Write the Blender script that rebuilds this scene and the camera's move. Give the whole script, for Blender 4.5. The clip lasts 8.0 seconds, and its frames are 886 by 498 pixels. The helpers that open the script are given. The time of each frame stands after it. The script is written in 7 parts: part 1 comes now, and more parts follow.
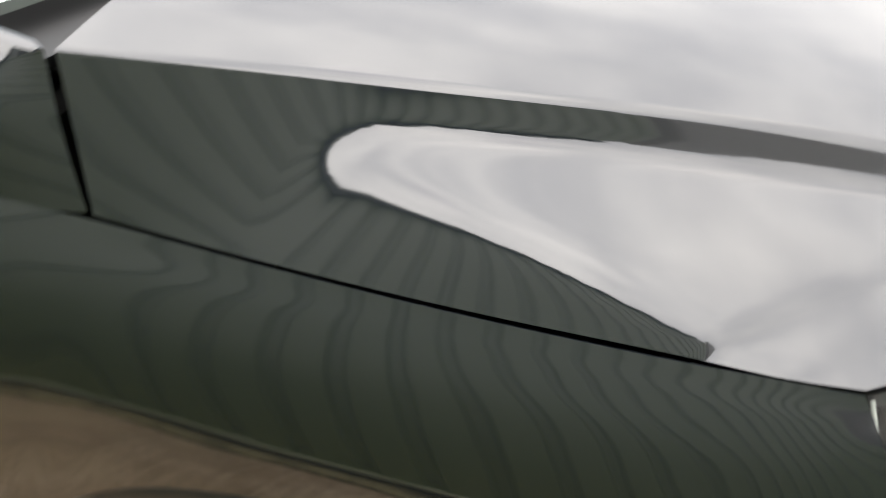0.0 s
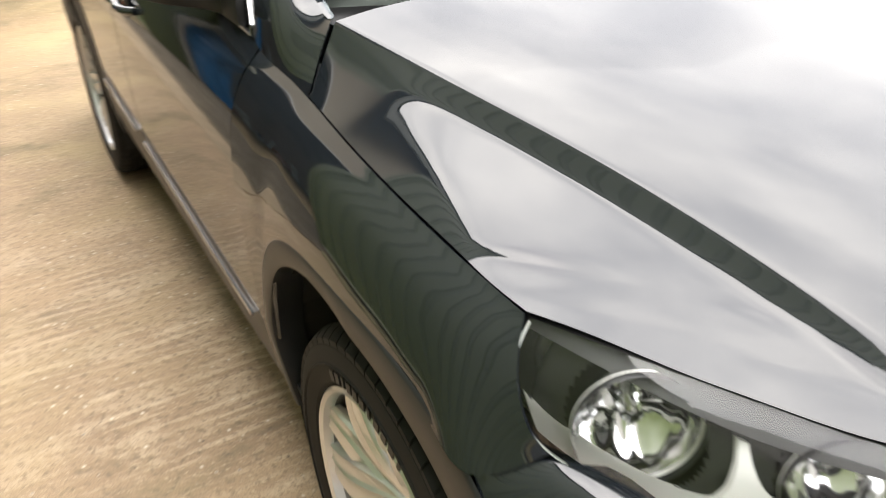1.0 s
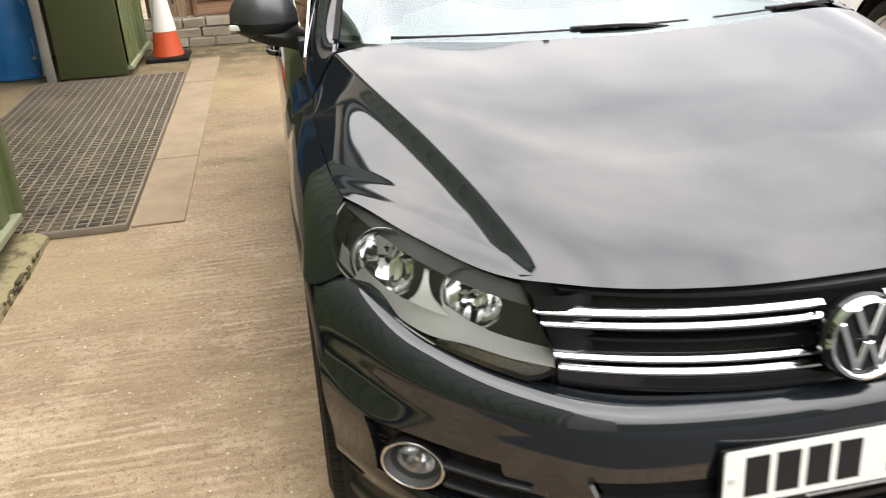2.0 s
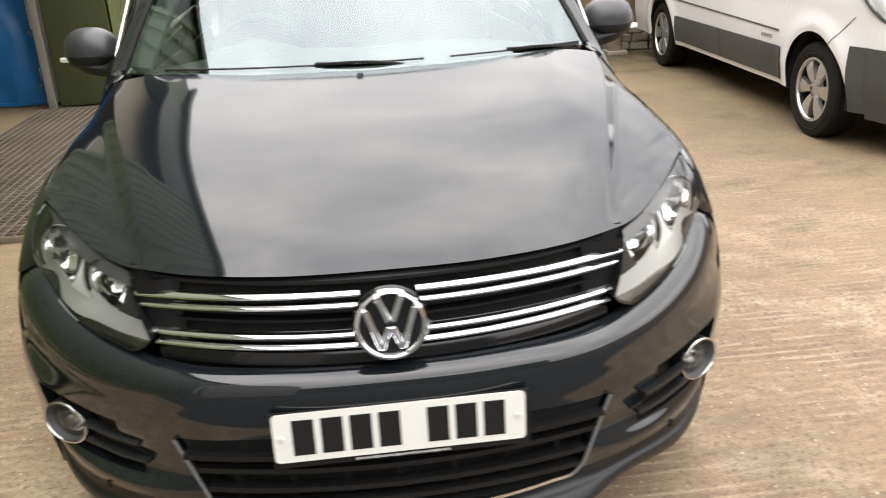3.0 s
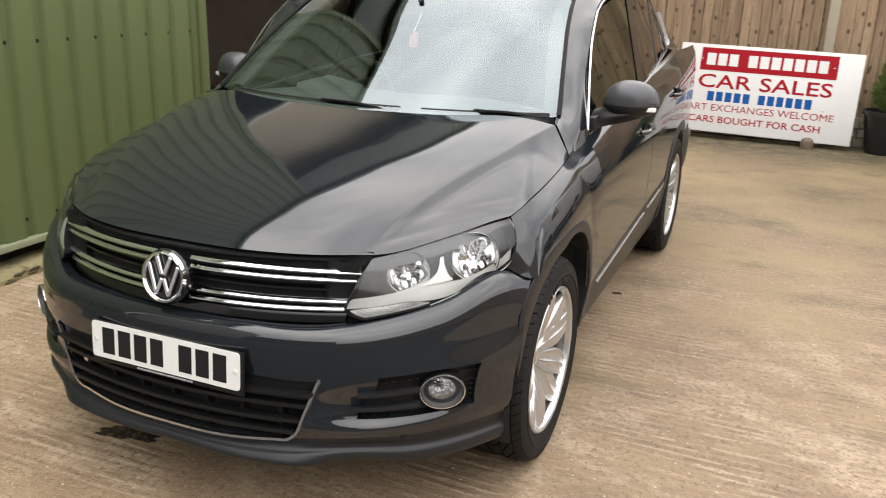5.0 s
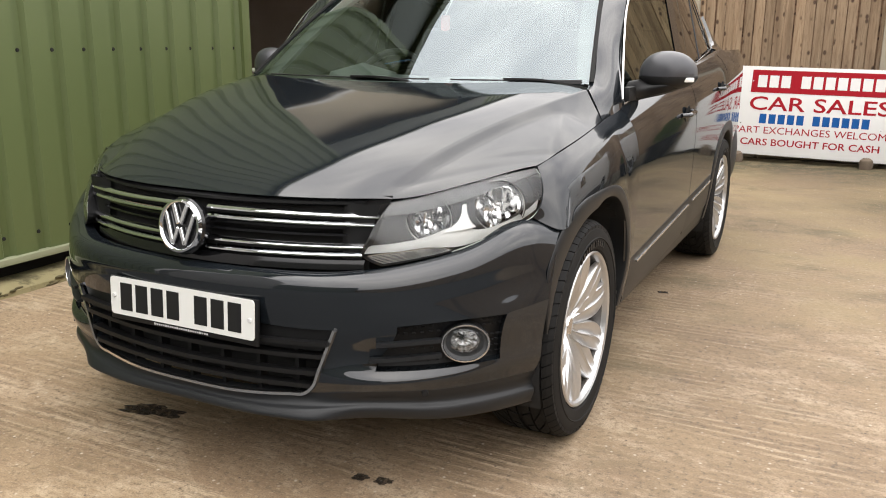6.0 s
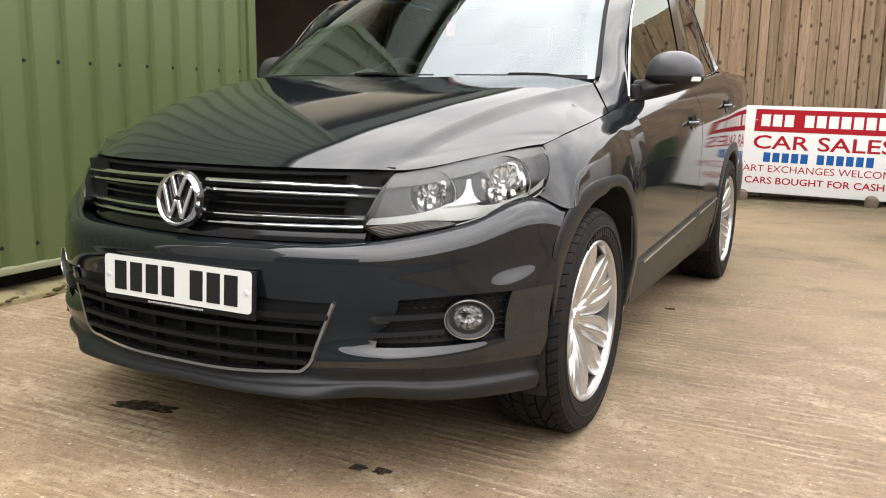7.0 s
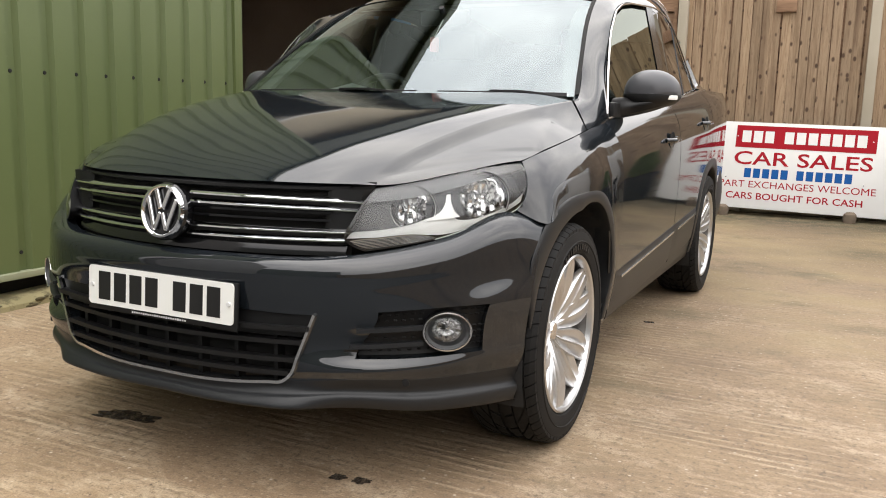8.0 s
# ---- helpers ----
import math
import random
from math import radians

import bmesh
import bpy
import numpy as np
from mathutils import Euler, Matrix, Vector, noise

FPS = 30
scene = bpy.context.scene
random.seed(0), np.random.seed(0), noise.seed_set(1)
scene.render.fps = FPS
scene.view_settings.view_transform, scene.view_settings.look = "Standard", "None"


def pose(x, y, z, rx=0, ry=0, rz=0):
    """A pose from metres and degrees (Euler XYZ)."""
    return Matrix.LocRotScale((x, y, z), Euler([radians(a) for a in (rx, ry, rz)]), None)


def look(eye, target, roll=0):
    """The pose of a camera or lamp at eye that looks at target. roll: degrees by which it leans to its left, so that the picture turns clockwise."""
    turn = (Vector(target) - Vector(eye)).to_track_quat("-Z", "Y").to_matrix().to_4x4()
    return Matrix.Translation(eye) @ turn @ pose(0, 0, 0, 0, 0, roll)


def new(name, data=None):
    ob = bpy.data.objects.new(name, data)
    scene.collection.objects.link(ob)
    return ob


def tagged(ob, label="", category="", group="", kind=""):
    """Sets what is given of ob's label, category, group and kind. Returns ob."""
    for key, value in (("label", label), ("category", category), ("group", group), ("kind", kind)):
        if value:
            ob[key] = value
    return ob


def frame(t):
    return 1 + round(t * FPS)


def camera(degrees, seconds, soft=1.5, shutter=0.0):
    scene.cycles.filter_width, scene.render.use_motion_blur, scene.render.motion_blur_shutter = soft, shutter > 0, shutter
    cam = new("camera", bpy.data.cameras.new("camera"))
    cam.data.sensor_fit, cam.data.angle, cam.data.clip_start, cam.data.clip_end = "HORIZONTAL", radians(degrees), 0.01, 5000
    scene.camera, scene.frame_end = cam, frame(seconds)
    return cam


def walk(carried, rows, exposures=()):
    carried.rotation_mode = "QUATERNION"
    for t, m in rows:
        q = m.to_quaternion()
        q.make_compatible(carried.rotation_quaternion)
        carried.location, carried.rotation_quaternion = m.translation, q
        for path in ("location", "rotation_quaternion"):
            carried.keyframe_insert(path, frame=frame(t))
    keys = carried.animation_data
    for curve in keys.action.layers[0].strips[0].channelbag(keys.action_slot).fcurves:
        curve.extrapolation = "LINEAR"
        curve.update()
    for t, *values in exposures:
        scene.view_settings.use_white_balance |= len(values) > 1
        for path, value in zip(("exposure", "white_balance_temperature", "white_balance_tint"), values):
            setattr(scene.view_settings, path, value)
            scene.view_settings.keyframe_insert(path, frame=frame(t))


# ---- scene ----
cam = camera(56.19, 8.0, soft=1.0, shutter=0.3)


def stand(t, x, y, z, yaw, pitch, roll):
    return (t, pose(x, y, z, 90 + pitch, 0, yaw) @ pose(0, 0, 0, 0, 0, roll))


walk(cam, [
    stand(0.0, -1.229, 0.746, 1.342, -73.74, -39.57, -3.05),
    stand(0.3, -1.241, 0.551, 1.392, -52.26, -40.07, -0.91),
    stand(0.5, -1.258, 0.404, 1.396, -44.36, -34.61, -2.19),
    stand(1.0, -1.235, -0.031, 1.408, -28.62, -30.00, -1.92),
    stand(1.2, -1.175, -0.261, 1.422, -22.32, -27.86, -0.46),
    stand(2.3, -0.679, -1.235, 1.499, -8.60, -22.98, -3.57),
    stand(2.5, -0.475, -1.355, 1.507, -7.53, -22.05, -3.14),
    stand(3.0, -0.037, -1.457, 1.485, -5.72, -21.47, -2.81),
    stand(3.5, 0.472, -1.629, 1.514, -2.91, -20.54, -1.85),
    stand(4.0, 0.889, -1.721, 1.514, 4.09, -20.15, -0.41),
    stand(4.5, 1.276, -1.651, 1.516, 13.34, -19.05, 1.50),
    stand(5.0, 1.530, -1.655, 1.546, 22.78, -17.88, 1.79),
    stand(5.2, 1.585, -1.659, 1.504, 24.67, -17.52, 1.08),
    stand(6.3, 1.623, -1.596, 1.119, 27.23, -12.36, 0.13),
    stand(6.5, 1.632, -1.601, 1.049, 27.43, -11.32, -0.08),
    stand(7.0, 1.608, -1.595, 1.017, 27.07, -10.23, 0.66),
    stand(7.5, 1.629, -1.612, 1.031, 26.24, -9.70, 1.48),
    stand(8.0, 1.643, -1.628, 1.031, 26.09, -9.42, 1.26),
], exposures=[(0.0, 1.4), (0.5, 1.7), (1.2, 1.42), (2.5, 0.76), (3.0, 0.68), (3.5, 0.6), (4.0, 0.33), (4.5, 0.42), (5.2, 0.47), (6.5, 0.55), (7.0, 0.6), (8.0, 0.47)])

# ---- light: overcast sky, soft high sun ----
world = bpy.data.worlds.new("sky")
scene.world = world
world.use_nodes = True
wn, wl = world.node_tree.nodes, world.node_tree.links
wn.clear()
SUN_ELEV, SUN_ROT = 48, 150
sky = wn.new("ShaderNodeTexSky")
sky.sky_type = "NISHITA"
sky.sun_disc = False
sky.sun_elevation, sky.sun_rotation = radians(SUN_ELEV), radians(SUN_ROT)
skytint = wn.new("ShaderNodeMix")
skytint.data_type = "RGBA"
skytint.inputs[0].default_value = 0.12
coord = wn.new("ShaderNodeTexCoord")
stretch = wn.new("ShaderNodeMapping")
stretch.inputs["Scale"].default_value = (1.6, 1.6, 3.4)
cloud = wn.new("ShaderNodeTexNoise")
cloud.inputs["Scale"].default_value, cloud.inputs["Detail"].default_value, cloud.inputs["Roughness"].default_value = 1.5, 6, 0.5
ramp = wn.new("ShaderNodeValToRGB")
ramp.color_ramp.elements[0].position, ramp.color_ramp.elements[0].color = 0.32, (13.9, 13.6, 13.9, 1)
ramp.color_ramp.elements[1].position, ramp.color_ramp.elements[1].color = 0.68, (25.8, 24.7, 23.6, 1)
back = wn.new("ShaderNodeBackground")
back.inputs["Strength"].default_value = 0.11
out = wn.new("ShaderNodeOutputWorld")
wl.new(coord.outputs["Generated"], stretch.inputs["Vector"])
wl.new(stretch.outputs["Vector"], cloud.inputs["Vector"])
wl.new(cloud.outputs["Fac"], ramp.inputs["Fac"])
wl.new(ramp.outputs["Color"], skytint.inputs[6])
wl.new(sky.outputs["Color"], skytint.inputs[7])
# an overcast sky is brightest overhead
up = wn.new("ShaderNodeSeparateXYZ")
wl.new(coord.outputs["Generated"], up.inputs[0])
lift = wn.new("ShaderNodeMath")
lift.operation, lift.use_clamp = "MULTIPLY_ADD", False
lift.inputs[1].default_value, lift.inputs[2].default_value = 1.15, 0.46
wl.new(up.outputs["Z"], lift.inputs[0])
graded = wn.new("ShaderNodeMix")
graded.data_type, graded.blend_type = "RGBA", "MULTIPLY"
graded.inputs[0].default_value = 1.0
wl.new(skytint.outputs[2], graded.inputs[6])
wl.new(lift.outputs[0], graded.inputs[7])
wl.new(graded.outputs[2], back.inputs["Color"])
wl.new(back.outputs["Background"], out.inputs["Surface"])
sun = new("sun", bpy.data.lights.new("sun", "SUN"))
sun.data.energy, sun.data.angle, sun.data.color = 0.6, radians(140), (1.0, 0.96, 0.9)
sun.matrix_world = look((0, 0, 10), Vector((0, 0, 10)) - Vector((math.sin(radians(SUN_ROT)) * math.cos(radians(SUN_ELEV)), math.cos(radians(SUN_ROT)) * math.cos(radians(SUN_ELEV)), math.sin(radians(SUN_ELEV)))))


# ---- materials ----
class Mat:
    """A node material with a few shorthands."""

    def __init__(self, name, base=(0.5, 0.5, 0.5), rough=0.5, metal=0.0, **more):
        self.m = bpy.data.materials.new(name)
        self.m.use_nodes = True
        self.n, self.l = self.m.node_tree.nodes, self.m.node_tree.links
        self.b = self.n["Principled BSDF"]
        self.set(**{"Base Color": (*base, 1), "Roughness": rough, "Metallic": metal})
        self.set(**more)
        self.co = None

    def set(self, **kw):
        for k, v in kw.items():
            self.b.inputs[k.replace("_", " ")].default_value = v
        return self

    def coords(self, scale=(1, 1, 1), turn=0, world_space=True):
        if world_space:
            c = self.n.new("ShaderNodeNewGeometry").outputs["Position"]
        else:
            c = self.n.new("ShaderNodeTexCoord").outputs["Object"]
        mp = self.n.new("ShaderNodeMapping")
        mp.inputs["Scale"].default_value = scale
        mp.inputs["Rotation"].default_value = (0, 0, radians(turn))
        self.l.new(c, mp.inputs["Vector"])
        return mp.outputs["Vector"]

    def noise(self, scale, detail=4, rough=0.55, vec=None, distort=0.0):
        t = self.n.new("ShaderNodeTexNoise")
        t.inputs["Scale"].default_value, t.inputs["Detail"].default_value = scale, detail
        t.inputs["Roughness"].default_value, t.inputs["Distortion"].default_value = rough, distort
        self.l.new(vec if vec is not None else self.coords(), t.inputs["Vector"])
        return t.outputs["Fac"]

    def ramp(self, fac, *stops):
        r = self.n.new("ShaderNodeValToRGB")
        e = r.color_ramp.elements
        while len(e) < len(stops):
            e.new(0.5)
        for el, (p, c) in zip(e, stops):
            el.position = p
            el.color = (*c, 1) if isinstance(c, tuple) else (c, c, c, 1)
        self.l.new(fac, r.inputs["Fac"])
        return r.outputs["Color"]

    def mix(self, fac, a, b, mode="MIX"):
        x = self.n.new("ShaderNodeMix")
        x.data_type, x.blend_type = "RGBA", mode
        for i, v in ((0, fac), (6, a), (7, b)):
            if isinstance(v, (int, float)):
                x.inputs[i].default_value = v if i == 0 else (v, v, v, 1)
            elif isinstance(v, tuple):
                x.inputs[i].default_value = (*v, 1)
            else:
                self.l.new(v, x.inputs[i])
        return x.outputs[2]

    def math(self, op, a, b=0.0):
        x = self.n.new("ShaderNodeMath")
        x.operation = op
        for i, v in ((0, a), (1, b)):
            if isinstance(v, (int, float)):
                x.inputs[i].default_value = v
            else:
                self.l.new(v, x.inputs[i])
        return x.outputs[0]

    def rand(self):
        return self.n.new("ShaderNodeObjectInfo").outputs["Random"]

    def color(self, sock):
        self.l.new(sock, self.b.inputs["Base Color"])
        return self

    def rough(self, sock):
        self.l.new(sock, self.b.inputs["Roughness"])
        return self

    def bump(self, height, strength=0.3, dist=0.01):
        b = self.n.new("ShaderNodeBump")
        b.inputs["Strength"].default_value, b.inputs["Distance"].default_value = strength, dist
        self.l.new(height, b.inputs["Height"])
        self.l.new(b.outputs["Normal"], self.b.inputs["Normal"])
        return self


def speckled(name, c1, c2, scale, rough=0.6, metal=0.0, bump=0.1, big=1.5, dist=0.003, **more):
    """A plain surface with grain and larger uneven tone."""
    m = Mat(name, c1, rough, metal, **more)
    fine, wide = m.noise(scale, 5), m.noise(big, 4)
    c = m.mix(m.ramp(wide, (0.3, 0.0), (0.7, 1.0)), c1, c2)
    m.color(m.mix(0.25, c, m.mix(fine, c1, c2), "MIX"))
    if bump:
        m.bump(fine, bump, dist)
    return m.m


def paint_mat():
    m = Mat("grey_car_paint", (0.02, 0.025, 0.03), 0.5, 0.0, Specular_IOR_Level=0.0, Coat_Weight=1.0, Coat_Roughness=0.012, Coat_IOR=1.65)
    flake = m.noise(2600, 1)
    dust = m.noise(6, 6, 0.7)
    c = m.mix(m.ramp(flake, (0.45, 0.0), (0.75, 1.0)), (0.0058, 0.0078, 0.0100), (0.0148, 0.0186, 0.0226))
    m.color(m.mix(m.math("MULTIPLY", dust, 0.012), c, (0.2, 0.19, 0.17)))
    m.l.new(m.ramp(m.noise(18, 5, 0.7), (0.45, 0.05), (0.8, 0.065)), m.b.inputs["Coat Roughness"])
    return m.m


def glass_mat(name, tint, ior=1.5, rough=0.0, sheen=(1.0, 1.0, 1.0)):
    m = bpy.data.materials.new(name)
    m.use_nodes = True
    n, l = m.node_tree.nodes, m.node_tree.links
    n.clear()
    tr, gl, fr = n.new("ShaderNodeBsdfTransparent"), n.new("ShaderNodeBsdfGlossy"), n.new("ShaderNodeFresnel")
    mx, o = n.new("ShaderNodeMixShader"), n.new("ShaderNodeOutputMaterial")
    tr.inputs["Color"].default_value = (*tint, 1)
    gl.inputs["Roughness"].default_value = rough
    gl.inputs["Color"].default_value = (*sheen, 1)
    fr.inputs["IOR"].default_value = ior
    l.new(fr.outputs[0], mx.inputs[0])
    l.new(tr.outputs[0], mx.inputs[1])
    l.new(gl.outputs[0], mx.inputs[2])
    l.new(mx.outputs[0], o.inputs["Surface"])
    return m


def concrete_mat():
    m = Mat("tamped_concrete", (0.237, 0.189, 0.131), 0.85)
    v = m.coords(turn=-2)
    sep = m.n.new("ShaderNodeSeparateXYZ")
    m.l.new(v, sep.inputs[0])
    # tamping ridges a hand's breadth long, worn away in patches
    ridge = m.n.new("ShaderNodeTexWave")
    ridge.wave_type, ridge.bands_direction, ridge.wave_profile = "BANDS", "Y", "SIN"
    ridge.inputs["Scale"].default_value, ridge.inputs["Distortion"].default_value = 7.0, 3.8
    ridge.inputs["Detail"].default_value, ridge.inputs["Detail Scale"].default_value = 4, 2.2
    m.l.new(m.coords((0.16, 1, 1), turn=-2), ridge.inputs["Vector"])
    worn = m.ramp(m.noise(1.5, 6, 0.7, v), (0.44, 0.06), (0.58, 1.0))
    broken = m.ramp(m.noise(4.5, 6, 0.75, m.coords((0.8, 3.2, 1), turn=-2)), (0.43, 0.0), (0.58, 1.0))
    far = m.ramp(m.math("MULTIPLY", sep.outputs["Y"], 0.1), (0.12, 1.0), (0.42, 0.1))
    keep = m.math("MULTIPLY", m.math("MULTIPLY", worn, broken), far)
    top = m.math("MULTIPLY", m.ramp(ridge.outputs["Fac"], (0.66, 0.0), (0.86, 1.0)), keep)
    dip = m.math("MULTIPLY", m.ramp(ridge.outputs["Fac"], (0.08, 1.0), (0.36, 0.0)), keep)
    wide = m.noise(0.9, 5, 0.6, v)
    mid = m.noise(5, 7, 0.72, m.coords((0.75, 1.2, 1)))
    grit = m.noise(45, 5, 0.7, v)
    fine = m.noise(190, 3, 0.6, v)
    c = m.mix(m.ramp(wide, (0.3, 0.0), (0.7, 1.0)), (0.186, 0.128, 0.075), (0.266, 0.189, 0.113))
    c = m.mix(m.ramp(mid, (0.4, 0.0), (0.72, 0.75)), c, (0.340, 0.254, 0.159))
    c = m.mix(m.ramp(mid, (0.26, 0.65), (0.44, 0.0)), c, (0.134, 0.093, 0.055))
    damp = m.noise(0.7, 4, 0.55, m.coords((1, 0.6, 1)))
    moss = m.math("MULTIPLY", m.ramp(m.math("MULTIPLY", sep.outputs["Y"], 0.1), (0.25, 0.0), (0.5, 0.75), (0.8, 0.9)), m.ramp(damp, (0.35, 0.25), (0.62, 1.0)))
    c = m.mix(moss, c, m.mix(wide, (0.134, 0.102, 0.046), (0.217, 0.160, 0.076)))
    bloom = m.math("MULTIPLY", m.math("MULTIPLY", m.ramp(m.noise(2.6, 7, 0.78, m.coords((0.8, 1.2, 1), turn=8)), (0.49, 0.0), (0.62, 0.9)), far), m.ramp(grit, (0.35, 0.4), (0.6, 1.0)))
    c = m.mix(bloom, c, (0.450, 0.360, 0.250))
    c = m.mix(m.math("MULTIPLY", top, 0.85), c, (0.425, 0.335, 0.225))
    c = m.mix(m.math("MULTIPLY", dip, 0.36), c, (0.112, 0.080, 0.050))
    c = m.mix(m.ramp(grit, (0.36, 0.7), (0.47, 0.0)), c, (0.103, 0.076, 0.049))
    c = m.mix(m.math("MULTIPLY", m.ramp(fine, (0.36, 1.0), (0.52, 0.0)), 0.5), c, (0.095, 0.076, 0.055))
    blot = m.math("MULTIPLY", m.ramp(m.noise(1.0, 6, 0.62, m.coords((0.8, 1.0, 1), turn=20)), (0.46, 0.0), (0.60, 1.0)), m.ramp(m.math("MULTIPLY", sep.outputs["Y"], 0.1), (0.1, 0.15), (0.35, 0.75)))
    c = m.mix(blot, c, (0.255, 0.200, 0.105))
    dirt = m.math("MULTIPLY", m.ramp(m.noise(1.7, 6, 0.7, m.coords((0.7, 1.0, 1), turn=-35)), (0.53, 0.0), (0.66, 0.8)), m.ramp(m.math("MULTIPLY", sep.outputs["Y"], 0.1), (0.0, 0.35), (0.35, 0.9)))
    c = m.mix(dirt, c, (0.098, 0.080, 0.040))
    edge = m.math("MULTIPLY", m.ramp(m.math("MULTIPLY", sep.outputs["Y"], 0.1), (0.64, 0.0), (0.75, 0.95)), m.ramp(m.noise(6, 5, 0.7, v), (0.36, 0.2), (0.56, 1.0)))
    c = m.mix(edge, c, (0.056, 0.051, 0.023))
    stone = m.n.new("ShaderNodeTexVoronoi")
    stone.inputs["Scale"].default_value = 42.0
    m.l.new(v, stone.inputs["Vector"])
    pick = m.n.new("ShaderNodeSeparateColor")
    m.l.new(stone.outputs["Color"], pick.inputs[0])
    chip = m.math("MULTIPLY", m.ramp(stone.outputs["Distance"], (0.10, 1.0), (0.26, 0.0)), m.ramp(pick.outputs[0], (0.80, 0.0), (0.95, 0.9)))
    pale = m.noise(70, 4, 0.7, m.coords((0.7, 1.2, 1)))
    c = m.mix(m.ramp(pale, (0.57, 0.0), (0.66, 0.55)), c, (0.404, 0.318, 0.212))
    c = m.mix(chip, c, (0.490, 0.431, 0.339))
    speck = m.math("MULTIPLY", m.ramp(stone.outputs["Distance"], (0.10, 1.0), (0.2, 0.0)), m.ramp(pick.outputs[1], (0.90, 0.0), (0.95, 0.8)))
    c = m.mix(speck, c, (0.056, 0.041, 0.031))
    # out of view in front of the car: dark ground added to darken bumper reflections
    road = m.math("LESS_THAN", sep.outputs["Y"], -0.42)
    c = m.mix(road, c, m.mix(m.ramp(fine, (0.35, 0.0), (0.65, 1.0)), (0.036, 0.037, 0.038), (0.066, 0.065, 0.063)))
    # light put into the colour: brighter towards the shed, dimmer on the right
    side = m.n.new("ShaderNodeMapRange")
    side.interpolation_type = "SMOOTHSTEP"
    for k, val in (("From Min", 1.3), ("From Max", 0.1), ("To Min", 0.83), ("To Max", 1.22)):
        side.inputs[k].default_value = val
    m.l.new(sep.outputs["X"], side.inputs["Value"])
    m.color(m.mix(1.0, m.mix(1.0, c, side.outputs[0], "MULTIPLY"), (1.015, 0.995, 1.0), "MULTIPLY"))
    h = m.math("ADD", m.math("SUBTRACT", m.math("MULTIPLY", top, 0.5), m.math("MULTIPLY", dip, 0.5)), m.math("ADD", m.math("MULTIPLY", grit, 0.5), m.math("ADD", m.math("MULTIPLY", mid, 0.3), m.math("MULTIPLY", fine, 0.12))))
    m.bump(h, 0.7, 0.007)
    m.rough(m.ramp(mid, (0.3, 0.7), (0.8, 0.95)))
    return m.m


def wood_mat(name, c1, c2, axis=2):
    m = Mat(name, c1, 0.8)
    sc = [9, 9, 9]
    sc[axis] = 0.7
    co = m.n.new("ShaderNodeTexCoord").outputs["Object"]
    mp = m.n.new("ShaderNodeMapping")
    mp.inputs["Scale"].default_value = sc
    m.l.new(co, mp.inputs["Vector"])
    shift = m.n.new("ShaderNodeVectorMath")
    shift.operation = "ADD"
    wide = m.n.new("ShaderNodeVectorMath")
    wide.operation = "SCALE"
    wide.inputs["Scale"].default_value = 37.0
    vec = m.n.new("ShaderNodeCombineXYZ")
    r = m.rand()
    for i in range(3):
        m.l.new(r, vec.inputs[i])
    m.l.new(vec.outputs[0], wide.inputs[0])
    m.l.new(mp.outputs["Vector"], shift.inputs[0])
    m.l.new(wide.outputs[0], shift.inputs[1])
    grain = m.noise(2.2, 7, 0.65, shift.outputs[0], 0.6)
    blot = m.noise(0.35, 3, 0.5, shift.outputs[0])
    c = m.mix(m.ramp(grain, (0.3, 0.0), (0.7, 1.0)), c1, c2)
    streak = m.noise(6.5, 6, 0.7, shift.outputs[0], 0.3)
    c = m.mix(m.ramp(streak, (0.36, 0.55), (0.5, 0.0)), c, (c1[0] * 0.55, c1[1] * 0.52, c1[2] * 0.5))
    tone = m.ramp(r, (0.0, 0.78), (0.5, 0.95), (1.0, 1.15))
    c = m.mix(1.0, c, tone, "MULTIPLY")
    c = m.mix(m.ramp(blot, (0.60, 0.0), (0.68, 0.8)), c, (c1[0] * 0.4, c1[1] * 0.36, c1[2] * 0.34))
    knot = m.n.new("ShaderNodeTexVoronoi")
    knot.inputs["Scale"].default_value = 1.0
    kv = m.n.new("ShaderNodeMapping")
    ks = [11.0, 11.0, 11.0]
    ks[axis] = 7.0
    kv.inputs["Scale"].default_value = ks
    m.l.new(co, kv.inputs["Vector"])
    ksh = m.n.new("ShaderNodeVectorMath")
    ksh.operation = "ADD"
    m.l.new(kv.outputs["Vector"], ksh.inputs[0])
    m.l.new(wide.outputs[0], ksh.inputs[1])
    m.l.new(ksh.outputs[0], knot.inputs["Vector"])
    c = m.mix(m.ramp(knot.outputs["Distance"], (0.12, 0.95), (0.23, 0.0)), c, (c1[0] * 0.25, c1[1] * 0.2, c1[2] * 0.18))
    m.color(c)
    m.bump(grain, 0.35, 0.004)
    return m.m


PAINT = paint_mat()
SATIN = speckled("satin_grey_cladding", (0.010, 0.011, 0.0125), (0.016, 0.017, 0.018), 300, 0.40, bump=0.05, dist=0.0006, Specular_IOR_Level=0.34)
BLACK = speckled("black_plastic", (0.005, 0.005, 0.0055), (0.009, 0.009, 0.009), 400, 0.48, bump=0.06, dist=0.0006, Specular_IOR_Level=0.32)
GLOSSBLACK = Mat("gloss_black_plastic", (0.008, 0.008, 0.009), 0.12).m
DARK = speckled("underbody_black", (0.008, 0.008, 0.008), (0.016, 0.015, 0.014), 60, 0.9, bump=0.1)
CHROME = Mat("chrome", (0.82, 0.83, 0.84), 0.07, 1.0).m
SATINCHROME = Mat("satin_chrome", (0.64, 0.64, 0.64), 0.22, 1.0).m
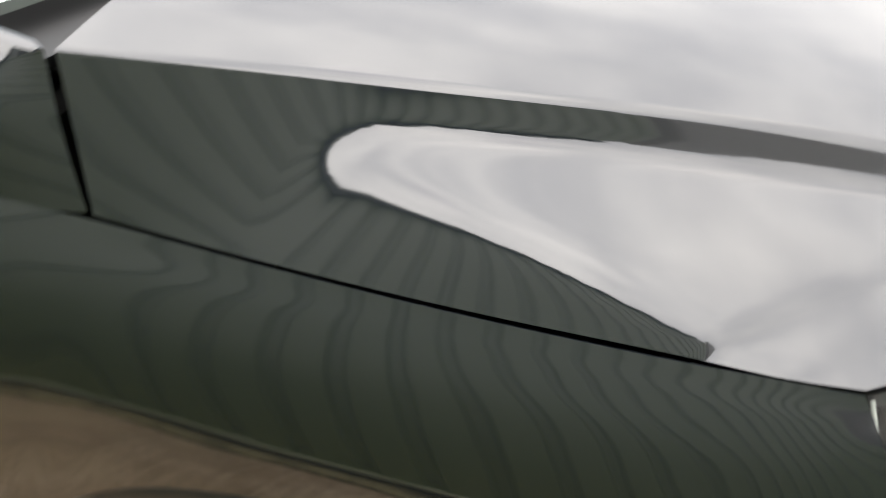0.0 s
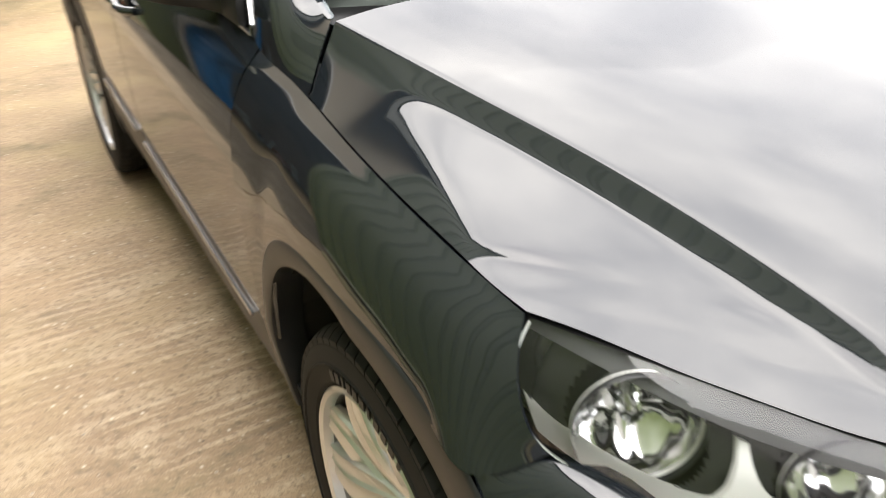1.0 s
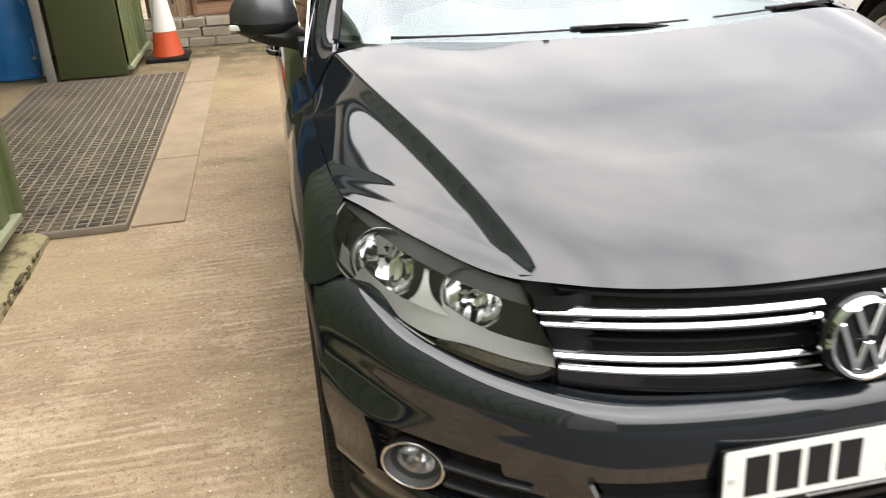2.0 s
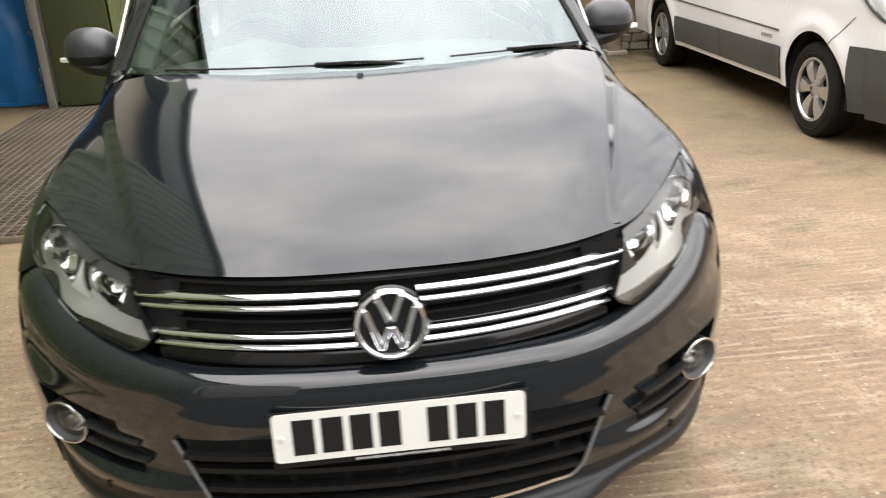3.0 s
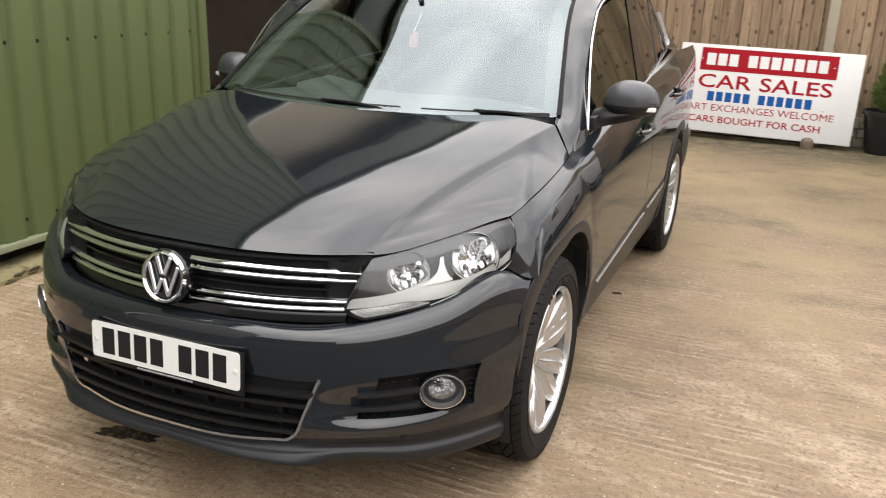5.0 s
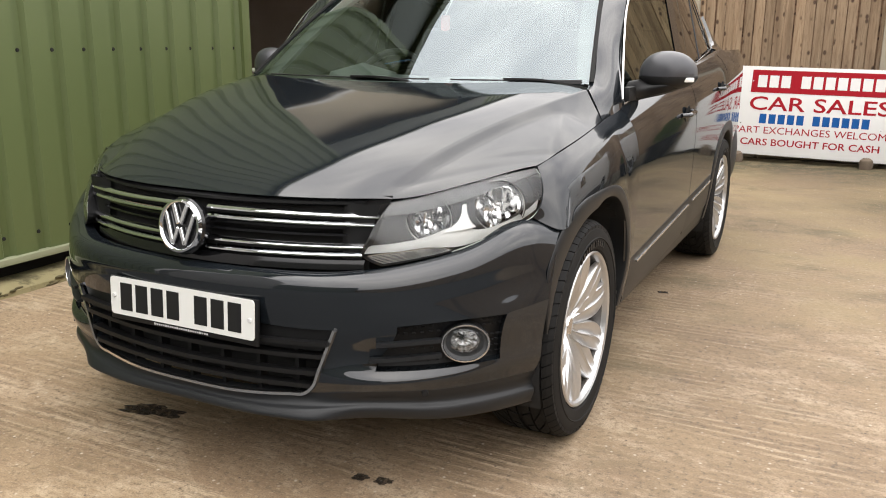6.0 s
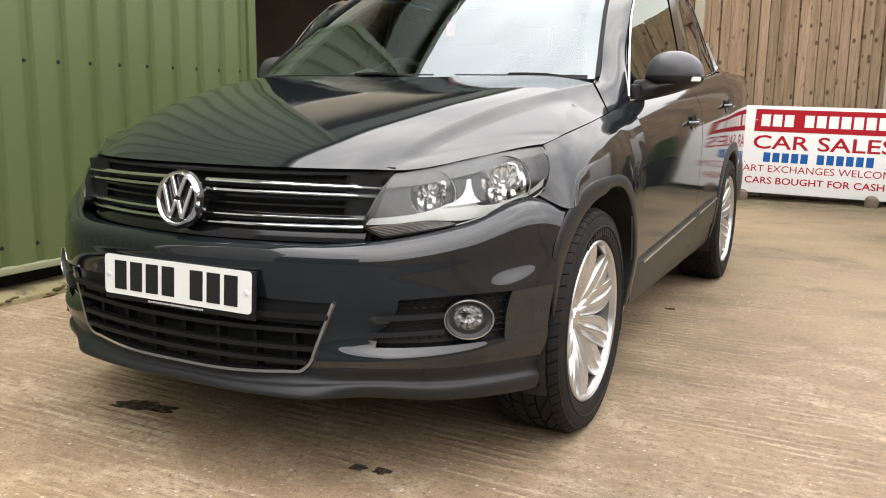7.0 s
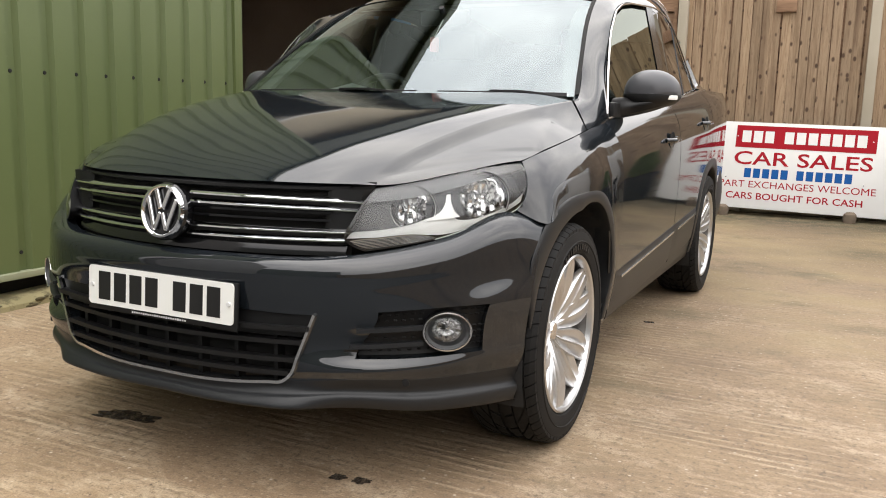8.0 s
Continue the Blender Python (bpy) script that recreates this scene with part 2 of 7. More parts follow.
ALLOY = speckled("silver_alloy", (0.60, 0.605, 0.61), (0.52, 0.525, 0.53), 90, 0.30, 0.85, bump=0.02, big=12, Coat_Weight=0.4)
RUBBER = speckled("tyre_rubber", (0.0045, 0.0045, 0.0045), (0.010, 0.0096, 0.009), 120, 0.72, bump=0.1, big=9, dist=0.001, Specular_IOR_Level=0.25)
STEEL = speckled("worn_steel", (0.20, 0.195, 0.19), (0.13, 0.12, 0.11), 40, 0.4, 0.9, bump=0.05)
SCREEN = glass_mat("windscreen_glass", (0.78, 0.90, 0.85), 2.3, 0.0, (0.86, 0.96, 1.0))
SIDEGLASS = glass_mat("side_glass", (0.30, 0.36, 0.33), 1.8, 0.0, (0.94, 1.0, 0.90))
TINTGLASS = glass_mat("tinted_glass", (0.10, 0.11, 0.11), 1.7)
LENS = glass_mat("clear_lens", (0.96, 0.97, 0.97), 1.5)
MIRRORCAP = speckled("grey_mirror_cap", (0.040, 0.041, 0.047), (0.048, 0.049, 0.055), 200, 0.42, 0.2, bump=0.0, Coat_Weight=0.35, Coat_Roughness=0.25)
REFLECTOR = Mat("lamp_reflector", (0.78, 0.78, 0.78), 0.09, 1.0).m
MIRROR = Mat("mirror_glass", (0.9, 0.9, 0.9), 0.01, 1.0).m
CLOTH = speckled("charcoal_cloth", (0.03, 0.03, 0.032), (0.05, 0.05, 0.05), 200, 0.9)
TRIMGREY = speckled("light_grey_trim", (0.36, 0.385, 0.36), (0.32, 0.34, 0.32), 150, 0.7, bump=0.03)
PILLARGREY = speckled("grey_pillar_trim", (0.13, 0.14, 0.13), (0.11, 0.12, 0.11), 150, 0.8, bump=0.03)
DASH = speckled("dashboard_plastic", (0.12, 0.13, 0.12), (0.14, 0.15, 0.14), 30, 0.7, bump=0.0)
PLATEWHITE = Mat("plate_white", (0.78, 0.78, 0.74), 0.28, Coat_Weight=0.3).m
INK = Mat("black_ink", (0.01, 0.01, 0.01), 0.35).m
LIGHTINK = Mat("pale_ink", (0.55, 0.55, 0.55), 0.5).m
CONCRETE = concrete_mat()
GREEN = speckled("green_box_profile_steel", (0.087, 0.114, 0.040), (0.110, 0.137, 0.053), 60, 0.42, bump=0.03, big=0.8, dist=0.002)
DARKGREEN = speckled("dark_green_steel", (0.053, 0.065, 0.024), (0.068, 0.080, 0.032), 60, 0.45, bump=0.03, big=1.2, dist=0.002)
GREYGREEN = speckled("grey_green_steel", (0.075, 0.085, 0.062), (0.095, 0.105, 0.08), 60, 0.45, bump=0.03, big=1.2, dist=0.002)
BOUNCE_PALE = speckled("pale_bounce_wall", (0.42, 0.41, 0.39), (0.36, 0.35, 0.33), 30, 0.9, bump=0.3, big=0.9)
CREAM = speckled("cream_shutter_paint", (0.50, 0.44, 0.33), (0.44, 0.39, 0.29), 40, 0.6, bump=0.03, big=1.2)
FENCEWOOD = wood_mat("weathered_fence_wood", (0.240, 0.162, 0.098), (0.385, 0.282, 0.184))
SLATWOOD = wood_mat("brown_slat_wood", (0.198, 0.114, 0.065), (0.274, 0.167, 0.099), 0)
POSTCON = speckled("pale_post_concrete", (0.380, 0.342, 0.274), (0.319, 0.281, 0.213), 80, 0.9, bump=0.3, dist=0.003)
STONE = speckled("rock_faced_stone", (0.36, 0.32, 0.25), (0.25, 0.22, 0.165), 35, 0.95, bump=0.6, big=4, dist=0.01)
BROWNSTONE = speckled("weathered_brown_stone", (0.12, 0.09, 0.065), (0.19, 0.15, 0.11), 40, 0.95, bump=0.6, big=7, dist=0.008)
VANWHITE = speckled("van_white_paint", (0.84, 0.85, 0.87), (0.80, 0.81, 0.83), 30, 0.3, bump=0.0, Coat_Weight=0.8, Coat_Roughness=0.04)
VANGREY = speckled("van_grey_plastic", (0.055, 0.057, 0.06), (0.075, 0.075, 0.075), 220, 0.6, bump=0.08, dist=0.001)
SIGNWHITE = speckled("sign_white_board", (0.686, 0.686, 0.678), (0.616, 0.616, 0.598), 20, 0.45, bump=0.0)
SIGNRED = Mat("sign_red", (0.30, 0.004, 0.012), 0.5, Specular_IOR_Level=0.15).m
SIGNBLUE = Mat("sign_blue", (0.006, 0.075, 0.27), 0.5, Specular_IOR_Level=0.15).m
TARP = speckled("blue_tarpaulin", (0.012, 0.135, 0.37), (0.02, 0.185, 0.46), 90, 0.4, bump=0.15, big=5, dist=0.004)
ORANGE = speckled("cone_orange", (0.547, 0.076, 0.019), (0.456, 0.061, 0.015), 60, 0.55, bump=0.05)
CONEWHITE = speckled("cone_reflective_white", (0.75, 0.74, 0.7), (0.6, 0.58, 0.54), 60, 0.5, bump=0.05)
GALV = speckled("galvanised_steel", (0.34, 0.33, 0.29), (0.22, 0.2, 0.16), 30, 0.55, 0.3, bump=0.05)
POT = speckled("black_plant_pot", (0.012, 0.012, 0.013), (0.022, 0.022, 0.022), 40, 0.35, bump=0.03)
LEAF = speckled("conifer_leaf", (0.065, 0.105, 0.020), (0.13, 0.19, 0.04), 60, 0.6, bump=0.0, big=8)
SOIL = speckled("soil", (0.05, 0.035, 0.02), (0.09, 0.06, 0.035), 60, 0.95, bump=0.5)
def kerb_mat():
    m = Mat("mossy_kerb", (0.25, 0.22, 0.1), 0.95)
    c = m.mix(m.noise(3, 4), (0.190, 0.168, 0.078), (0.285, 0.240, 0.130))
    dirt = m.ramp(m.noise(9, 6, 0.7), (0.50, 0.0), (0.62, 0.85))
    m.color(m.mix(dirt, c, (0.075, 0.064, 0.030)))
    m.bump(m.noise(25, 6, 0.7), 0.5, 0.008)
    return m.m


MOSS = kerb_mat()
GRATESTEEL = speckled("weathered_grate_steel", (0.20, 0.17, 0.13), (0.29, 0.25, 0.20), 30, 0.6, 0.25, bump=0.2, big=2.5, dist=0.002)
EDGING = speckled("smooth_mossy_edging", (0.235, 0.183, 0.118), (0.335, 0.255, 0.165), 50, 0.95, bump=0.4, big=5.0, dist=0.004)
DARKMOSS = speckled("dark_moss", (0.060, 0.052, 0.022), (0.115, 0.092, 0.042), 160, 0.95, bump=0.8, big=14, dist=0.006)
PALETRIM = speckled("pale_green_trim", (0.22, 0.235, 0.145), (0.28, 0.29, 0.19), 60, 0.5, bump=0.03)
def oil_mat():
    m = Mat("oil_stain", (0.03, 0.022, 0.016), 0.6)
    blotch = m.noise(38, 6, 0.7)
    m.color(m.ramp(blotch, (0.36, (0.020, 0.015, 0.011)), (0.6, (0.070, 0.052, 0.037))))
    m.l.new(m.ramp(blotch, (0.40, 0.92), (0.62, 0.25)), m.b.inputs["Alpha"])
    m.bump(blotch, 0.15, 0.003)
    return m.m


OIL = oil_mat()
INNER = speckled("dull_shed_lining", (0.27, 0.225, 0.185), (0.34, 0.285, 0.235), 3, 0.9, bump=0.1)


# ---- mesh tools ----
def part(name, bm, material, parent=None, label="", smooth=30, **tags):
    """Link a bmesh as one mesh object under a thing or a part."""
    me = bpy.data.meshes.new(name)
    bm.to_mesh(me)
    bm.free()
    for m in (material if isinstance(material, (list, tuple)) else [material]):
        me.materials.append(m)
    if smooth:
        me.polygons.foreach_set("use_smooth", [True] * len(me.polygons))
        me.set_sharp_from_angle(angle=radians(smooth))
    ob = new(name, me)
    if parent is not None:
        ob.parent = parent
    return tagged(ob, label, **tags)


def thing(name, m, label, category, group="", kind=""):
    ob = new(name)
    ob.empty_display_size = 0.1
    ob.matrix_world = m
    return tagged(ob, label, category, group, kind)


def curve(points, n, t=None):
    """n+1 samples along a smooth curve through points, spaced by chord length within each piece."""
    p = np.array(points, float)
    k = len(p)
    if k == 2:
        return p[0] + np.linspace(0, 1, n + 1)[:, None] * (p[1] - p[0])
    if t is None:
        t = np.r_[0, np.cumsum(np.linalg.norm(np.diff(p, axis=0), axis=1))]
    d = np.diff(p, axis=0) / np.diff(t)[:, None]
    h = np.diff(t)
    m = np.empty_like(p)
    m[1:-1] = (d[:-1] * h[1:, None] + d[1:] * h[:-1, None]) / (h[:-1] + h[1:])[:, None]
    m[0], m[-1] = 1.5 * d[0] - 0.5 * m[1], 1.5 * d[-1] - 0.5 * m[-2]
    s = np.interp(np.linspace(0, k - 1, n + 1), np.arange(k), t)
    i = np.clip(np.searchsorted(t, s, side="right") - 1, 0, k - 2)
    u = ((s - t[i]) / h[i])[:, None]
    hi = h[i][:, None]
    return ((2 * u**3 - 3 * u**2 + 1) * p[i] + (u**3 - 2 * u**2 + u) * hi * m[i] + (3 * u**2 - 2 * u**3) * p[i + 1] + (u**3 - u**2) * hi * m[i + 1])


def grid(rows, per=6):
    """A smooth grid of places through rows of design points; per: steps between points."""
    rows = [np.array(r, float) for r in rows]
    across = np.array([curve(r, per * (len(r) - 1)) for r in rows])
    return np.stack([curve(across[:, j], per * (len(rows) - 1)) for j in range(across.shape[1])], 1)


def sheet(g, flip=False, keep=None, bm=None, mat=None):
    """Faces over a grid of places."""
    bm = bm or bmesh.new()
    v = [[bm.verts.new(p) for p in row] for row in g]
    for i in range(len(v) - 1):
        for j in range(len(v[0]) - 1):
            if keep and not keep(i, j):
                continue
            q = [v[i][j], v[i][j + 1], v[i + 1][j + 1], v[i + 1][j]]
            try:
                f = bm.faces.new(q[::-1] if flip else q)
            except ValueError:
                continue
            if mat:
                f.material_index = mat(i, j)
    loose = [x for x in bm.verts if not x.link_faces]
    bmesh.ops.delete(bm, geom=loose, context="VERTS")
    return bm


def turn_in(bm, depth, towards):
    """A flange along the open edges, towards a point."""
    edges = [e for e in bm.edges if len(e.link_faces) == 1]
    new_geom = bmesh.ops.extrude_edge_only(bm, edges=edges)["geom"]
    c = Vector(towards)
    for x in new_geom:
        if isinstance(x, bmesh.types.BMVert):
            d = c - x.co
            x.co += d.normalized() * depth
    bmesh.ops.recalc_face_normals(bm, faces=bm.faces)
    return bm


def mirrored(g):
    return g * np.array([-1, 1, 1])


def both(name, g, material, parent, towards, depth=0.02, label="", keep=None, mat=None, smooth=40):
    """A body panel and its mirror image on the other side."""
    made = []
    for s in (1, -1):
        gg = g if s == 1 else mirrored(g)
        bm = turn_in(sheet(gg, s == -1, keep, mat=mat), depth, (s * towards[0], towards[1], towards[2]))
        made.append(part(name, bm, material, parent, label, smooth))
    return made


def whole(g):
    """The grid of a half panel (column 0 on the centre line) joined with its mirror image."""
    return np.concatenate([mirrored(g)[:, :0:-1], g], 1)


def box(sx, sy, sz, at=(0, 0, 0), bevel=0.0, bm=None, turn=None, seg=2):
    b = bmesh.new()
    bmesh.ops.create_cube(b, size=1)
    bmesh.ops.scale(b, vec=(sx, sy, sz), verts=b.verts)
    if bevel:
        bmesh.ops.bevel(b, geom=list(b.edges), offset=bevel, segments=seg, profile=0.6, affect="EDGES")
    m = Matrix.Translation(at) @ (turn.to_4x4() if turn else Matrix())
    bmesh.ops.transform(b, matrix=m, verts=b.verts)
    return join(bm, b)


def join(bm, b):
    if bm is None:
        return b
    me = bpy.data.meshes.new("tmp")
    b.to_mesh(me)
    b.free()
    bm.from_mesh(me)
    bpy.data.meshes.remove(me)
    return bm


def lathe(profile, steps=48, bm=None, axis="X", at=(0, 0, 0), close=False):
    """A turned shape from (radius, along) pairs, round the X axis (or Y, Z)."""
    b = bmesh.new()
    rings = []
    for k in range(steps):
        a = 2 * math.pi * k / steps
        ring = []
        for r, h in profile:
            c, s = r * math.cos(a), r * math.sin(a)
            p = (h, c, s) if axis == "X" else (c, h, s) if axis == "Y" else (c, s, h)
            ring.append(b.verts.new(Vector(p) + Vector(at)))
        rings.append(ring)
    n = len(profile)
    for k in range(steps):
        p, q = rings[k], rings[(k + 1) % steps]
        for j in range(n if close else n - 1):
            b.faces.new([p[j], q[j], q[(j + 1) % n], p[(j + 1) % n]])
    bmesh.ops.remove_doubles(b, verts=b.verts, dist=1e-6)
    bmesh.ops.recalc_face_normals(b, faces=b.faces)
    return join(bm, b)


def sweep(path, section, bm=None, closed=False, up=(0, 0, 1), cap=True):
    """A section of (side, up) pairs swept along a path."""
    b = bmesh.new()
    path = [Vector(p) for p in path]
    n = len(path)
    rings = []
    for i, p in enumerate(path):
        a = path[i - 1] if i or closed else path[i]
        c = path[(i + 1) % n] if i < n - 1 or closed else path[i]
        d = (c - a).normalized()
        u = Vector(up(i) if callable(up) else up)
        side = d.cross(u).normalized()
        u2 = side.cross(d)
        rings.append([b.verts.new(p + side * x + u2 * y) for x, y in section])
    m = len(section)
    for i in range(n if closed else n - 1):
        p, q = rings[i], rings[(i + 1) % n]
        for j in range(m):
            b.faces.new([p[j], p[(j + 1) % m], q[(j + 1) % m], q[j]])
    if cap and not closed:
        b.faces.new(rings[0][::-1])
        b.faces.new(rings[-1])
    bmesh.ops.recalc_face_normals(b, faces=b.faces)
    return join(bm, b)


def tube_section(r, n=8, squash=1.0):
    return [(r * math.cos(2 * math.pi * k / n), r * squash * math.sin(2 * math.pi * k / n)) for k in range(n)]


def slab(outline, h, z=0.0, bm=None):
    """A flat plate from an outline in x and y, h thick."""
    b = bmesh.new()
    lo = [b.verts.new((x, y, z)) for x, y in outline]
    hi = [b.verts.new((x, y, z + h)) for x, y in outline]
    n = len(lo)
    b.faces.new(lo[::-1])
    b.faces.new(hi)
    for i in range(n):
        b.faces.new([lo[i], lo[(i + 1) % n], hi[(i + 1) % n], hi[i]])
    bmesh.ops.recalc_face_normals(b, faces=b.faces)
    return join(bm, b)


def moved(bm, m):
    bmesh.ops.transform(bm, matrix=m, verts=bm.verts)
    return bm


def shared(name, mesh, m, parent, label=""):
    """A further piece on the same mesh."""
    ob = new(name, mesh)
    ob.parent = parent
    ob.matrix_basis = m
    return tagged(ob, label)


# ---- setting: yard, shed, fence ----
SHED_X, SHED_END, FAR_Y, FENCE_Y, SHED_TOP = -2.17, 2.87, 6.72, 8.1, 5.0
SHED_FRONT = -1.93


def make_ground():
    bm = bmesh.new()
    xs = [-300, -40, -8, -4, -2, 0, 2, 4, 8, 40, 300]
    sheet(np.array([[(x, y, 0.0) for x in xs] for y in xs]), bm=bm)
    bmesh.ops.recalc_face_normals(bm, faces=bm.faces)
    for f in bm.faces:
        if f.normal.z < 0:
            f.normal_flip()
    part("ground", bm, CONCRETE, None, "tan tamped concrete yard with broom ridges and mossy patches, side brightness in its colour, added dark ground in front", 0, category="ground", kind="structure")
    bm = bmesh.new()
    n = 60
    prof = []
    for i in range(n + 1):
        y = SHED_FRONT + i * (SHED_END + 0.03 - SHED_FRONT) / n
        e = 0.012 * noise.noise((y * 2.1, 0, 0)) + 0.006 * noise.noise((y * 9, 3, 0))
        h = 0.047 + 0.008 * noise.noise((y * 3, 7, 0))
        prof.append([(-2.6, y, 0.0), (-2.6, y, h), (-2.12 + e, y, h), (-2.085 + e, y, h - 0.012), (-2.065 + e, y, h * 0.5), (-2.06 + e, y, 0.0)])
    sheet(np.array(prof), bm=bm)
    bm.faces.new([v for v in bm.verts if abs(v.co.y - (SHED_END + 0.03)) < 1e-4][:6])
    bmesh.ops.recalc_face_normals(bm, faces=bm.faces)
    part("kerb", bm, MOSS, None, "low crumbling concrete kerb with yellow-green moss along the shed", 40, category="kerb", kind="structure")
    rng = random.Random(21)
    bm = bmesh.new()
    for k in range(350):
        y = rng.uniform(SHED_FRONT, SHED_END)
        if noise.noise((y * 2.3, 11, 0)) < -0.3:
            continue
        r = rng.uniform(0.006, 0.014)
        m = Matrix.Translation((-2.07 + 0.012 * noise.noise((y * 2.1, 0, 0)) + rng.uniform(-0.008, 0.012), y, rng.uniform(0.002, 0.036))) @ Matrix.Diagonal((r * 0.8, r * rng.uniform(1.0, 3.4), r * 0.7, 1))
        bmesh.ops.create_icosphere(bm, subdivisions=1, radius=1.0, matrix=m)
    part("moss", bm, DARKMOSS, None, "dark green and brown moss cushions along the kerb edge", 60, category="moss", kind="stuff")


def ribbed(y0, y1, z0, z1, x, name, mat, label, pitch=0.2):
    """Box-profile steel cladding facing +x, with its base trim."""
    path = []
    y = y0
    while y < y1 - 1e-6:
        for dy, dx in ((0.0, 0.0), (0.122, 0.0), (0.142, -0.027), (0.180, -0.027), (0.199, 0.0)):
            if y + dy <= y1:
                path.append((x + dx, y + dy))
        y += pitch
    path.append((x, y1))
    bm = bmesh.new()
    sheet(np.array([[(px, py, z) for px, py in path] for z in (z0, (z0 + z1) / 2, z1)]), bm=bm)
    sheet(np.array([[(px - 0.05, py, z) for px, py in path] for z in (z0, z1)]), flip=True, bm=bm)
    wall = part(name, bm, mat, None, label, 20, category="wall", kind="structure")
    part("base_trim", box(0.056, y1 - y0, 0.034, (x + 0.004, (y0 + y1) / 2, z0 - 0.013), 0.006), PALETRIM, wall, "pale green drip trim")
    return wall


def make_shed():
    wall = ribbed(SHED_FRONT, SHED_END, 0.163, SHED_TOP, SHED_X, "wall_shed", GREEN, "green box-profile steel cladding of a shed beside the yard")
    jamb = box(0.11, 0.075, SHED_TOP - 0.13, (SHED_X - 0.03, SHED_END + 0.04, SHED_TOP / 2 + 0.06), 0.004)
    part("jamb_trim", jamb, GREEN, wall, "pale green folded steel edge trim")
    part("sole_beam", box(0.12, SHED_END - SHED_FRONT - 0.1, 0.12, (SHED_X - 0.16, (SHED_END + SHED_FRONT) / 2, 0.106)), DARK, wall)
    screw = lathe([(0.0, 0.006), (0.009, 0.005), (0.011, 0.0), (0.011, -0.004)], 8, axis="X")
    me = None
    for z in (1.185, 0.26):
        for k in range(23):
            y = SHED_END - 0.039 - 0.2 * k - 0.007
            at = Matrix.Translation((SHED_X - 0.027, y, z))
            if me is None:
                first = part("screw", screw, DARK, wall)
                first.matrix_basis, me = at, first.data
            else:
                shared("screw", me, at, wall)
    rail = box(0.05, SHED_END - SHED_FRONT - 0.1, 0.09, (SHED_X - 0.08, (SHED_END + SHED_FRONT) / 2, 1.185))
    part("cladding_rail", rail, DARK, wall)
    ribbed(FAR_Y, FENCE_Y - 0.03, 0.1, SHED_TOP, SHED_X - 0.01, "wall_shed_far", GREEN, "green box-profile steel wall beyond the shed opening")
    bm = box(0.56, 0.045, SHED_TOP - 0.04, (-2.475, FAR_Y - 0.03, SHED_TOP / 2 + 0.02), 0.006)
    part("door_pier", bm, DARKGREEN, None, "plain dark green steel door leaf standing edge-on to the opening", category="door", kind="structure")
    part("door_track", box(0.07, 0.06, SHED_TOP - 0.05, (-2.83, FAR_Y - 0.04, SHED_TOP / 2), 0.008), GALV, None, "dull grey steel upright of a sliding door", category="frame", kind="structure")
    part("wall_shed_head", box(0.06, FAR_Y - SHED_END - 0.08, SHED_TOP - 3.95, (SHED_X - 0.03, (SHED_END + FAR_Y) / 2 + 0.02, (SHED_TOP + 3.95) / 2), 0.004), GREYGREEN, None, "plain green steel fascia over the shed opening", category="wall", kind="structure")
    # half-raised shutter set back behind the fascia
    y0, y1 = SHED_END + 0.09, FAR_Y - 0.09
    shutter = thing("door_shutter", pose(0, 0, 0), "half-raised plain cream steel shutter with a white bottom rail", "door", kind="structure")
    part("curtain", box(0.04, y1 - y0, SHED_TOP - 2.72, (SHED_X - 0.45, (y0 + y1) / 2, (SHED_TOP + 2.68) / 2), 0.006), CREAM, shutter, "cream painted steel curtain")
    part("bottom_rail", box(0.07, y1 - y0, 0.05, (SHED_X - 0.44, (y0 + y1) / 2, 2.665), 0.008), SIGNWHITE, shutter, "white painted bottom rail")
    bm = bmesh.new()
    box(0.08, 8.4 - SHED_FRONT, SHED_TOP, (-6.6, (8.4 + SHED_FRONT) / 2, SHED_TOP / 2), bm=bm)
    box(5.3, 0.08, SHED_TOP, (-4.9, 8.3, SHED_TOP / 2), bm=bm)
    box(4.36, 0.08, SHED_TOP, (-4.42, SHED_FRONT + 0.05, SHED_TOP / 2), bm=bm)
    part("wall_shed_inside", bm, INNER, None, "dull grey-brown unlit inner walls of the shed", 0, category="wall", kind="structure")
    bm = box(4.6, 8.4 - SHED_FRONT, 0.1, (-4.4, (8.4 + SHED_FRONT) / 2, SHED_TOP + 0.052))
    part("shed_roof", bm, DARKGREEN, None, "low green steel shed roof", 0, category="roof", kind="structure")
    # added out of view: shapes the bonnet reflection and bounces neutral light
    part("wall_yard", box(0.2, 4.6, SHED_TOP - 0.1, (SHED_X - 0.1, SHED_FRONT - 2.55, (SHED_TOP - 0.1) / 2), 0.01), BOUNCE_PALE, None, "unseen pale wall added past the shed end for reflections and bounce", category="wall", kind="structure")
    part("gutter", box(0.1, 8.3 - SHED_FRONT, 0.09, (SHED_X + 0.04, (8.3 + SHED_FRONT) / 2, SHED_TOP - 0.03), 0.02), DARKGREEN, None, "green steel gutter along the shed eave", category="gutter", kind="structure")


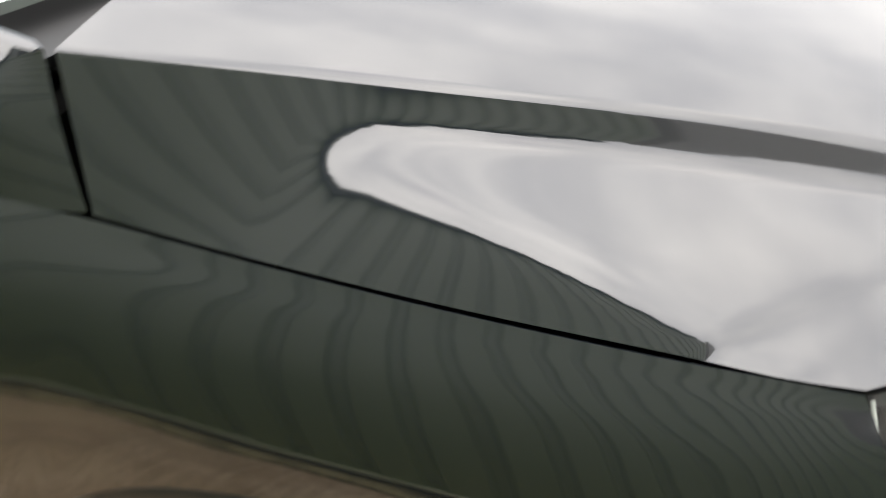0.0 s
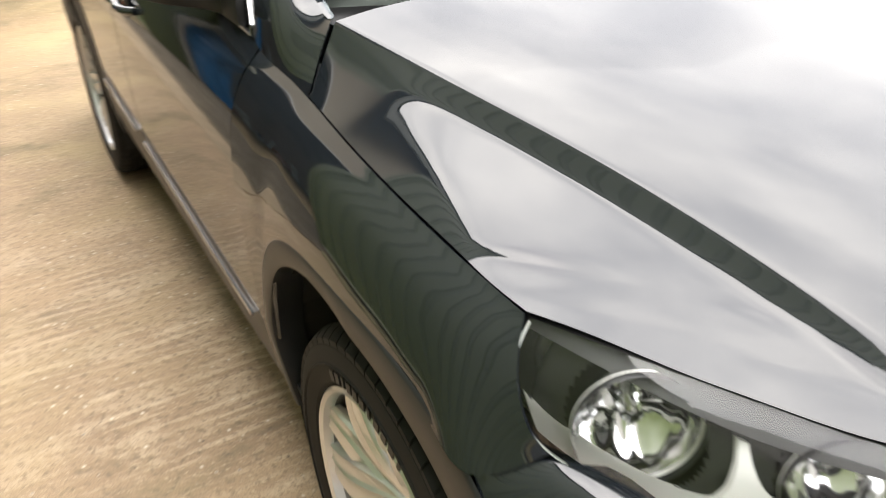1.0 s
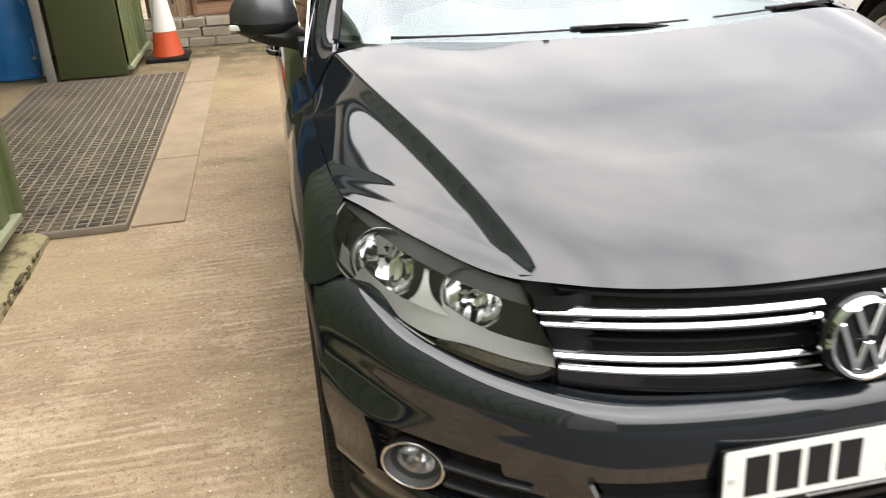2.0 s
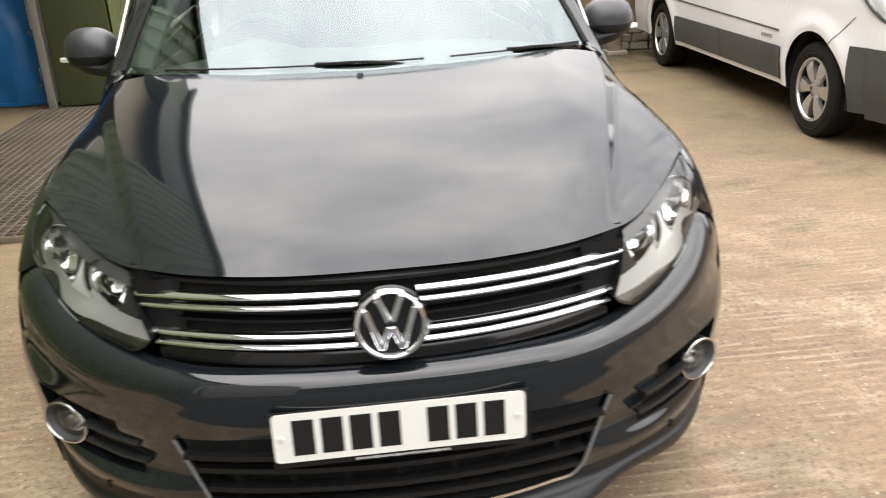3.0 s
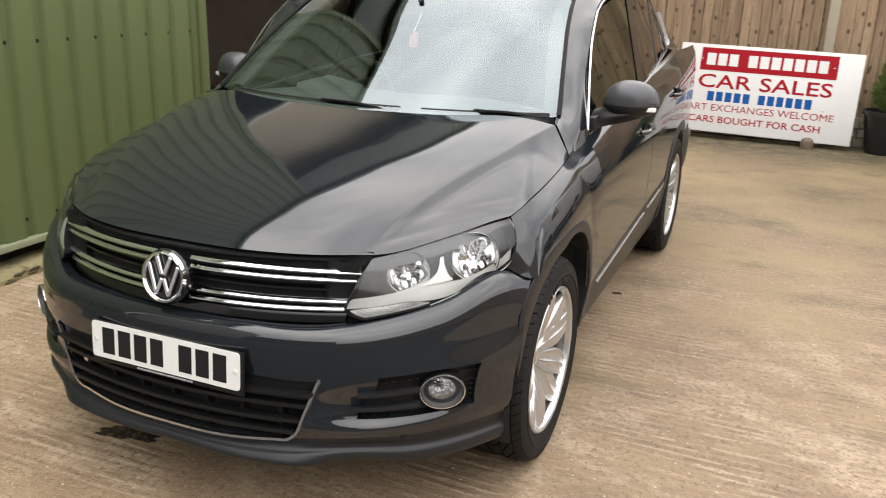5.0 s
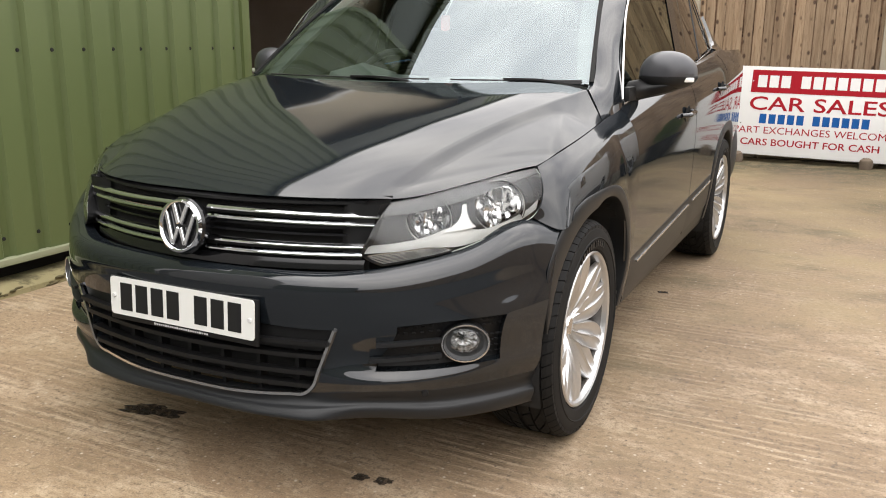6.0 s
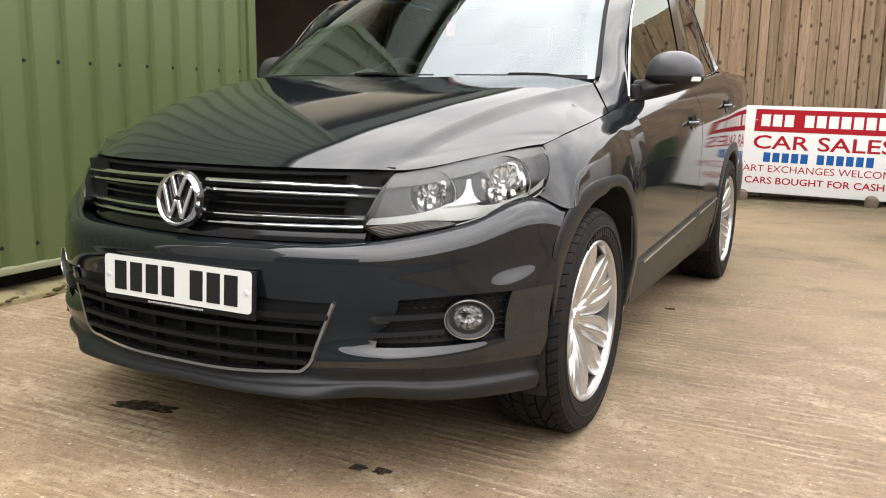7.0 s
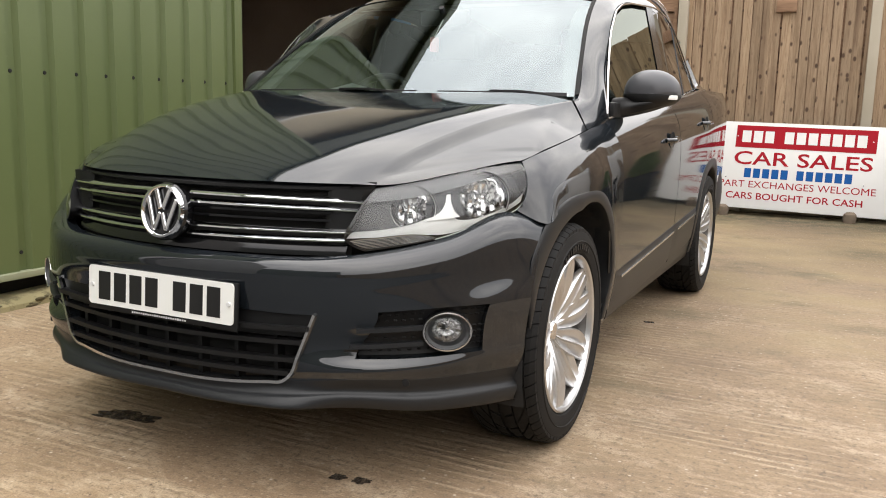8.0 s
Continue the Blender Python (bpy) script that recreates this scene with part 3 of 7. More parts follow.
def make_grate():
    g = thing("floor_grate", pose(0, 0, 0), "galvanised steel floor grating lying over mossy ground at the shed opening", "grate")
    x0, x1, y0, y1 = -2.92, -1.71, 2.93, 6.6
    for name, n, size in (("bearing_bar", 62, (x1 - x0, 0.009, 0.010)), ("cross_bar", 21, (0.009, y1 - y0, 0.008))):
        first = None
        for k in range(n):
            u = k / (n - 1)
            at = Matrix.Translation(((x0 + x1) / 2, y0 + (y1 - y0) * u, 0.030)) if name == "bearing_bar" else Matrix.Translation((x0 + (x1 - x0) * u, (y0 + y1) / 2, 0.034))
            if first is None:
                first = part(name, box(*size), GRATESTEEL, g, smooth=0)
                first.matrix_basis = at
            else:
                shared(name, first.data, at, g)
    bm = bmesh.new()
    for s in (0, 1):
        box(0.007, y1 - y0 + 0.02, 0.034, ((x0, x1)[s], (y0 + y1) / 2, 0.019), 0.002, bm=bm)
        box(x1 - x0, 0.007, 0.034, ((x0 + x1) / 2, (y0 - 0.012, y1 + 0.012)[s], 0.019), 0.002, bm=bm)
    part("edge_frame", bm, GRATESTEEL, g)
    m = Mat("mossy_dirt", (0.2, 0.17, 0.08), 0.95)
    a = m.noise(5, 6, 0.7)
    m.color(m.ramp(a, (0.38, (0.045, 0.034, 0.020)), (0.50, (0.12, 0.095, 0.045)), (0.66, (0.26, 0.21, 0.10))))
    m.bump(m.noise(40, 5), 0.5, 0.01)
    part("bed", box(x1 - x0, y1 - y0, 0.018, ((x0 + x1) / 2, (y0 + y1) / 2, 0.009)), m.m, g, smooth=0)
    edge = thing("edging", pose(0, 0, 0), "smooth pale concrete edging with yellow moss beside the floor grating", "edging", kind="structure")
    for k in range(4):
        a, b = 2.95 + 1.1 * k, 2.95 + 1.1 * (k + 1) - 0.006
        part("edging_slab", box(0.255, b - a, 0.05, (-1.572, (a + b) / 2, -0.014 + 0.0015 * (k % 2)), 0.005), EDGING, edge, smooth=0)


def make_fence():
    base = thing("fence_base", pose(0, 0, 0), "rock-faced grey-buff stone plinth under the fence", "plinth", kind="structure")
    core = part("core", box(9.4, 0.12, 0.3, (2.45, FENCE_Y + 0.075, 0.15)), STONE, base, smooth=0)
    rng = random.Random(4)
    for row in range(3):
        x = -2.2 - rng.random() * 0.15
        while x < 7.0:
            w = rng.uniform(0.16, 0.36)
            b = box(w - 0.012, 0.07, 0.092, (0, 0, 0), 0.012, seg=1)
            for v in b.verts:
                if v.co.y < 0:
                    v.co.y += rng.uniform(-0.014, 0.012)
                    v.co.z += rng.uniform(-0.006, 0.006)
            p = part("stone_block", b, STONE, core, smooth=20)
            p.matrix_basis = Matrix.Translation((x + w / 2, FENCE_Y - 0.012, 0.05 + row * 0.098))
            x += w
    fence = thing("wall_fence", pose(0, 0, 0), "tall weathered closeboard timber fence with pale concrete posts", "fence", kind="structure")
    for x in (-2.05, -0.20, 1.72, 3.62, 5.5, 6.95):
        part("post", box(0.1, 0.1, 2.72, (x, FENCE_Y - 0.015, 1.36), 0.008), POSTCON, fence, "pale concrete fence post")
    # added sheet: its brown gives the shaded lines where boards would overlap
    part("backing", box(9.2, 0.01, 2.33, (2.45, FENCE_Y + 0.066, 1.47)), SLATWOOD, fence, "brown sheet added behind the boards to make their gaps dark", smooth=0)
    for z in (0.55, 1.35, 2.25):
        part("rail", box(9.2, 0.06, 0.09, (2.45, FENCE_Y + 0.103, z)), FENCEWOOD, fence)
    bm = bmesh.new()
    pts = [(-0.0462, 0.0), (-0.0462, -0.009), (-0.01, -0.015), (0.0415, -0.027), (0.0462, -0.022), (0.0462, 0.0)]
    lo = [bm.verts.new((x, y, 0.0)) for x, y in pts]
    hi = [bm.verts.new((x, y, 2.35)) for x, y in pts]
    for i in range(6):
        bm.faces.new([lo[i], lo[(i + 1) % 6], hi[(i + 1) % 6], hi[i]])
    bm.faces.new(lo[::-1]), bm.faces.new(hi)
    bmesh.ops.recalc_face_normals(bm, faces=bm.faces)
    first, x = None, -0.14
    rng = random.Random(2)
    xs = []
    while x < 6.95:
        xs.append(x)
        x += rng.uniform(0.0975, 0.1035)
    x = -2.0
    while x < -1.72:
        xs.append(x)
        x += 0.098
    for x in xs:
        m = Matrix.Translation((x, FENCE_Y + 0.045 + rng.uniform(-0.003, 0.003), 0.305 + rng.uniform(-0.006, 0.006))) @ pose(0, 0, 0, 0, rng.uniform(-0.25, 0.25), 0)
        if first is None:
            first = part("board", bm, FENCEWOOD, fence, smooth=0)
            first.matrix_basis = m
        else:
            shared("board", first.data, m, fence)
    first = None
    for k in range(16):
        m = Matrix.Translation((-0.97, FENCE_Y + 0.035 - (k % 2) * 0.012, 0.37 + k * 0.145)) @ pose(0, 0, 0, -6)
        if first is None:
            first = part("slat", box(1.46, 0.014, 0.135, (0, 0, 0), 0.003, seg=1), SLATWOOD, fence, smooth=20)
            first.matrix_basis = m
        else:
            shared("slat", first.data, m, fence)
    for x in (-1.66, -1.2, -0.75, -0.29):
        part("batten", box(0.045, 0.02, 2.34, (x, FENCE_Y + 0.008, 1.465), 0.003), SLATWOOD, fence)
    b = thing("wooden_block", pose(0.86, FENCE_Y + 0.005, 2.155), "small dark brown wooden block fixed high on the fence", "block")
    part("body", box(0.2, 0.05, 0.12, (0, 0, 0.05), 0.006), SLATWOOD, b)
    # plain boundary beyond the van; behind the camera an added wall darkens reflections
    bm = bmesh.new()
    box(0.08, 20.6, 2.3, (7.05, -2.2, 1.15), bm=bm)
    part("wall_east", bm, FENCEWOOD, None, "plain timber boundary fence beyond the van", 0, category="fence", kind="structure")
    bm = box(13.0, 0.1, 6.0, (1.0, -12.5, 3.0))
    part("wall_south", bm, GREYGREEN, None, "unseen grey-green wall added behind the camera to darken reflections", 0, category="wall", kind="structure")


make_ground()
make_shed()
make_grate()
make_fence()


# ---- things in the yard ----
def lettering(words, width, cap, at, material, parent, name="lettering", depth=0.0015):
    """Flat raised words in the built-in font, width wide and cap high, on the face of a sign (x across, z up)."""
    cu = bpy.data.curves.new("words", "FONT")
    cu.body, cu.size, cu.extrude, cu.offset = words, 1.0, 0.0, 0.0 if "M" in words else 0.012
    cu.resolution_u = 3
    ob = bpy.data.objects.new("words", cu)
    scene.collection.objects.link(ob)
    bpy.context.view_layer.update()
    me = bpy.data.meshes.new_from_object(ob)
    bpy.data.objects.remove(ob)
    bm = bmesh.new()
    bm.from_mesh(me)
    bpy.data.meshes.remove(me)
    xs, ys = [v.co.x for v in bm.verts], [v.co.y for v in bm.verts]
    sx, sy = width / (max(xs) - min(xs)), cap / (max(ys) - min(ys))
    x0, y0 = min(xs), (max(ys) + min(ys)) / 2
    for v in bm.verts:
        v.co = Vector((at[0] + (v.co.x - x0) * sx, at[1], at[2] + (v.co.y - y0) * sy))
    bmesh.ops.remove_doubles(bm, verts=bm.verts, dist=1e-5)
    bmesh.ops.triangulate(bm, faces=bm.faces)
    r = bmesh.ops.extrude_face_region(bm, geom=list(bm.faces))
    for v in r["geom"]:
        if isinstance(v, bmesh.types.BMVert):
            v.co.y -= depth
    bmesh.ops.recalc_face_normals(bm, faces=bm.faces)
    left = set(bm.verts)
    while left:
        island, front = set(), [left.pop()]
        while front:
            v = front.pop()
            island.add(v)
            for e in v.link_edges:
                w = e.other_vert(v)
                if w in left:
                    left.discard(w)
                    front.append(w)
        one = bmesh.new()
        made = {v: one.verts.new(v.co) for v in island}
        for f in {f for v in island for f in v.link_faces}:
            one.faces.new([made[v] for v in f.verts])
        part(name, one, material, parent, smooth=0)
    bm.free()


def bars(counts, x0, x1, z, cap, y, material, parent, name="bar", gap=0.3, thick=0.0015):
    """Words shown as plain bars, one a character, a space between words."""
    n = sum(counts) + 0.7 * (len(counts) - 1)
    step = (x1 - x0) / n
    x = x0
    for k, c in enumerate(counts):
        for _ in range(c):
            part(name, box(step * (1 - gap), thick, cap, (x + step / 2, y - thick / 2, z)), material, parent, smooth=0)
            x += step
        x += 0.7 * step


def make_sign():
    s = thing("sign_board", pose(0.25, 7.755, 0.085, -10.5, 1.0, 0), "white car sales sign with red and blue lettering on the fence", "sign")
    w, h = 1.815, 0.925
    part("board", box(w, 0.012, h, (w / 2, 0.006, h / 2), 0.002), SIGNWHITE, s)
    part("red_panel", box(1.36, 0.003, 0.235, (0.90, -0.0015, h - 0.155), 0.0), SIGNRED, s, "red painted name panel")
    bars((3, 7), 0.27, 1.50, h - 0.155, 0.125, -0.003, SIGNWHITE, s, "white_bar", 0.22)
    lettering("CAR SALES", 1.34, 0.145, (0.225, 0.0, h - 0.385), SIGNRED, s)
    bars((5, 6), 0.33, 1.40, h - 0.545, 0.10, 0.0, SIGNBLUE, s, "blue_bar", 0.25)
    lettering("PART EXCHANGES WELCOME", 1.52, 0.072, (0.10, 0.0, h - 0.665), SIGNRED, s)
    lettering("CARS BOUGHT FOR CASH", 1.33, 0.072, (0.18, 0.0, h - 0.79), SIGNRED, s)
    for x, z in ((0.235, h - 0.155), (1.545, h - 0.155), (0.16, h - 0.6), (1.5, h - 0.6)):
        part("fixing", lathe([(0.0, -0.004), (0.007, -0.003), (0.008, 0.0)], 8, axis="Y", at=(x, -0.002, z)), SATINCHROME, s)
    for x in (0.42, 1.66):
        o = thing("stone_foot", pose(x, 7.70, 0), "round weathered brown stone chocking the foot of the sign", "stone", "feet of the sign")
        part("stone", lathe([(0.0, 0.115), (0.035, 0.11), (0.058, 0.09), (0.066, 0.05), (0.06, 0.0)], 14, axis="Z"), BROWNSTONE, o)


def make_plant():
    p = thing("potted_conifer", pose(2.375, 7.86, 0), "small bushy green conifer in a black plastic pot by the fence", "plant")
    part("pot", lathe([(0.0, 0.0), (0.165, 0.0), (0.17, 0.01), (0.225, 0.385), (0.245, 0.388), (0.247, 0.43), (0.228, 0.432), (0.212, 0.36), (0.0, 0.355)], 40, axis="Z"), POT, p, "glossy black tapered plastic pot")
    part("soil", lathe([(0.0, 0.375), (0.205, 0.372), (0.208, 0.36)], 24, axis="Z"), SOIL, p)
    part("trunk", sweep(curve([(0, 0, 0.35), (0.006, 0.004, 0.6), (0, 0, 0.95)], 8), tube_section(0.014, 8)), SLATWOOD, p)
    rng = random.Random(11)
    verts, faces = [], []
    for _ in range(1150):
        z = rng.random() ** 0.8
        rad = (0.205 * math.sin(min(1.0, z * 1.5 + 0.35) * math.pi * 0.5) * (1.08 - z * 0.72)) * rng.uniform(0.35, 1.08)
        a = rng.uniform(0, 2 * math.pi)
        c = Vector((rad * math.cos(a), rad * math.sin(a), 0.42 + z * 0.52))
        d = Vector((math.cos(a) * 0.55, math.sin(a) * 0.55, rng.uniform(0.7, 1.5))).normalized()
        for _ in range(7):
            dd = (d + Vector((rng.uniform(-0.5, 0.5), rng.uniform(-0.5, 0.5), rng.uniform(-0.3, 0.3)))).normalized()
            side = dd.cross(Vector((rng.uniform(-1, 1), rng.uniform(-1, 1), 0.2))).normalized() * 0.0045
            ln = rng.uniform(0.03, 0.075)
            k = len(verts)
            verts += [c - side * 0.5, c + dd * ln * 0.5 - side, c + dd * ln, c + dd * ln * 0.5 + side]
            faces.append((k, k + 1, k + 2, k + 3))
    me = bpy.data.meshes.new("crown")
    me.from_pydata([tuple(v) for v in verts], [], faces)
    me.materials.append(LEAF)
    ob = new("crown", me)
    ob.parent = p
    tagged(ob, "dense fresh-green conifer foliage", kind="stuff")


def make_birdbath():
    b = thing("bird_bath", pose(2.965, 7.86, 0), "small weathered stone pedestal with a flat top by the fence", "bird bath")
    part("foot", box(0.24, 0.24, 0.05, (0, 0, 0.025), 0.012), STONE, b)
    part("column", lathe([(0.10, 0.05), (0.085, 0.08), (0.078, 0.2), (0.09, 0.32), (0.11, 0.345)], 12, axis="Z"), BROWNSTONE, b)
    part("bowl", lathe([(0.0, 0.34), (0.12, 0.345), (0.15, 0.37), (0.15, 0.395), (0.13, 0.395), (0.1, 0.375), (0.0, 0.37)], 16, axis="Z"), BROWNSTONE, b)


def make_cone():
    c = thing("traffic_cone", pose(-1.93, 7.5, 0), "orange traffic cone with a dirty white reflective sleeve by the shed", "cone")
    part("base", box(0.40, 0.40, 0.045, (0, 0, 0.0225), 0.015), BLACK, c, "black rubber base")
    part("body", lathe([(0.15, 0.045), (0.145, 0.06), (0.118, 0.2), (0.036, 0.74), (0.028, 0.75), (0.0, 0.75)], 32, axis="Z"), ORANGE, c)
    part("sleeve", lathe([(0.108, 0.27), (0.112, 0.272), (0.068, 0.565), (0.064, 0.563)], 32, axis="Z"), CONEWHITE, c, "dirty white reflective sleeve")


def make_tarp():
    g = []
    for i in range(40):
        row = []
        for j in range(30):
            u, v = i / 39, j / 29
            x = -3.58 + u * 0.58
            z = 0.03 + v * 2.4
            f = 0.05 * math.sin(u * 8 + 2 * v) * (0.4 + 0.6 * v) + 0.05 * noise.noise((u * 2, v * 4, 1)) + 0.03 * noise.noise((u * 5, v * 11, 3))
            row.append((x + 0.02 * math.sin(v * 9), 7.0 + f, z))
        g.append(row)
    bm = sheet(np.array(g))
    b2 = sheet(np.array(g) + np.array([0, 0.004, 0]), flip=True)
    t = thing("tarpaulin", pose(0, 0, 0), "crumpled bright blue tarpaulin hanging inside the shed opening", "tarpaulin")
    part("sheet", join(bm, b2), TARP, t, smooth=60)
    low_edge, side_edge = [Vector(row[0]) for row in g], [Vector(q) for q in g[-1]]
    part("hem", sweep(low_edge, [(-0.008, -0.016), (0.008, -0.016), (0.008, 0.016), (-0.008, 0.016)]), TARP, t, smooth=40)
    part("side_hem", sweep(side_edge, [(-0.018, -0.007), (0.018, -0.007), (0.018, 0.007), (-0.018, 0.007)], up=(0, 1, 0)), TARP, t, smooth=40)
    for q in side_edge[2::6]:
        part("eyelet", lathe([(0.008, -0.004), (0.016, -0.003), (0.016, 0.003), (0.008, 0.004)], 14, axis="Y", at=tuple(q + Vector((-0.03, -0.012, 0)))), SATINCHROME, t)
    part("white_edge", box(0.13, 0.012, 2.4, (-2.945, 7.03, 1.22), 0.003), SIGNWHITE, None, "white board edge beside the tarpaulin", category="board")
    # things standing far back on the shed floor
    c = thing("storage_crate", pose(-5.68, 8.02, 0, 0, 0, 30), "dark blue plastic crate full of small bottles on the shed floor", "crate")
    navy = Mat("navy_plastic", (0.012, 0.016, 0.07), 0.5).m
    shell = box(0.40, 0.28, 0.012, (0, 0, 0.008), 0.004)
    for x, y, w, d in ((0, -0.135, 0.40, 0.012), (0, 0.135, 0.40, 0.012), (-0.195, 0, 0.012, 0.26), (0.195, 0, 0.012, 0.26)):
        box(w, d, 0.26, (x, y, 0.132), 0.004, bm=shell)
    part("shell", shell, navy, c)
    part("rim", sweep([Vector((x, y, 0.262)) for x, y in ((-0.2, -0.14), (0.2, -0.14), (0.2, 0.14), (-0.2, 0.14))], [(-0.012, -0.008), (0.012, -0.008), (0.012, 0.008), (-0.012, 0.008)], closed=True), navy, c)
    clear = Mat("dull_clear_plastic", (0.24, 0.29, 0.28), 0.35).m

    def bottle(x, y, z, h, material, label):
        b = thing("bottle", pose(x, y, z), label, "bottle", "bottles in the shed")
        part("body", lathe([(0.0, 0.0), (h * 0.17, 0.0), (h * 0.18, h * 0.03), (h * 0.18, h * 0.6), (h * 0.07, h * 0.82), (h * 0.07, h * 0.88), (0.0, h * 0.88)], 14, axis="Z"), material, b)
        part("cap", lathe([(h * 0.08, h * 0.86), (h * 0.085, h * 0.99), (0.0, h)], 12, axis="Z"), TRIMGREY, b)

    for x, y in ((-5.77, 7.95), (-5.66, 8.06), (-5.60, 8.0)):
        bottle(x, y, 0.014, 0.33, TRIMGREY, "grey plastic bottle standing in the blue crate")
    bottle(-5.40, 8.02, 0.0, 0.25, clear, "clear greenish bottle on the floor beside the crate")

    def canister(x, y, z, h, turn):
        k = thing("canister", pose(x, y, z, 0, 0, turn), "dull grey plastic canister stacked in the shed", "canister", "canisters in the shed")
        part("body", box(0.23, 0.15, h - 0.05, (0, 0, (h - 0.05) / 2), 0.022), TRIMGREY, k)
        part("handle", sweep([Vector(q) for q in ((-0.03, 0, h - 0.055), (-0.025, 0, h - 0.01), (0.05, 0, h - 0.008), (0.075, 0, h - 0.055))], tube_section(0.012, 8)), TRIMGREY, k, smooth=40)
        part("cap", lathe([(0.022, h - 0.055), (0.022, h - 0.02), (0.0, h - 0.018)], 12, axis="Z", at=(-0.075, 0, 0)), CONEWHITE, k, "white screw cap")

    canister(-4.99, 8.0, 0.0, 0.31, 28)
    canister(-4.97, 8.0, 0.312, 0.29, 35)
    card = speckled("brown_cardboard", (0.17, 0.085, 0.045), (0.23, 0.125, 0.07), 40, 0.9, bump=0.1)
    k = thing("cardboard_box", pose(-4.62, 8.0, 0, 0, 0, 25), "worn brown cardboard box on the shed floor", "box")
    part("body", box(0.32, 0.26, 0.20, (0, 0, 0.10), 0.006), card, k)
    part("flap", box(0.31, 0.12, 0.006, (0, -0.17, 0.185), 0.002, turn=Matrix.Rotation(math.radians(28), 3, "X")), card, k)
    k = thing("box_stack", pose(-4.02, 7.5, 0, 0, 0, 20), "stack of flat red and white boxes on the shed floor", "boxes")
    pale = speckled("printed_card", (0.30, 0.16, 0.14), (0.42, 0.34, 0.31), 14, 0.7, bump=0.05, big=9)
    for n, (w, z) in enumerate(((0.36, 0.05), (0.34, 0.145), (0.35, 0.24), (0.3, 0.32))):
        part("flat_box", box(w, 0.28, 0.088 if n < 3 else 0.06, (0.01 * n, 0, z), 0.004), pale if n < 3 else card, k)


def make_stains():
    for x, y, r in ((-0.46, 0.29, 0.07), (0.486, 0.248, 0.022), (0.414, 0.237, 0.02), (0.79, 2.5, 0.022)):
        pts = []
        for k in range(48):
            a = 2 * math.pi * k / 48
            q = r * (1 + 0.45 * noise.noise((math.cos(a) * 1.7 + x * 9, math.sin(a) * 1.7, y * 5)) + 0.22 * noise.noise((math.cos(a) * 5 + x * 9, math.sin(a) * 5, y * 5)))
            u, v = q * math.cos(a) * (1.65 if r > 0.05 else 1.2), q * math.sin(a) * (0.55 if r > 0.05 else 0.8)
            pts.append((x + u * 0.97 - v * 0.24, y + u * 0.24 + v * 0.97))
        part("oil_stain", slab(pts, 0.002, 0.001), OIL, None, "dark dried oil stain on the concrete", 0, category="stain", kind="stuff")


make_sign()
make_plant()
make_birdbath()
make_cone()
make_tarp()
make_stains()


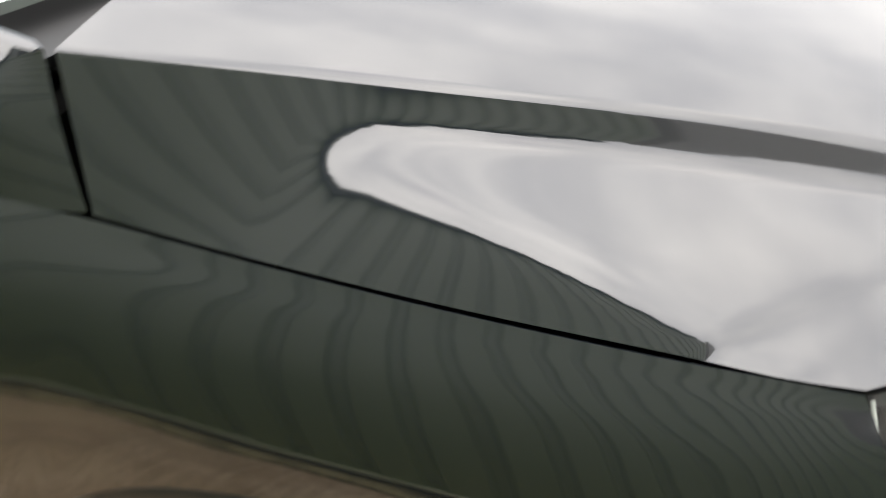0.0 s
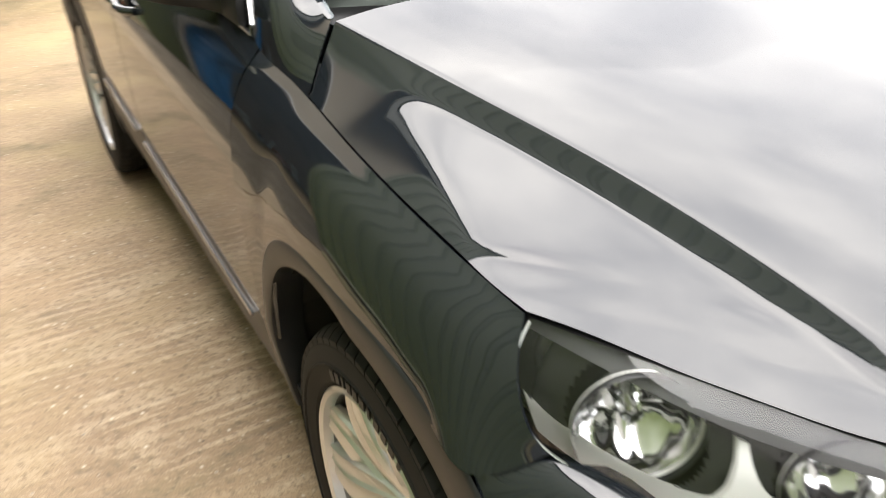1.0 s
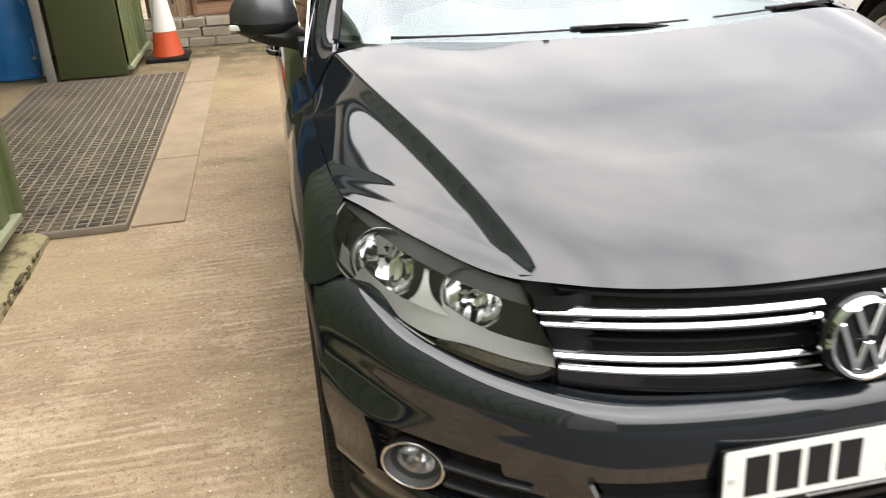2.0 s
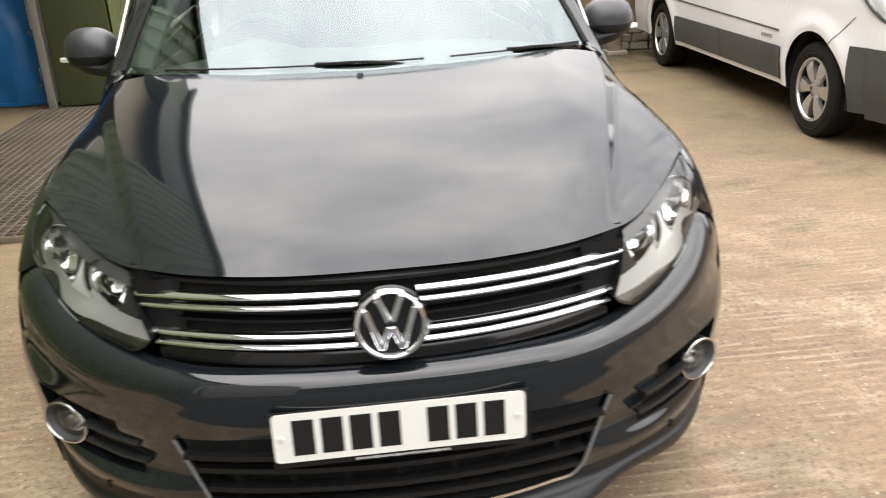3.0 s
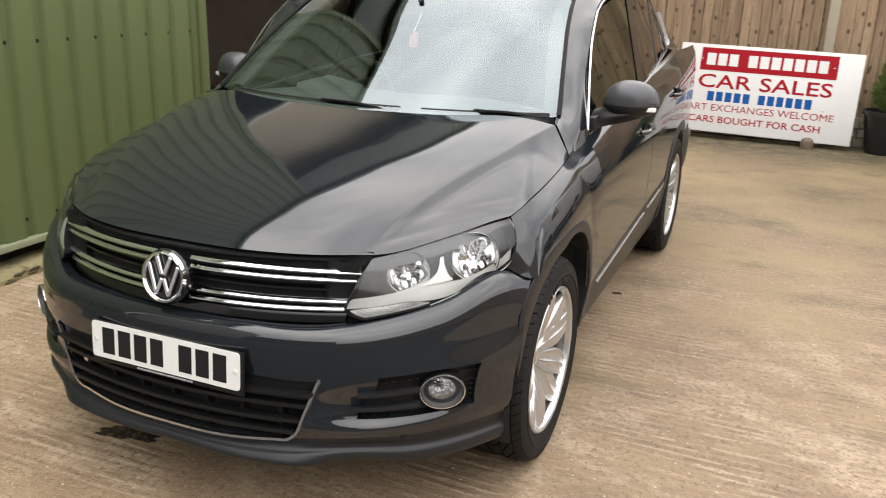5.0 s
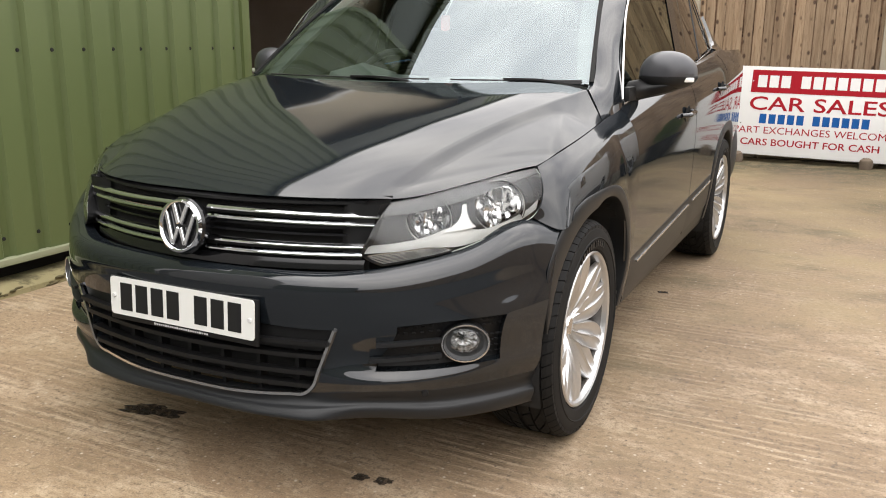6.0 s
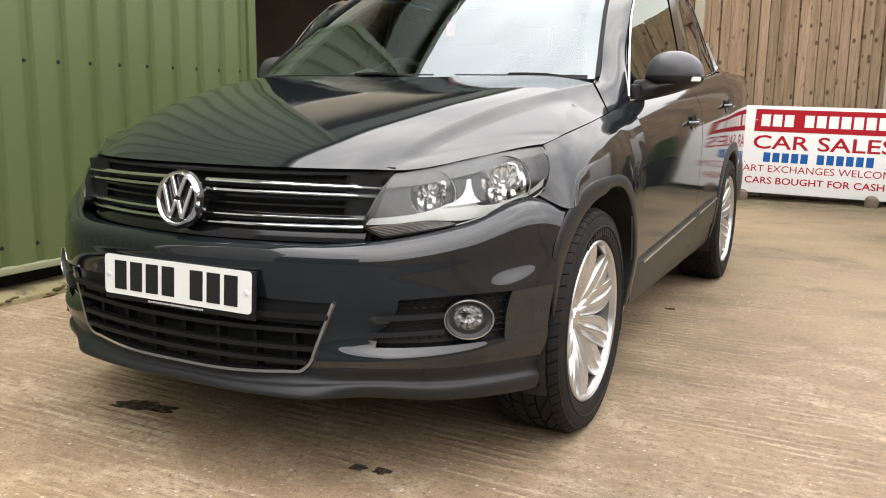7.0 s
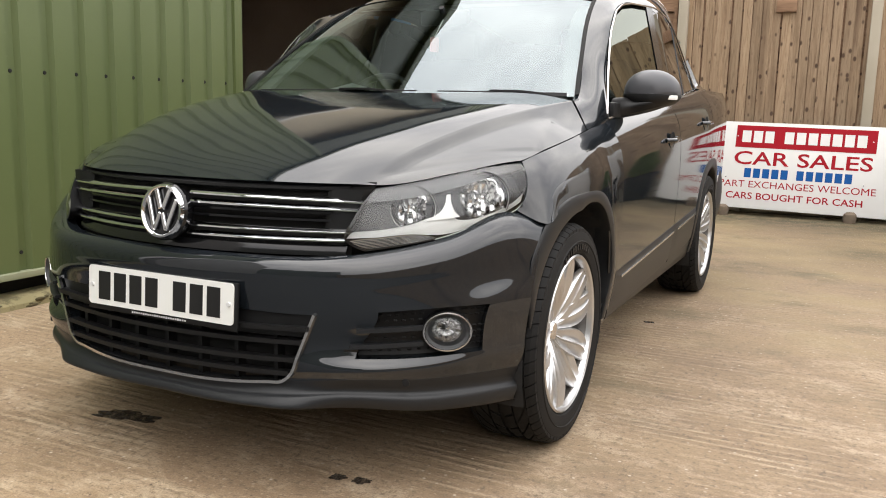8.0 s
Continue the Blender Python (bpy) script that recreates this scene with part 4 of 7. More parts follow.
# ---- wheels ----
def make_wheel(parent, m, kind="car"):
    """A road wheel about the local X axis, outer face towards +x."""
    R, rim_r, wd = (0.348, 0.247, 0.222) if kind == "car" else (0.318, 0.212, 0.195)
    w = new("wheel")
    w.parent = parent
    w.matrix_basis = m
    h = wd / 2
    prof = [(rim_r - 0.012, h - 0.03), (rim_r + 0.003, h - 0.008), (rim_r + 0.012, h + 0.002), (rim_r + 0.03, h + 0.006), (R - 0.05, h + 0.008), (R - 0.026, h + 0.002), (R - 0.012, h - 0.014), (R - 0.008, h - 0.03)]
    prof += [(r, -x) for r, x in prof[::-1]]
    tyre = part("tyre", lathe(prof, 72), RUBBER, w, "black rubber road tyre")
    part("sidewall_ring", lathe([(R - 0.058, h + 0.007), (R - 0.055, h + 0.0105), (R - 0.051, h + 0.007)], 72), RUBBER, tyre)
    for k in range(11):
        a = 1.15 + k * 0.085
        q = Matrix.Rotation(a, 4, "X") @ Matrix.Translation((h + 0.0085, R - 0.072, 0))
        part("sidewall_bar", moved(box(0.003, 0.018, 0.016 if k % 4 else 0.008), q), BLACK, tyre, smooth=0)
    bm = bmesh.new()
    for n, c0, c1, lean, fill in ((30, 0.008, 0.036, 0.30, 0.86), (30, 0.042, h - 0.028, 0.62, 0.84), (60, h - 0.026, h + 0.001, 0.10, 0.90)):
        for k in range(n):
            a0, da = 2 * math.pi * k / n, 2 * math.pi / n * fill
            for s in (-1, 1):
                rings = []
                for u in (0.0, 0.5, 1.0):
                    x = c0 + (c1 - c0) * u
                    lift = -0.014 * max(0.0, (x - h + 0.02) / 0.02)
                    sh = -lean * (x / h) ** 1.5
                    rings.append([bm.verts.new((s * x, rr * math.cos(a), rr * math.sin(a))) for a in (a0 + sh, a0 + da / 2 + sh, a0 + da + sh) for rr in (R - 0.010 + lift, R + lift)])
                for p, q in zip(rings, rings[1:]):
                    for f in ((p[1], p[3], q[3], q[1]), (p[3], p[5], q[5], q[3]), (p[0], p[1], q[1], q[0]), (p[4], q[4], q[5], p[5])):
                        bm.faces.new(f)
                for p in (rings[0], rings[-1]):
                    bm.faces.new((p[0], p[2], p[3], p[1]))
                    bm.faces.new((p[2], p[4], p[5], p[3]))
    bmesh.ops.recalc_face_normals(bm, faces=bm.faces)
    part("tread", bm, RUBBER, tyre, smooth=0, kind="stuff")
    ring = [(rim_r - 0.004, h - 0.012), (rim_r + 0.004, h - 0.002), (rim_r - 0.001, h + 0.002), (rim_r - 0.008, h - 0.003), (rim_r - 0.013, h - 0.02), (rim_r - 0.034, -0.02), (rim_r - 0.03, -h + 0.01)]
    rim = part("rim", lathe(ring[:5], 72), ALLOY if kind == "car" else VANGREY, w, "silver multi-spoke alloy rim" if kind == "car" else "silver plastic wheel trim")
    part("barrel", lathe(ring[4:], 72), STEEL if kind == "car" else DARK, rim, "dull wheel barrel")
    if kind == "car":
        for k in range(10):
            a0, odd = 2 * math.pi * (k // 2) / 5 + 0.52, 1 if k % 2 else -1
            rows = []
            for u in np.linspace(0, 1, 13):
                rad = 0.032 + u * (rim_r - 0.040)
                sw = odd * (0.09 + 0.19 * math.sin(u * 2.3))
                half = 0.010 + 0.040 * math.sin(math.pi * (0.06 + 0.76 * u)) ** 0.9
                depth = h - 0.012 - 0.052 * (1 - u) ** 1.4 + 0.008 * math.sin(u * math.pi) - (0.005 * math.sin(u * math.pi) if odd < 0 else 0.0)
                row = []
                for q, dz in ((-1.0, -0.034), (-0.95, -0.008), (-0.86, -0.001), (-0.5, -0.008), (-0.14, -0.006), (-0.02, 0.001), (0.10, -0.005), (0.5, -0.008), (0.86, -0.001), (0.95, -0.008), (1.0, -0.034)):
                    a = a0 + sw + q * half / max(rad, 0.05)
                    row.append((depth + dz * (0.4 + 0.6 * math.sin(math.pi * min(1.0, 0.15 + u * 0.85))), rad * math.cos(a), rad * math.sin(a)))
                rows.append(row)
            b = sheet(np.array(rows))
            bmesh.ops.recalc_face_normals(b, faces=b.faces)
            part("spoke", b, ALLOY, rim, smooth=40)
        part("hub", lathe([(0.0, h - 0.062), (0.03, h - 0.06), (0.034, h - 0.064), (0.05, h - 0.066), (0.082, h - 0.078), (0.085, h - 0.1)], 40), ALLOY, rim)
        part("hub_cap", lathe([(0.0, h - 0.054), (0.026, h - 0.055), (0.030, h - 0.062)], 32), CHROME, rim, "chrome centre cap")
        for k in range(5):
            a = 2 * math.pi * (k + 0.5) / 5
            part("wheel_bolt", lathe([(0.0, h - 0.068), (0.009, h - 0.068), (0.011, h - 0.082)], 6, at=(0, 0.056 * math.cos(a), 0.056 * math.sin(a))), DARK, rim)
        part("brake_disc", lathe([(0.05, 0.02), (0.155, 0.02), (0.155, -0.005), (0.05, -0.005)], 40, close=True), STEEL, w, "worn steel brake disc")
        part("brake_caliper", box(0.05, 0.07, 0.16, (0.03, 0.13, 0.0), 0.015), STEEL, w)
    else:
        part("trim_ring", lathe([(rim_r - 0.004, h - 0.012), (rim_r + 0.002, h + 0.003), (rim_r - 0.012, h + 0.003), (rim_r - 0.018, h - 0.010)], 60), ALLOY, rim)
        face = lathe([(0.0, h - 0.02), (0.05, h - 0.018), (0.07, h - 0.028), (0.075, h - 0.045)], 36)
        part("hub_cover", face, ALLOY, rim)
        for k in range(6):
            a0 = 2 * math.pi * k / 6
            rows = []
            for u in np.linspace(0, 1, 5):
                rad = 0.05 + u * (rim_r - 0.062)
                half = 0.020 + 0.042 * u
                depth = h - 0.022 + 0.014 * math.sin((0.1 + 0.8 * u) * math.pi)
                rows.append([(depth + dz, rad * math.cos(a0 + q * half / rad), rad * math.sin(a0 + q * half / rad)) for q, dz in ((-1, -0.03), (-0.9, 0), (0, 0.006), (0.9, 0), (1, -0.03))])
            b = sheet(np.array(rows))
            bmesh.ops.recalc_face_normals(b, faces=b.faces)
            part("spoke", b, ALLOY, rim, smooth=50)
        part("brake_drum", lathe([(0.0, -0.01), (0.15, -0.01), (0.16, -0.05)], 32), DARK, w)
    return w


# ---- parked van ----
def make_van():
    van = thing("panel_van", pose(3.045, 3.84, 0, 0, 0, -2.0), "white panel van with grey lower cladding parked by the fence", "van")
    L, H, HALF = 4.0, 1.97, 0.86
    zs = [0.2, 0.45, 0.62, 0.86, 0.88, 1.1, 1.4, 1.7, 1.88, 1.95]
    xs = [0.05, 0.0, -0.015, -0.02, -0.026, -0.015, 0.02, 0.07, 0.16, 0.32]

    def side_x(y, z):
        bulge = 0.0
        for c in (0.0, 3.1):
            d = math.hypot(y - c, z - 0.32)
            bulge -= 0.022 * math.exp(-((d - 0.42) / 0.07) ** 2)
        return float(np.interp(z, zs, xs)) + bulge + 0.10 * max(0.0, (-0.15 - y) / 0.4) ** 2

    def low(y):
        z = 0.27
        for c in (0.0, 3.1):
            if abs(y - c) < 0.385:
                z = max(z, 0.32 + math.sqrt(0.385**2 - (y - c) ** 2))
        return z

    ys = sorted(set(np.round(np.r_[np.linspace(-0.5, L, 120), [c + 0.385 * math.cos(a) for c in (0, 3.1) for a in np.linspace(0, math.pi, 40)]], 4)))
    for s in (1, -1):
        rows = [[((side_x(y, z), y, z) if s == 1 else (2 * HALF - side_x(y, z), y, z)) for y in ys for z in [low(y) + (H - 0.02 - low(y)) * v]] for v in np.linspace(0, 1, 40)]
        bm = turn_in(sheet(np.array(rows), s == -1), 0.03, (HALF, 1.8, 1.0))
        part("side_panel", bm, VANWHITE, van, "glossy white van side", 35)
        for y0, y1 in ((0.46, 1.585), (1.60, 2.66)):
            rows = [[((side_x(y, z) - 0.012) if s == 1 else 2 * HALF - side_x(y, z) + 0.012, y, z) for y in np.linspace(y0, y1, 30)] for z in np.linspace(0.31, 0.545, 8)]
            b = sheet(np.array(rows), s == -1)
            part("lower_cladding", turn_in(b, 0.015, (HALF, 1.5, 0.6)), VANGREY, van, "grey plastic rubbing panel", 35)
        rows = [[((side_x(y, z) - 0.008) if s == 1 else 2 * HALF - side_x(y, z) + 0.008, y, z) for y in np.linspace(0.50, 2.75, 40) for z in [0.655 + 0.02 * (y - 0.44) + dz]] for dz in (-0.005, -0.003, 0.003, 0.005)]
        part("side_moulding", turn_in(sheet(np.array(rows), s == -1), 0.01, (HALF, 1.5, 0.66)), VANGREY, van, "thin dark rubbing line")
    for k in range(7):
        part("badge_bar", box(0.004, 0.017, 0.024, (side_x(0.7, 0.6) - 0.004, 0.62 + 0.026 * k, 0.60)), SATINCHROME, van, smooth=0)
    for s in (1, -1):
        x = side_x(0.07, 1.04) if s == 1 else 2 * HALF - side_x(0.07, 1.04)
        part("side_repeater", moved(lathe([(0.0, -0.012), (0.02, -0.010), (0.028, 0.0), (0.03, 0.004)], 18), Matrix.Translation((x, 0.07, 1.04)) @ Matrix.Diagonal((s, 1, 1, 1))), Mat("dark_red_lens", (0.16, 0.03, 0.025), 0.25).m, van, "dark red round side lamp")
        path = [(side_x(y, z) - 0.001 if s == 1 else 2 * HALF - side_x(y, z) + 0.001, y, z) for y, z in zip(np.linspace(-0.20, -0.40, 8), np.linspace(0.64, 0.83, 8))]
        part("wing_seam", sweep(path, [(-0.002, -0.002), (0.002, -0.002), (0.002, 0.002), (-0.002, 0.002)], up=(1, 0, 0)), VANGREY, van, "dark panel gap", smooth=0)
    # nose
    front = {0.22: 0.0, 0.3: -0.03, 0.5: -0.06, 0.72: -0.05, 0.9: 0.02, 1.02: 0.12, 1.12: 0.3, 1.4: 0.72, 1.7: 1.15, 1.9: 1.5}
    fz, fy = list(front), [front[k] - 0.84 for k in front]

    def nose(z0, z1, n, off=0.0):
        rows = []
        for z in np.linspace(z0, z1, n):
            yf = float(np.interp(z, fz, fy)) - off
            ye = max(-0.5, yf + 0.34)
            xe = side_x(ye, z) - off
            rows.append(curve([(HALF, yf, z), (0.45, yf + 0.02, z), (0.18, yf + 0.10, z), (xe + 0.03, (yf + ye) / 2 + 0.06, z), (xe, ye, z)], 24))
        g = np.array(rows)
        m = g.copy()
        m[:, :, 0] = 2 * HALF - m[:, :, 0]
        return np.concatenate([g[:, ::-1], m[:, 1:]], 1)

    part("nose", turn_in(sheet(nose(0.6, 1.9, 40)), 0.02, (HALF, 1.0, 1.0)), VANWHITE, van, "white bonnet and front pillars", 35)
    part("front_bumper", turn_in(sheet(nose(0.22, 0.66, 16, 0.014)), 0.03, (HALF, 0.4, 0.5)), VANGREY, van, "dark grey plastic front bumper", 35)
    rows = [[(side_x(y, z) - 0.014, y, z) for y in np.linspace(-0.5, -0.395, 6)] for z in np.linspace(0.25, 0.66, 10)]
    for s in (1, -1):
        g = np.array(rows)
        if s == -1:
            g[:, :, 0] = 2 * HALF - g[:, :, 0]
        part("bumper_end", turn_in(sheet(g, s == -1), 0.02, (HALF, -0.4, 0.5)), VANGREY, van)
        x = 0.2 if s == 1 else 2 * HALF - 0.2
        part("fog_lamp_recess", lathe([(0.088, -0.014), (0.084, -0.017), (0.079, -0.01), (0.076, 0.006), (0.0, 0.010)], 28, axis="Y", at=(x + 0.04 * s, -0.822, 0.37)), VANGREY, van, "round blank of a fog lamp")
        lamp = new("headlamp")
        lamp.parent = van
        tagged(lamp, "large clear teardrop headlamp with orange indicator")
        fl = 1 if s == 1 else -1
        cx = 0.0 if s == 1 else 2 * HALF
        g = grid([[(cx + fl * 0.42, -0.815, 0.775), (cx + fl * 0.24, -0.755, 0.765), (cx + fl * 0.10, -0.62, 0.81), (cx + fl * 0.035, -0.52, 0.90)],
                  [(cx + fl * 0.40, -0.775, 0.92), (cx + fl * 0.24, -0.70, 0.93), (cx + fl * 0.08, -0.53, 0.97), (cx + fl * 0.012, -0.42, 1.01)],
                  [(cx + fl * 0.34, -0.66, 1.06), (cx + fl * 0.22, -0.60, 1.08), (cx + fl * 0.10, -0.46, 1.11), (cx + fl * 0.03, -0.34, 1.12)]], 5)
        cen = g.mean((0, 1))
        pale = Mat("pale_lamp_silver", (0.72, 0.73, 0.74), 0.25, 0.4).m
        part("housing", turn_in(sheet(g, s == 1), 0.05, cen + np.array([0, 0.4, 0])), pale, lamp, "bright silver lamp housing")
        part("lamp_edge", sweep([Vector(q) for q in np.concatenate([g[0, ::-1][::-1], g[1:, -1]])], tube_section(0.011, 6)), VANGREY, lamp, smooth=60)
        amber = np.array(g[:4, :8]) + np.array([-fl * 0.007, -0.009, 0.003])
        part("indicator", turn_in(sheet(amber, s == 1), 0.01, cen + np.array([0, 0.4, 0])), Mat("amber_plastic", (0.55, 0.13, 0.05), 0.3).m, lamp, "orange indicator")
        bowl = lathe([(0.062, 0.0), (0.05, 0.025), (0.02, 0.04), (0.0, 0.042)], 28, axis="Y", at=(cx + fl * 0.22, -0.71, 0.96))
        part("reflector", bowl, SATINCHROME, lamp, "round reflector", 60)
        part("lens", sheet(g + np.array([-fl * 0.014, -0.018, 0.005]), s == 1), LENS, lamp, "clear plastic lens").visible_shadow = False
    rows = [[(0.2 + 1.32 * u - 0.0, -0.53 + 0.95 * v + 0.12 * (2 * u - 1) ** 2, 1.13 + 0.62 * v) for u in np.linspace(0, 1, 12)] for v in np.linspace(0, 1, 8)]
    part("windscreen", sheet(np.array(rows)), TINTGLASS, van, "dark windscreen")
    roof = [[(0.30 + (2 * HALF - 0.6) * u, y, 1.94 + 0.03 * math.sin(u * math.pi)) for u in np.linspace(0, 1, 10)] for y in np.linspace(0.6, L, 8)]
    part("roof", turn_in(sheet(np.array(roof)), 0.03, (HALF, 2, 1)), VANWHITE, van, "white van roof")
    rear = [[(0.02 + (2 * HALF - 0.04) * u, L - 0.005, z) for u in np.linspace(0, 1, 6)] for z in np.linspace(0.27, 1.95, 6)]
    part("rear_door", turn_in(sheet(np.array(rear)), 0.03, (HALF, 2, 1)), VANWHITE, van, "white rear doors")
    part("floor_pan", box(1.5, 4.4, 0.16, (HALF, 1.65, 0.36)), DARK, van)
    for s in (1, -1):
        x = 0.045 if s == 1 else 2 * HALF - 0.045
        win = [[((side_x(y, z) - 0.006) if s == 1 else 2 * HALF - side_x(y, z) + 0.006, y, z) for z in np.linspace(1.15, 1.66, 6)] for y in np.linspace(0.28, 1.1, 8)]
        win = [[(x, y + max(0, (z - 1.15)) * (0.55 if y < 0.7 else 0.0) * (0.7 - y) / 0.42 * 0.9 if y < 0.7 else y, z) for x, y, z in r] for r in win]
        part("cab_window", sheet(np.array(win), s == 1), TINTGLASS, van, "dark cab window")
        for yc in (0.0, 3.1):
            arch = lathe([(0.40, 0.0), (0.41, 0.3)], 40)
            for v in list(arch.verts):
                if v.co.z < -0.1:
                    arch.verts.remove(v)
            moved(arch, Matrix.Translation((0.02 if s == 1 else 2 * HALF - 0.32, yc, 0.32)))
            part("wheel_arch_liner", arch, DARK, van)
            m = Matrix.Translation((0.105 if s == 1 else 2 * HALF - 0.105, yc, 0.318)) @ pose(0, 0, 0, 0, 0, 180 if s == 1 else 0)
            make_wheel(van, m, "van")
    return van


make_van()


# ---- parked car: front at y = 0, length along +y ----
AXLE_F, AXLE_R, HUB_Z = 0.835, 3.435, 0.348
ARCH_F, ARCH_R = 0.865, 3.45


# flank: how far it stands out below the shoulder line, over the drop from it
_flank = curve([(0.0, 0.826, 0), (0.006, 0.8325, 0), (0.03, 0.8575, 0), (0.07, 0.881, 0), (0.12, 0.897, 0), (0.18, 0.9055, 0), (0.26, 0.9075, 0), (0.36, 0.9045, 0), (0.46, 0.900, 0), (0.56, 0.892, 0), (0.66, 0.878, 0), (0.74, 0.858, 0), (0.80, 0.832, 0)], 220)
FLANK_D, FLANK_X = [-0.06] + list(_flank[:, 0]), [0.80] + list(_flank[:, 1])


def belt(y):
    return 1.015 + 0.0775 * (y - 1.37)


def side_x(y, z):
    """Half width of the car's flank."""
    zr = z - (belt(y) - 1.015) * max(0.0, min(1.0, (z - 0.5) / 0.5))
    x = float(np.interp(1.008 - zr, FLANK_D, FLANK_X))
    return x - 0.05 * max(0.0, (y - 3.2)) ** 1.6


def window_top(y):
    return float(np.interp(y, [1.37, 1.50, 1.63, 1.78, 1.9, 2.06, 2.5, 2.85, 3.05, 3.2, 3.42, 3.62], [1.015, 1.19, 1.34, 1.445, 1.485, 1.509, 1.542, 1.535, 1.505, 1.43, 1.30, 1.19]))


def glass_x(y, z):
    return 0.822 - 0.25 * (z - belt(y)) - 0.082 * max(0.0, y - 2.6)


def arch_low(y, base):
    z = base
    for c in (ARCH_F, ARCH_R):
        if abs(y - c) < 0.41:
            z = max(z, HUB_Z + math.sqrt(0.41**2 - (y - c) ** 2))
    return z


def make_bonnet(car):
    # centre line out to the crease, row by row from the grille to the windscreen
    rows = [[(0, 0.085, 0.842), (0.23, 0.099, 0.842), (0.42, 0.158, 0.841), (0.495, 0.202, 0.840)],
            [(0, 0.14, 0.872), (0.23, 0.154, 0.872), (0.435, 0.215, 0.868), (0.512, 0.262, 0.865)],
            [(0, 0.28, 0.928), (0.25, 0.291, 0.928), (0.472, 0.340, 0.918), (0.543, 0.37, 0.911)],
            [(0, 0.55, 1.006), (0.27, 0.557, 1.005), (0.557, 0.592, 0.991), (0.613, 0.610, 0.984)],
            [(0, 0.81, 1.058), (0.29, 0.825, 1.058), (0.640, 0.877, 1.048), (0.693, 0.895, 1.040)],
            [(0, 1.01, 1.092), (0.31, 1.04, 1.094), (0.69, 1.162, 1.089), (0.752, 1.176, 1.076)]]
    inner = grid(rows, 8)
    edge = curve([(0.803, 0.578, 0.899), (0.813, 0.63, 0.909), (0.820, 0.70, 0.923), (0.828, 0.84, 0.943), (0.828, 0.99, 0.962), (0.822, 1.133, 0.980)], 40)
    # outer panel: a steep step at the crease, a flat field, a rolled edge; widths and slopes row by row
    bands = curve([(0.020, 0.30, 0.001), (0.036, 0.62, 0.003), (0.042, 0.76, 0.014), (0.040, 0.80, 0.042), (0.036, 0.76, 0.070), (0.034, 1.27, 0.034)], 40)
    steps = np.linspace(0, 1, 27)[1:]
    outer = []
    for k in range(41):
        c, e, (wc, slope, we) = inner[k, -1], edge[k], bands[k]
        n = max(k - 1, 0), min(k + 1, 40)
        run_c = (inner[n[1], -1] - inner[n[0], -1])
        run_e = (edge[n[1]] - edge[n[0]])
        rise_c, rise_e = (run_c[2] + 0.35 * run_c[0]) / run_c[1], (run_e[2] + 0.35 * run_e[0]) / run_e[1]
        width, dy = e[0] - c[0], e[1] - c[1]
        z, prev, line = c[2], 0.0, []
        for w in steps:
            m = (w + prev) / 2
            near = 1 / (1 + math.exp((m * width - wc) / 0.004)) + 1 / (1 + math.exp(((1 - m) * width - we) / 0.005))
            z += (w - prev) * (-slope * min(1.0, near) * width + dy * (rise_c + (rise_e - rise_c) * m))
            line.append((z, 1 - min(1.0, near)))
            prev = w
        # the flat field takes up what is left of the drop
        gap = e[2] - line[-1][0]
        share = np.cumsum([f + 0.02 for z, f in line])
        outer.append([(c[0] + width * w, c[1] + dy * w, z + gap * q / share[-1]) for w, (z, f), q in zip(steps, line, share)])
    outer = np.array(outer)
    # the leading edge follows the top of the headlamp
    brim = curve([(0.495, 0.202, 0.840), (0.540, 0.234, 0.838), (0.69, 0.40, 0.8695), (0.782, 0.545, 0.8955), (0.803, 0.578, 0.899)], 260)
    along = np.r_[0, np.cumsum(np.linalg.norm(np.diff(brim, axis=0), axis=1))]
    shift = np.stack([np.interp(steps * along[-1], along, brim[:, a]) for a in range(3)], 1) - outer[0]
    fade = np.clip(1 - np.arange(41) / 15, 0, 1) ** 2
    outer = outer + fade[:, None, None] * shift
    g = np.concatenate([inner, outer], 1)
    part("bonnet", turn_in(sheet(whole(g), False), 0.025, (0, 0.6, 0.5)), PAINT, car, "dark grey metallic bonnet", 60)


def make_fender(car):
    top = [(0.805, 0.578, 0.896), (0.816, 0.64, 0.910), (0.824, 0.71, 0.922), (0.831, 0.85, 0.942), (0.830, 1.0, 0.961), (0.825, 1.129, 0.977), (0.826, 1.25, 0.994), (0.828, 1.335, 1.006)]
    foot = [(0.498, 0.767), (0.552, 0.729), (0.66, 0.762), (0.83, 0.786), (1.0, 0.765), (1.16, 0.70), (1.268, 0.46), (1.352, 0.30)]
    ease = (0.0, 0.03, 0.1, 0.22, 0.4, 0.62, 0.82, 1.0)
    rows = []
    for v in ease:
        row = []
        for k, ((xt, yt, zt), (ye, ze)) in enumerate(zip(top, foot)):
            y, z = yt + (ye - yt) * v, zt + (ze - zt) * v
            x = xt + float(np.interp(zt - z, FLANK_D, FLANK_X)) - 0.826
            if k == 0:
                x = float(np.interp(v, [0, 0.26, 0.52, 0.8, 1], [0.805, 0.828, 0.842, 0.840, 0.825]))
            if k == 1:
                x -= 0.006 * math.sin(v * math.pi)
            row.append((x, y, z))
        rows.append(row)
    g = grid(rows, 7)
    both("front_wing", g, PAINT, car, (0.3, 0.95, 0.6), 0.006, "dark grey metallic front wing", smooth=60)


def liner_r(a):
    """Radius of the wheel housing, a little wider towards the doors."""
    return 0.403 + 0.042 * max(0.0, math.sin(min(max((a - 0.05) / 1.6, 0.0), 1.0) * math.pi)) ** 0.7


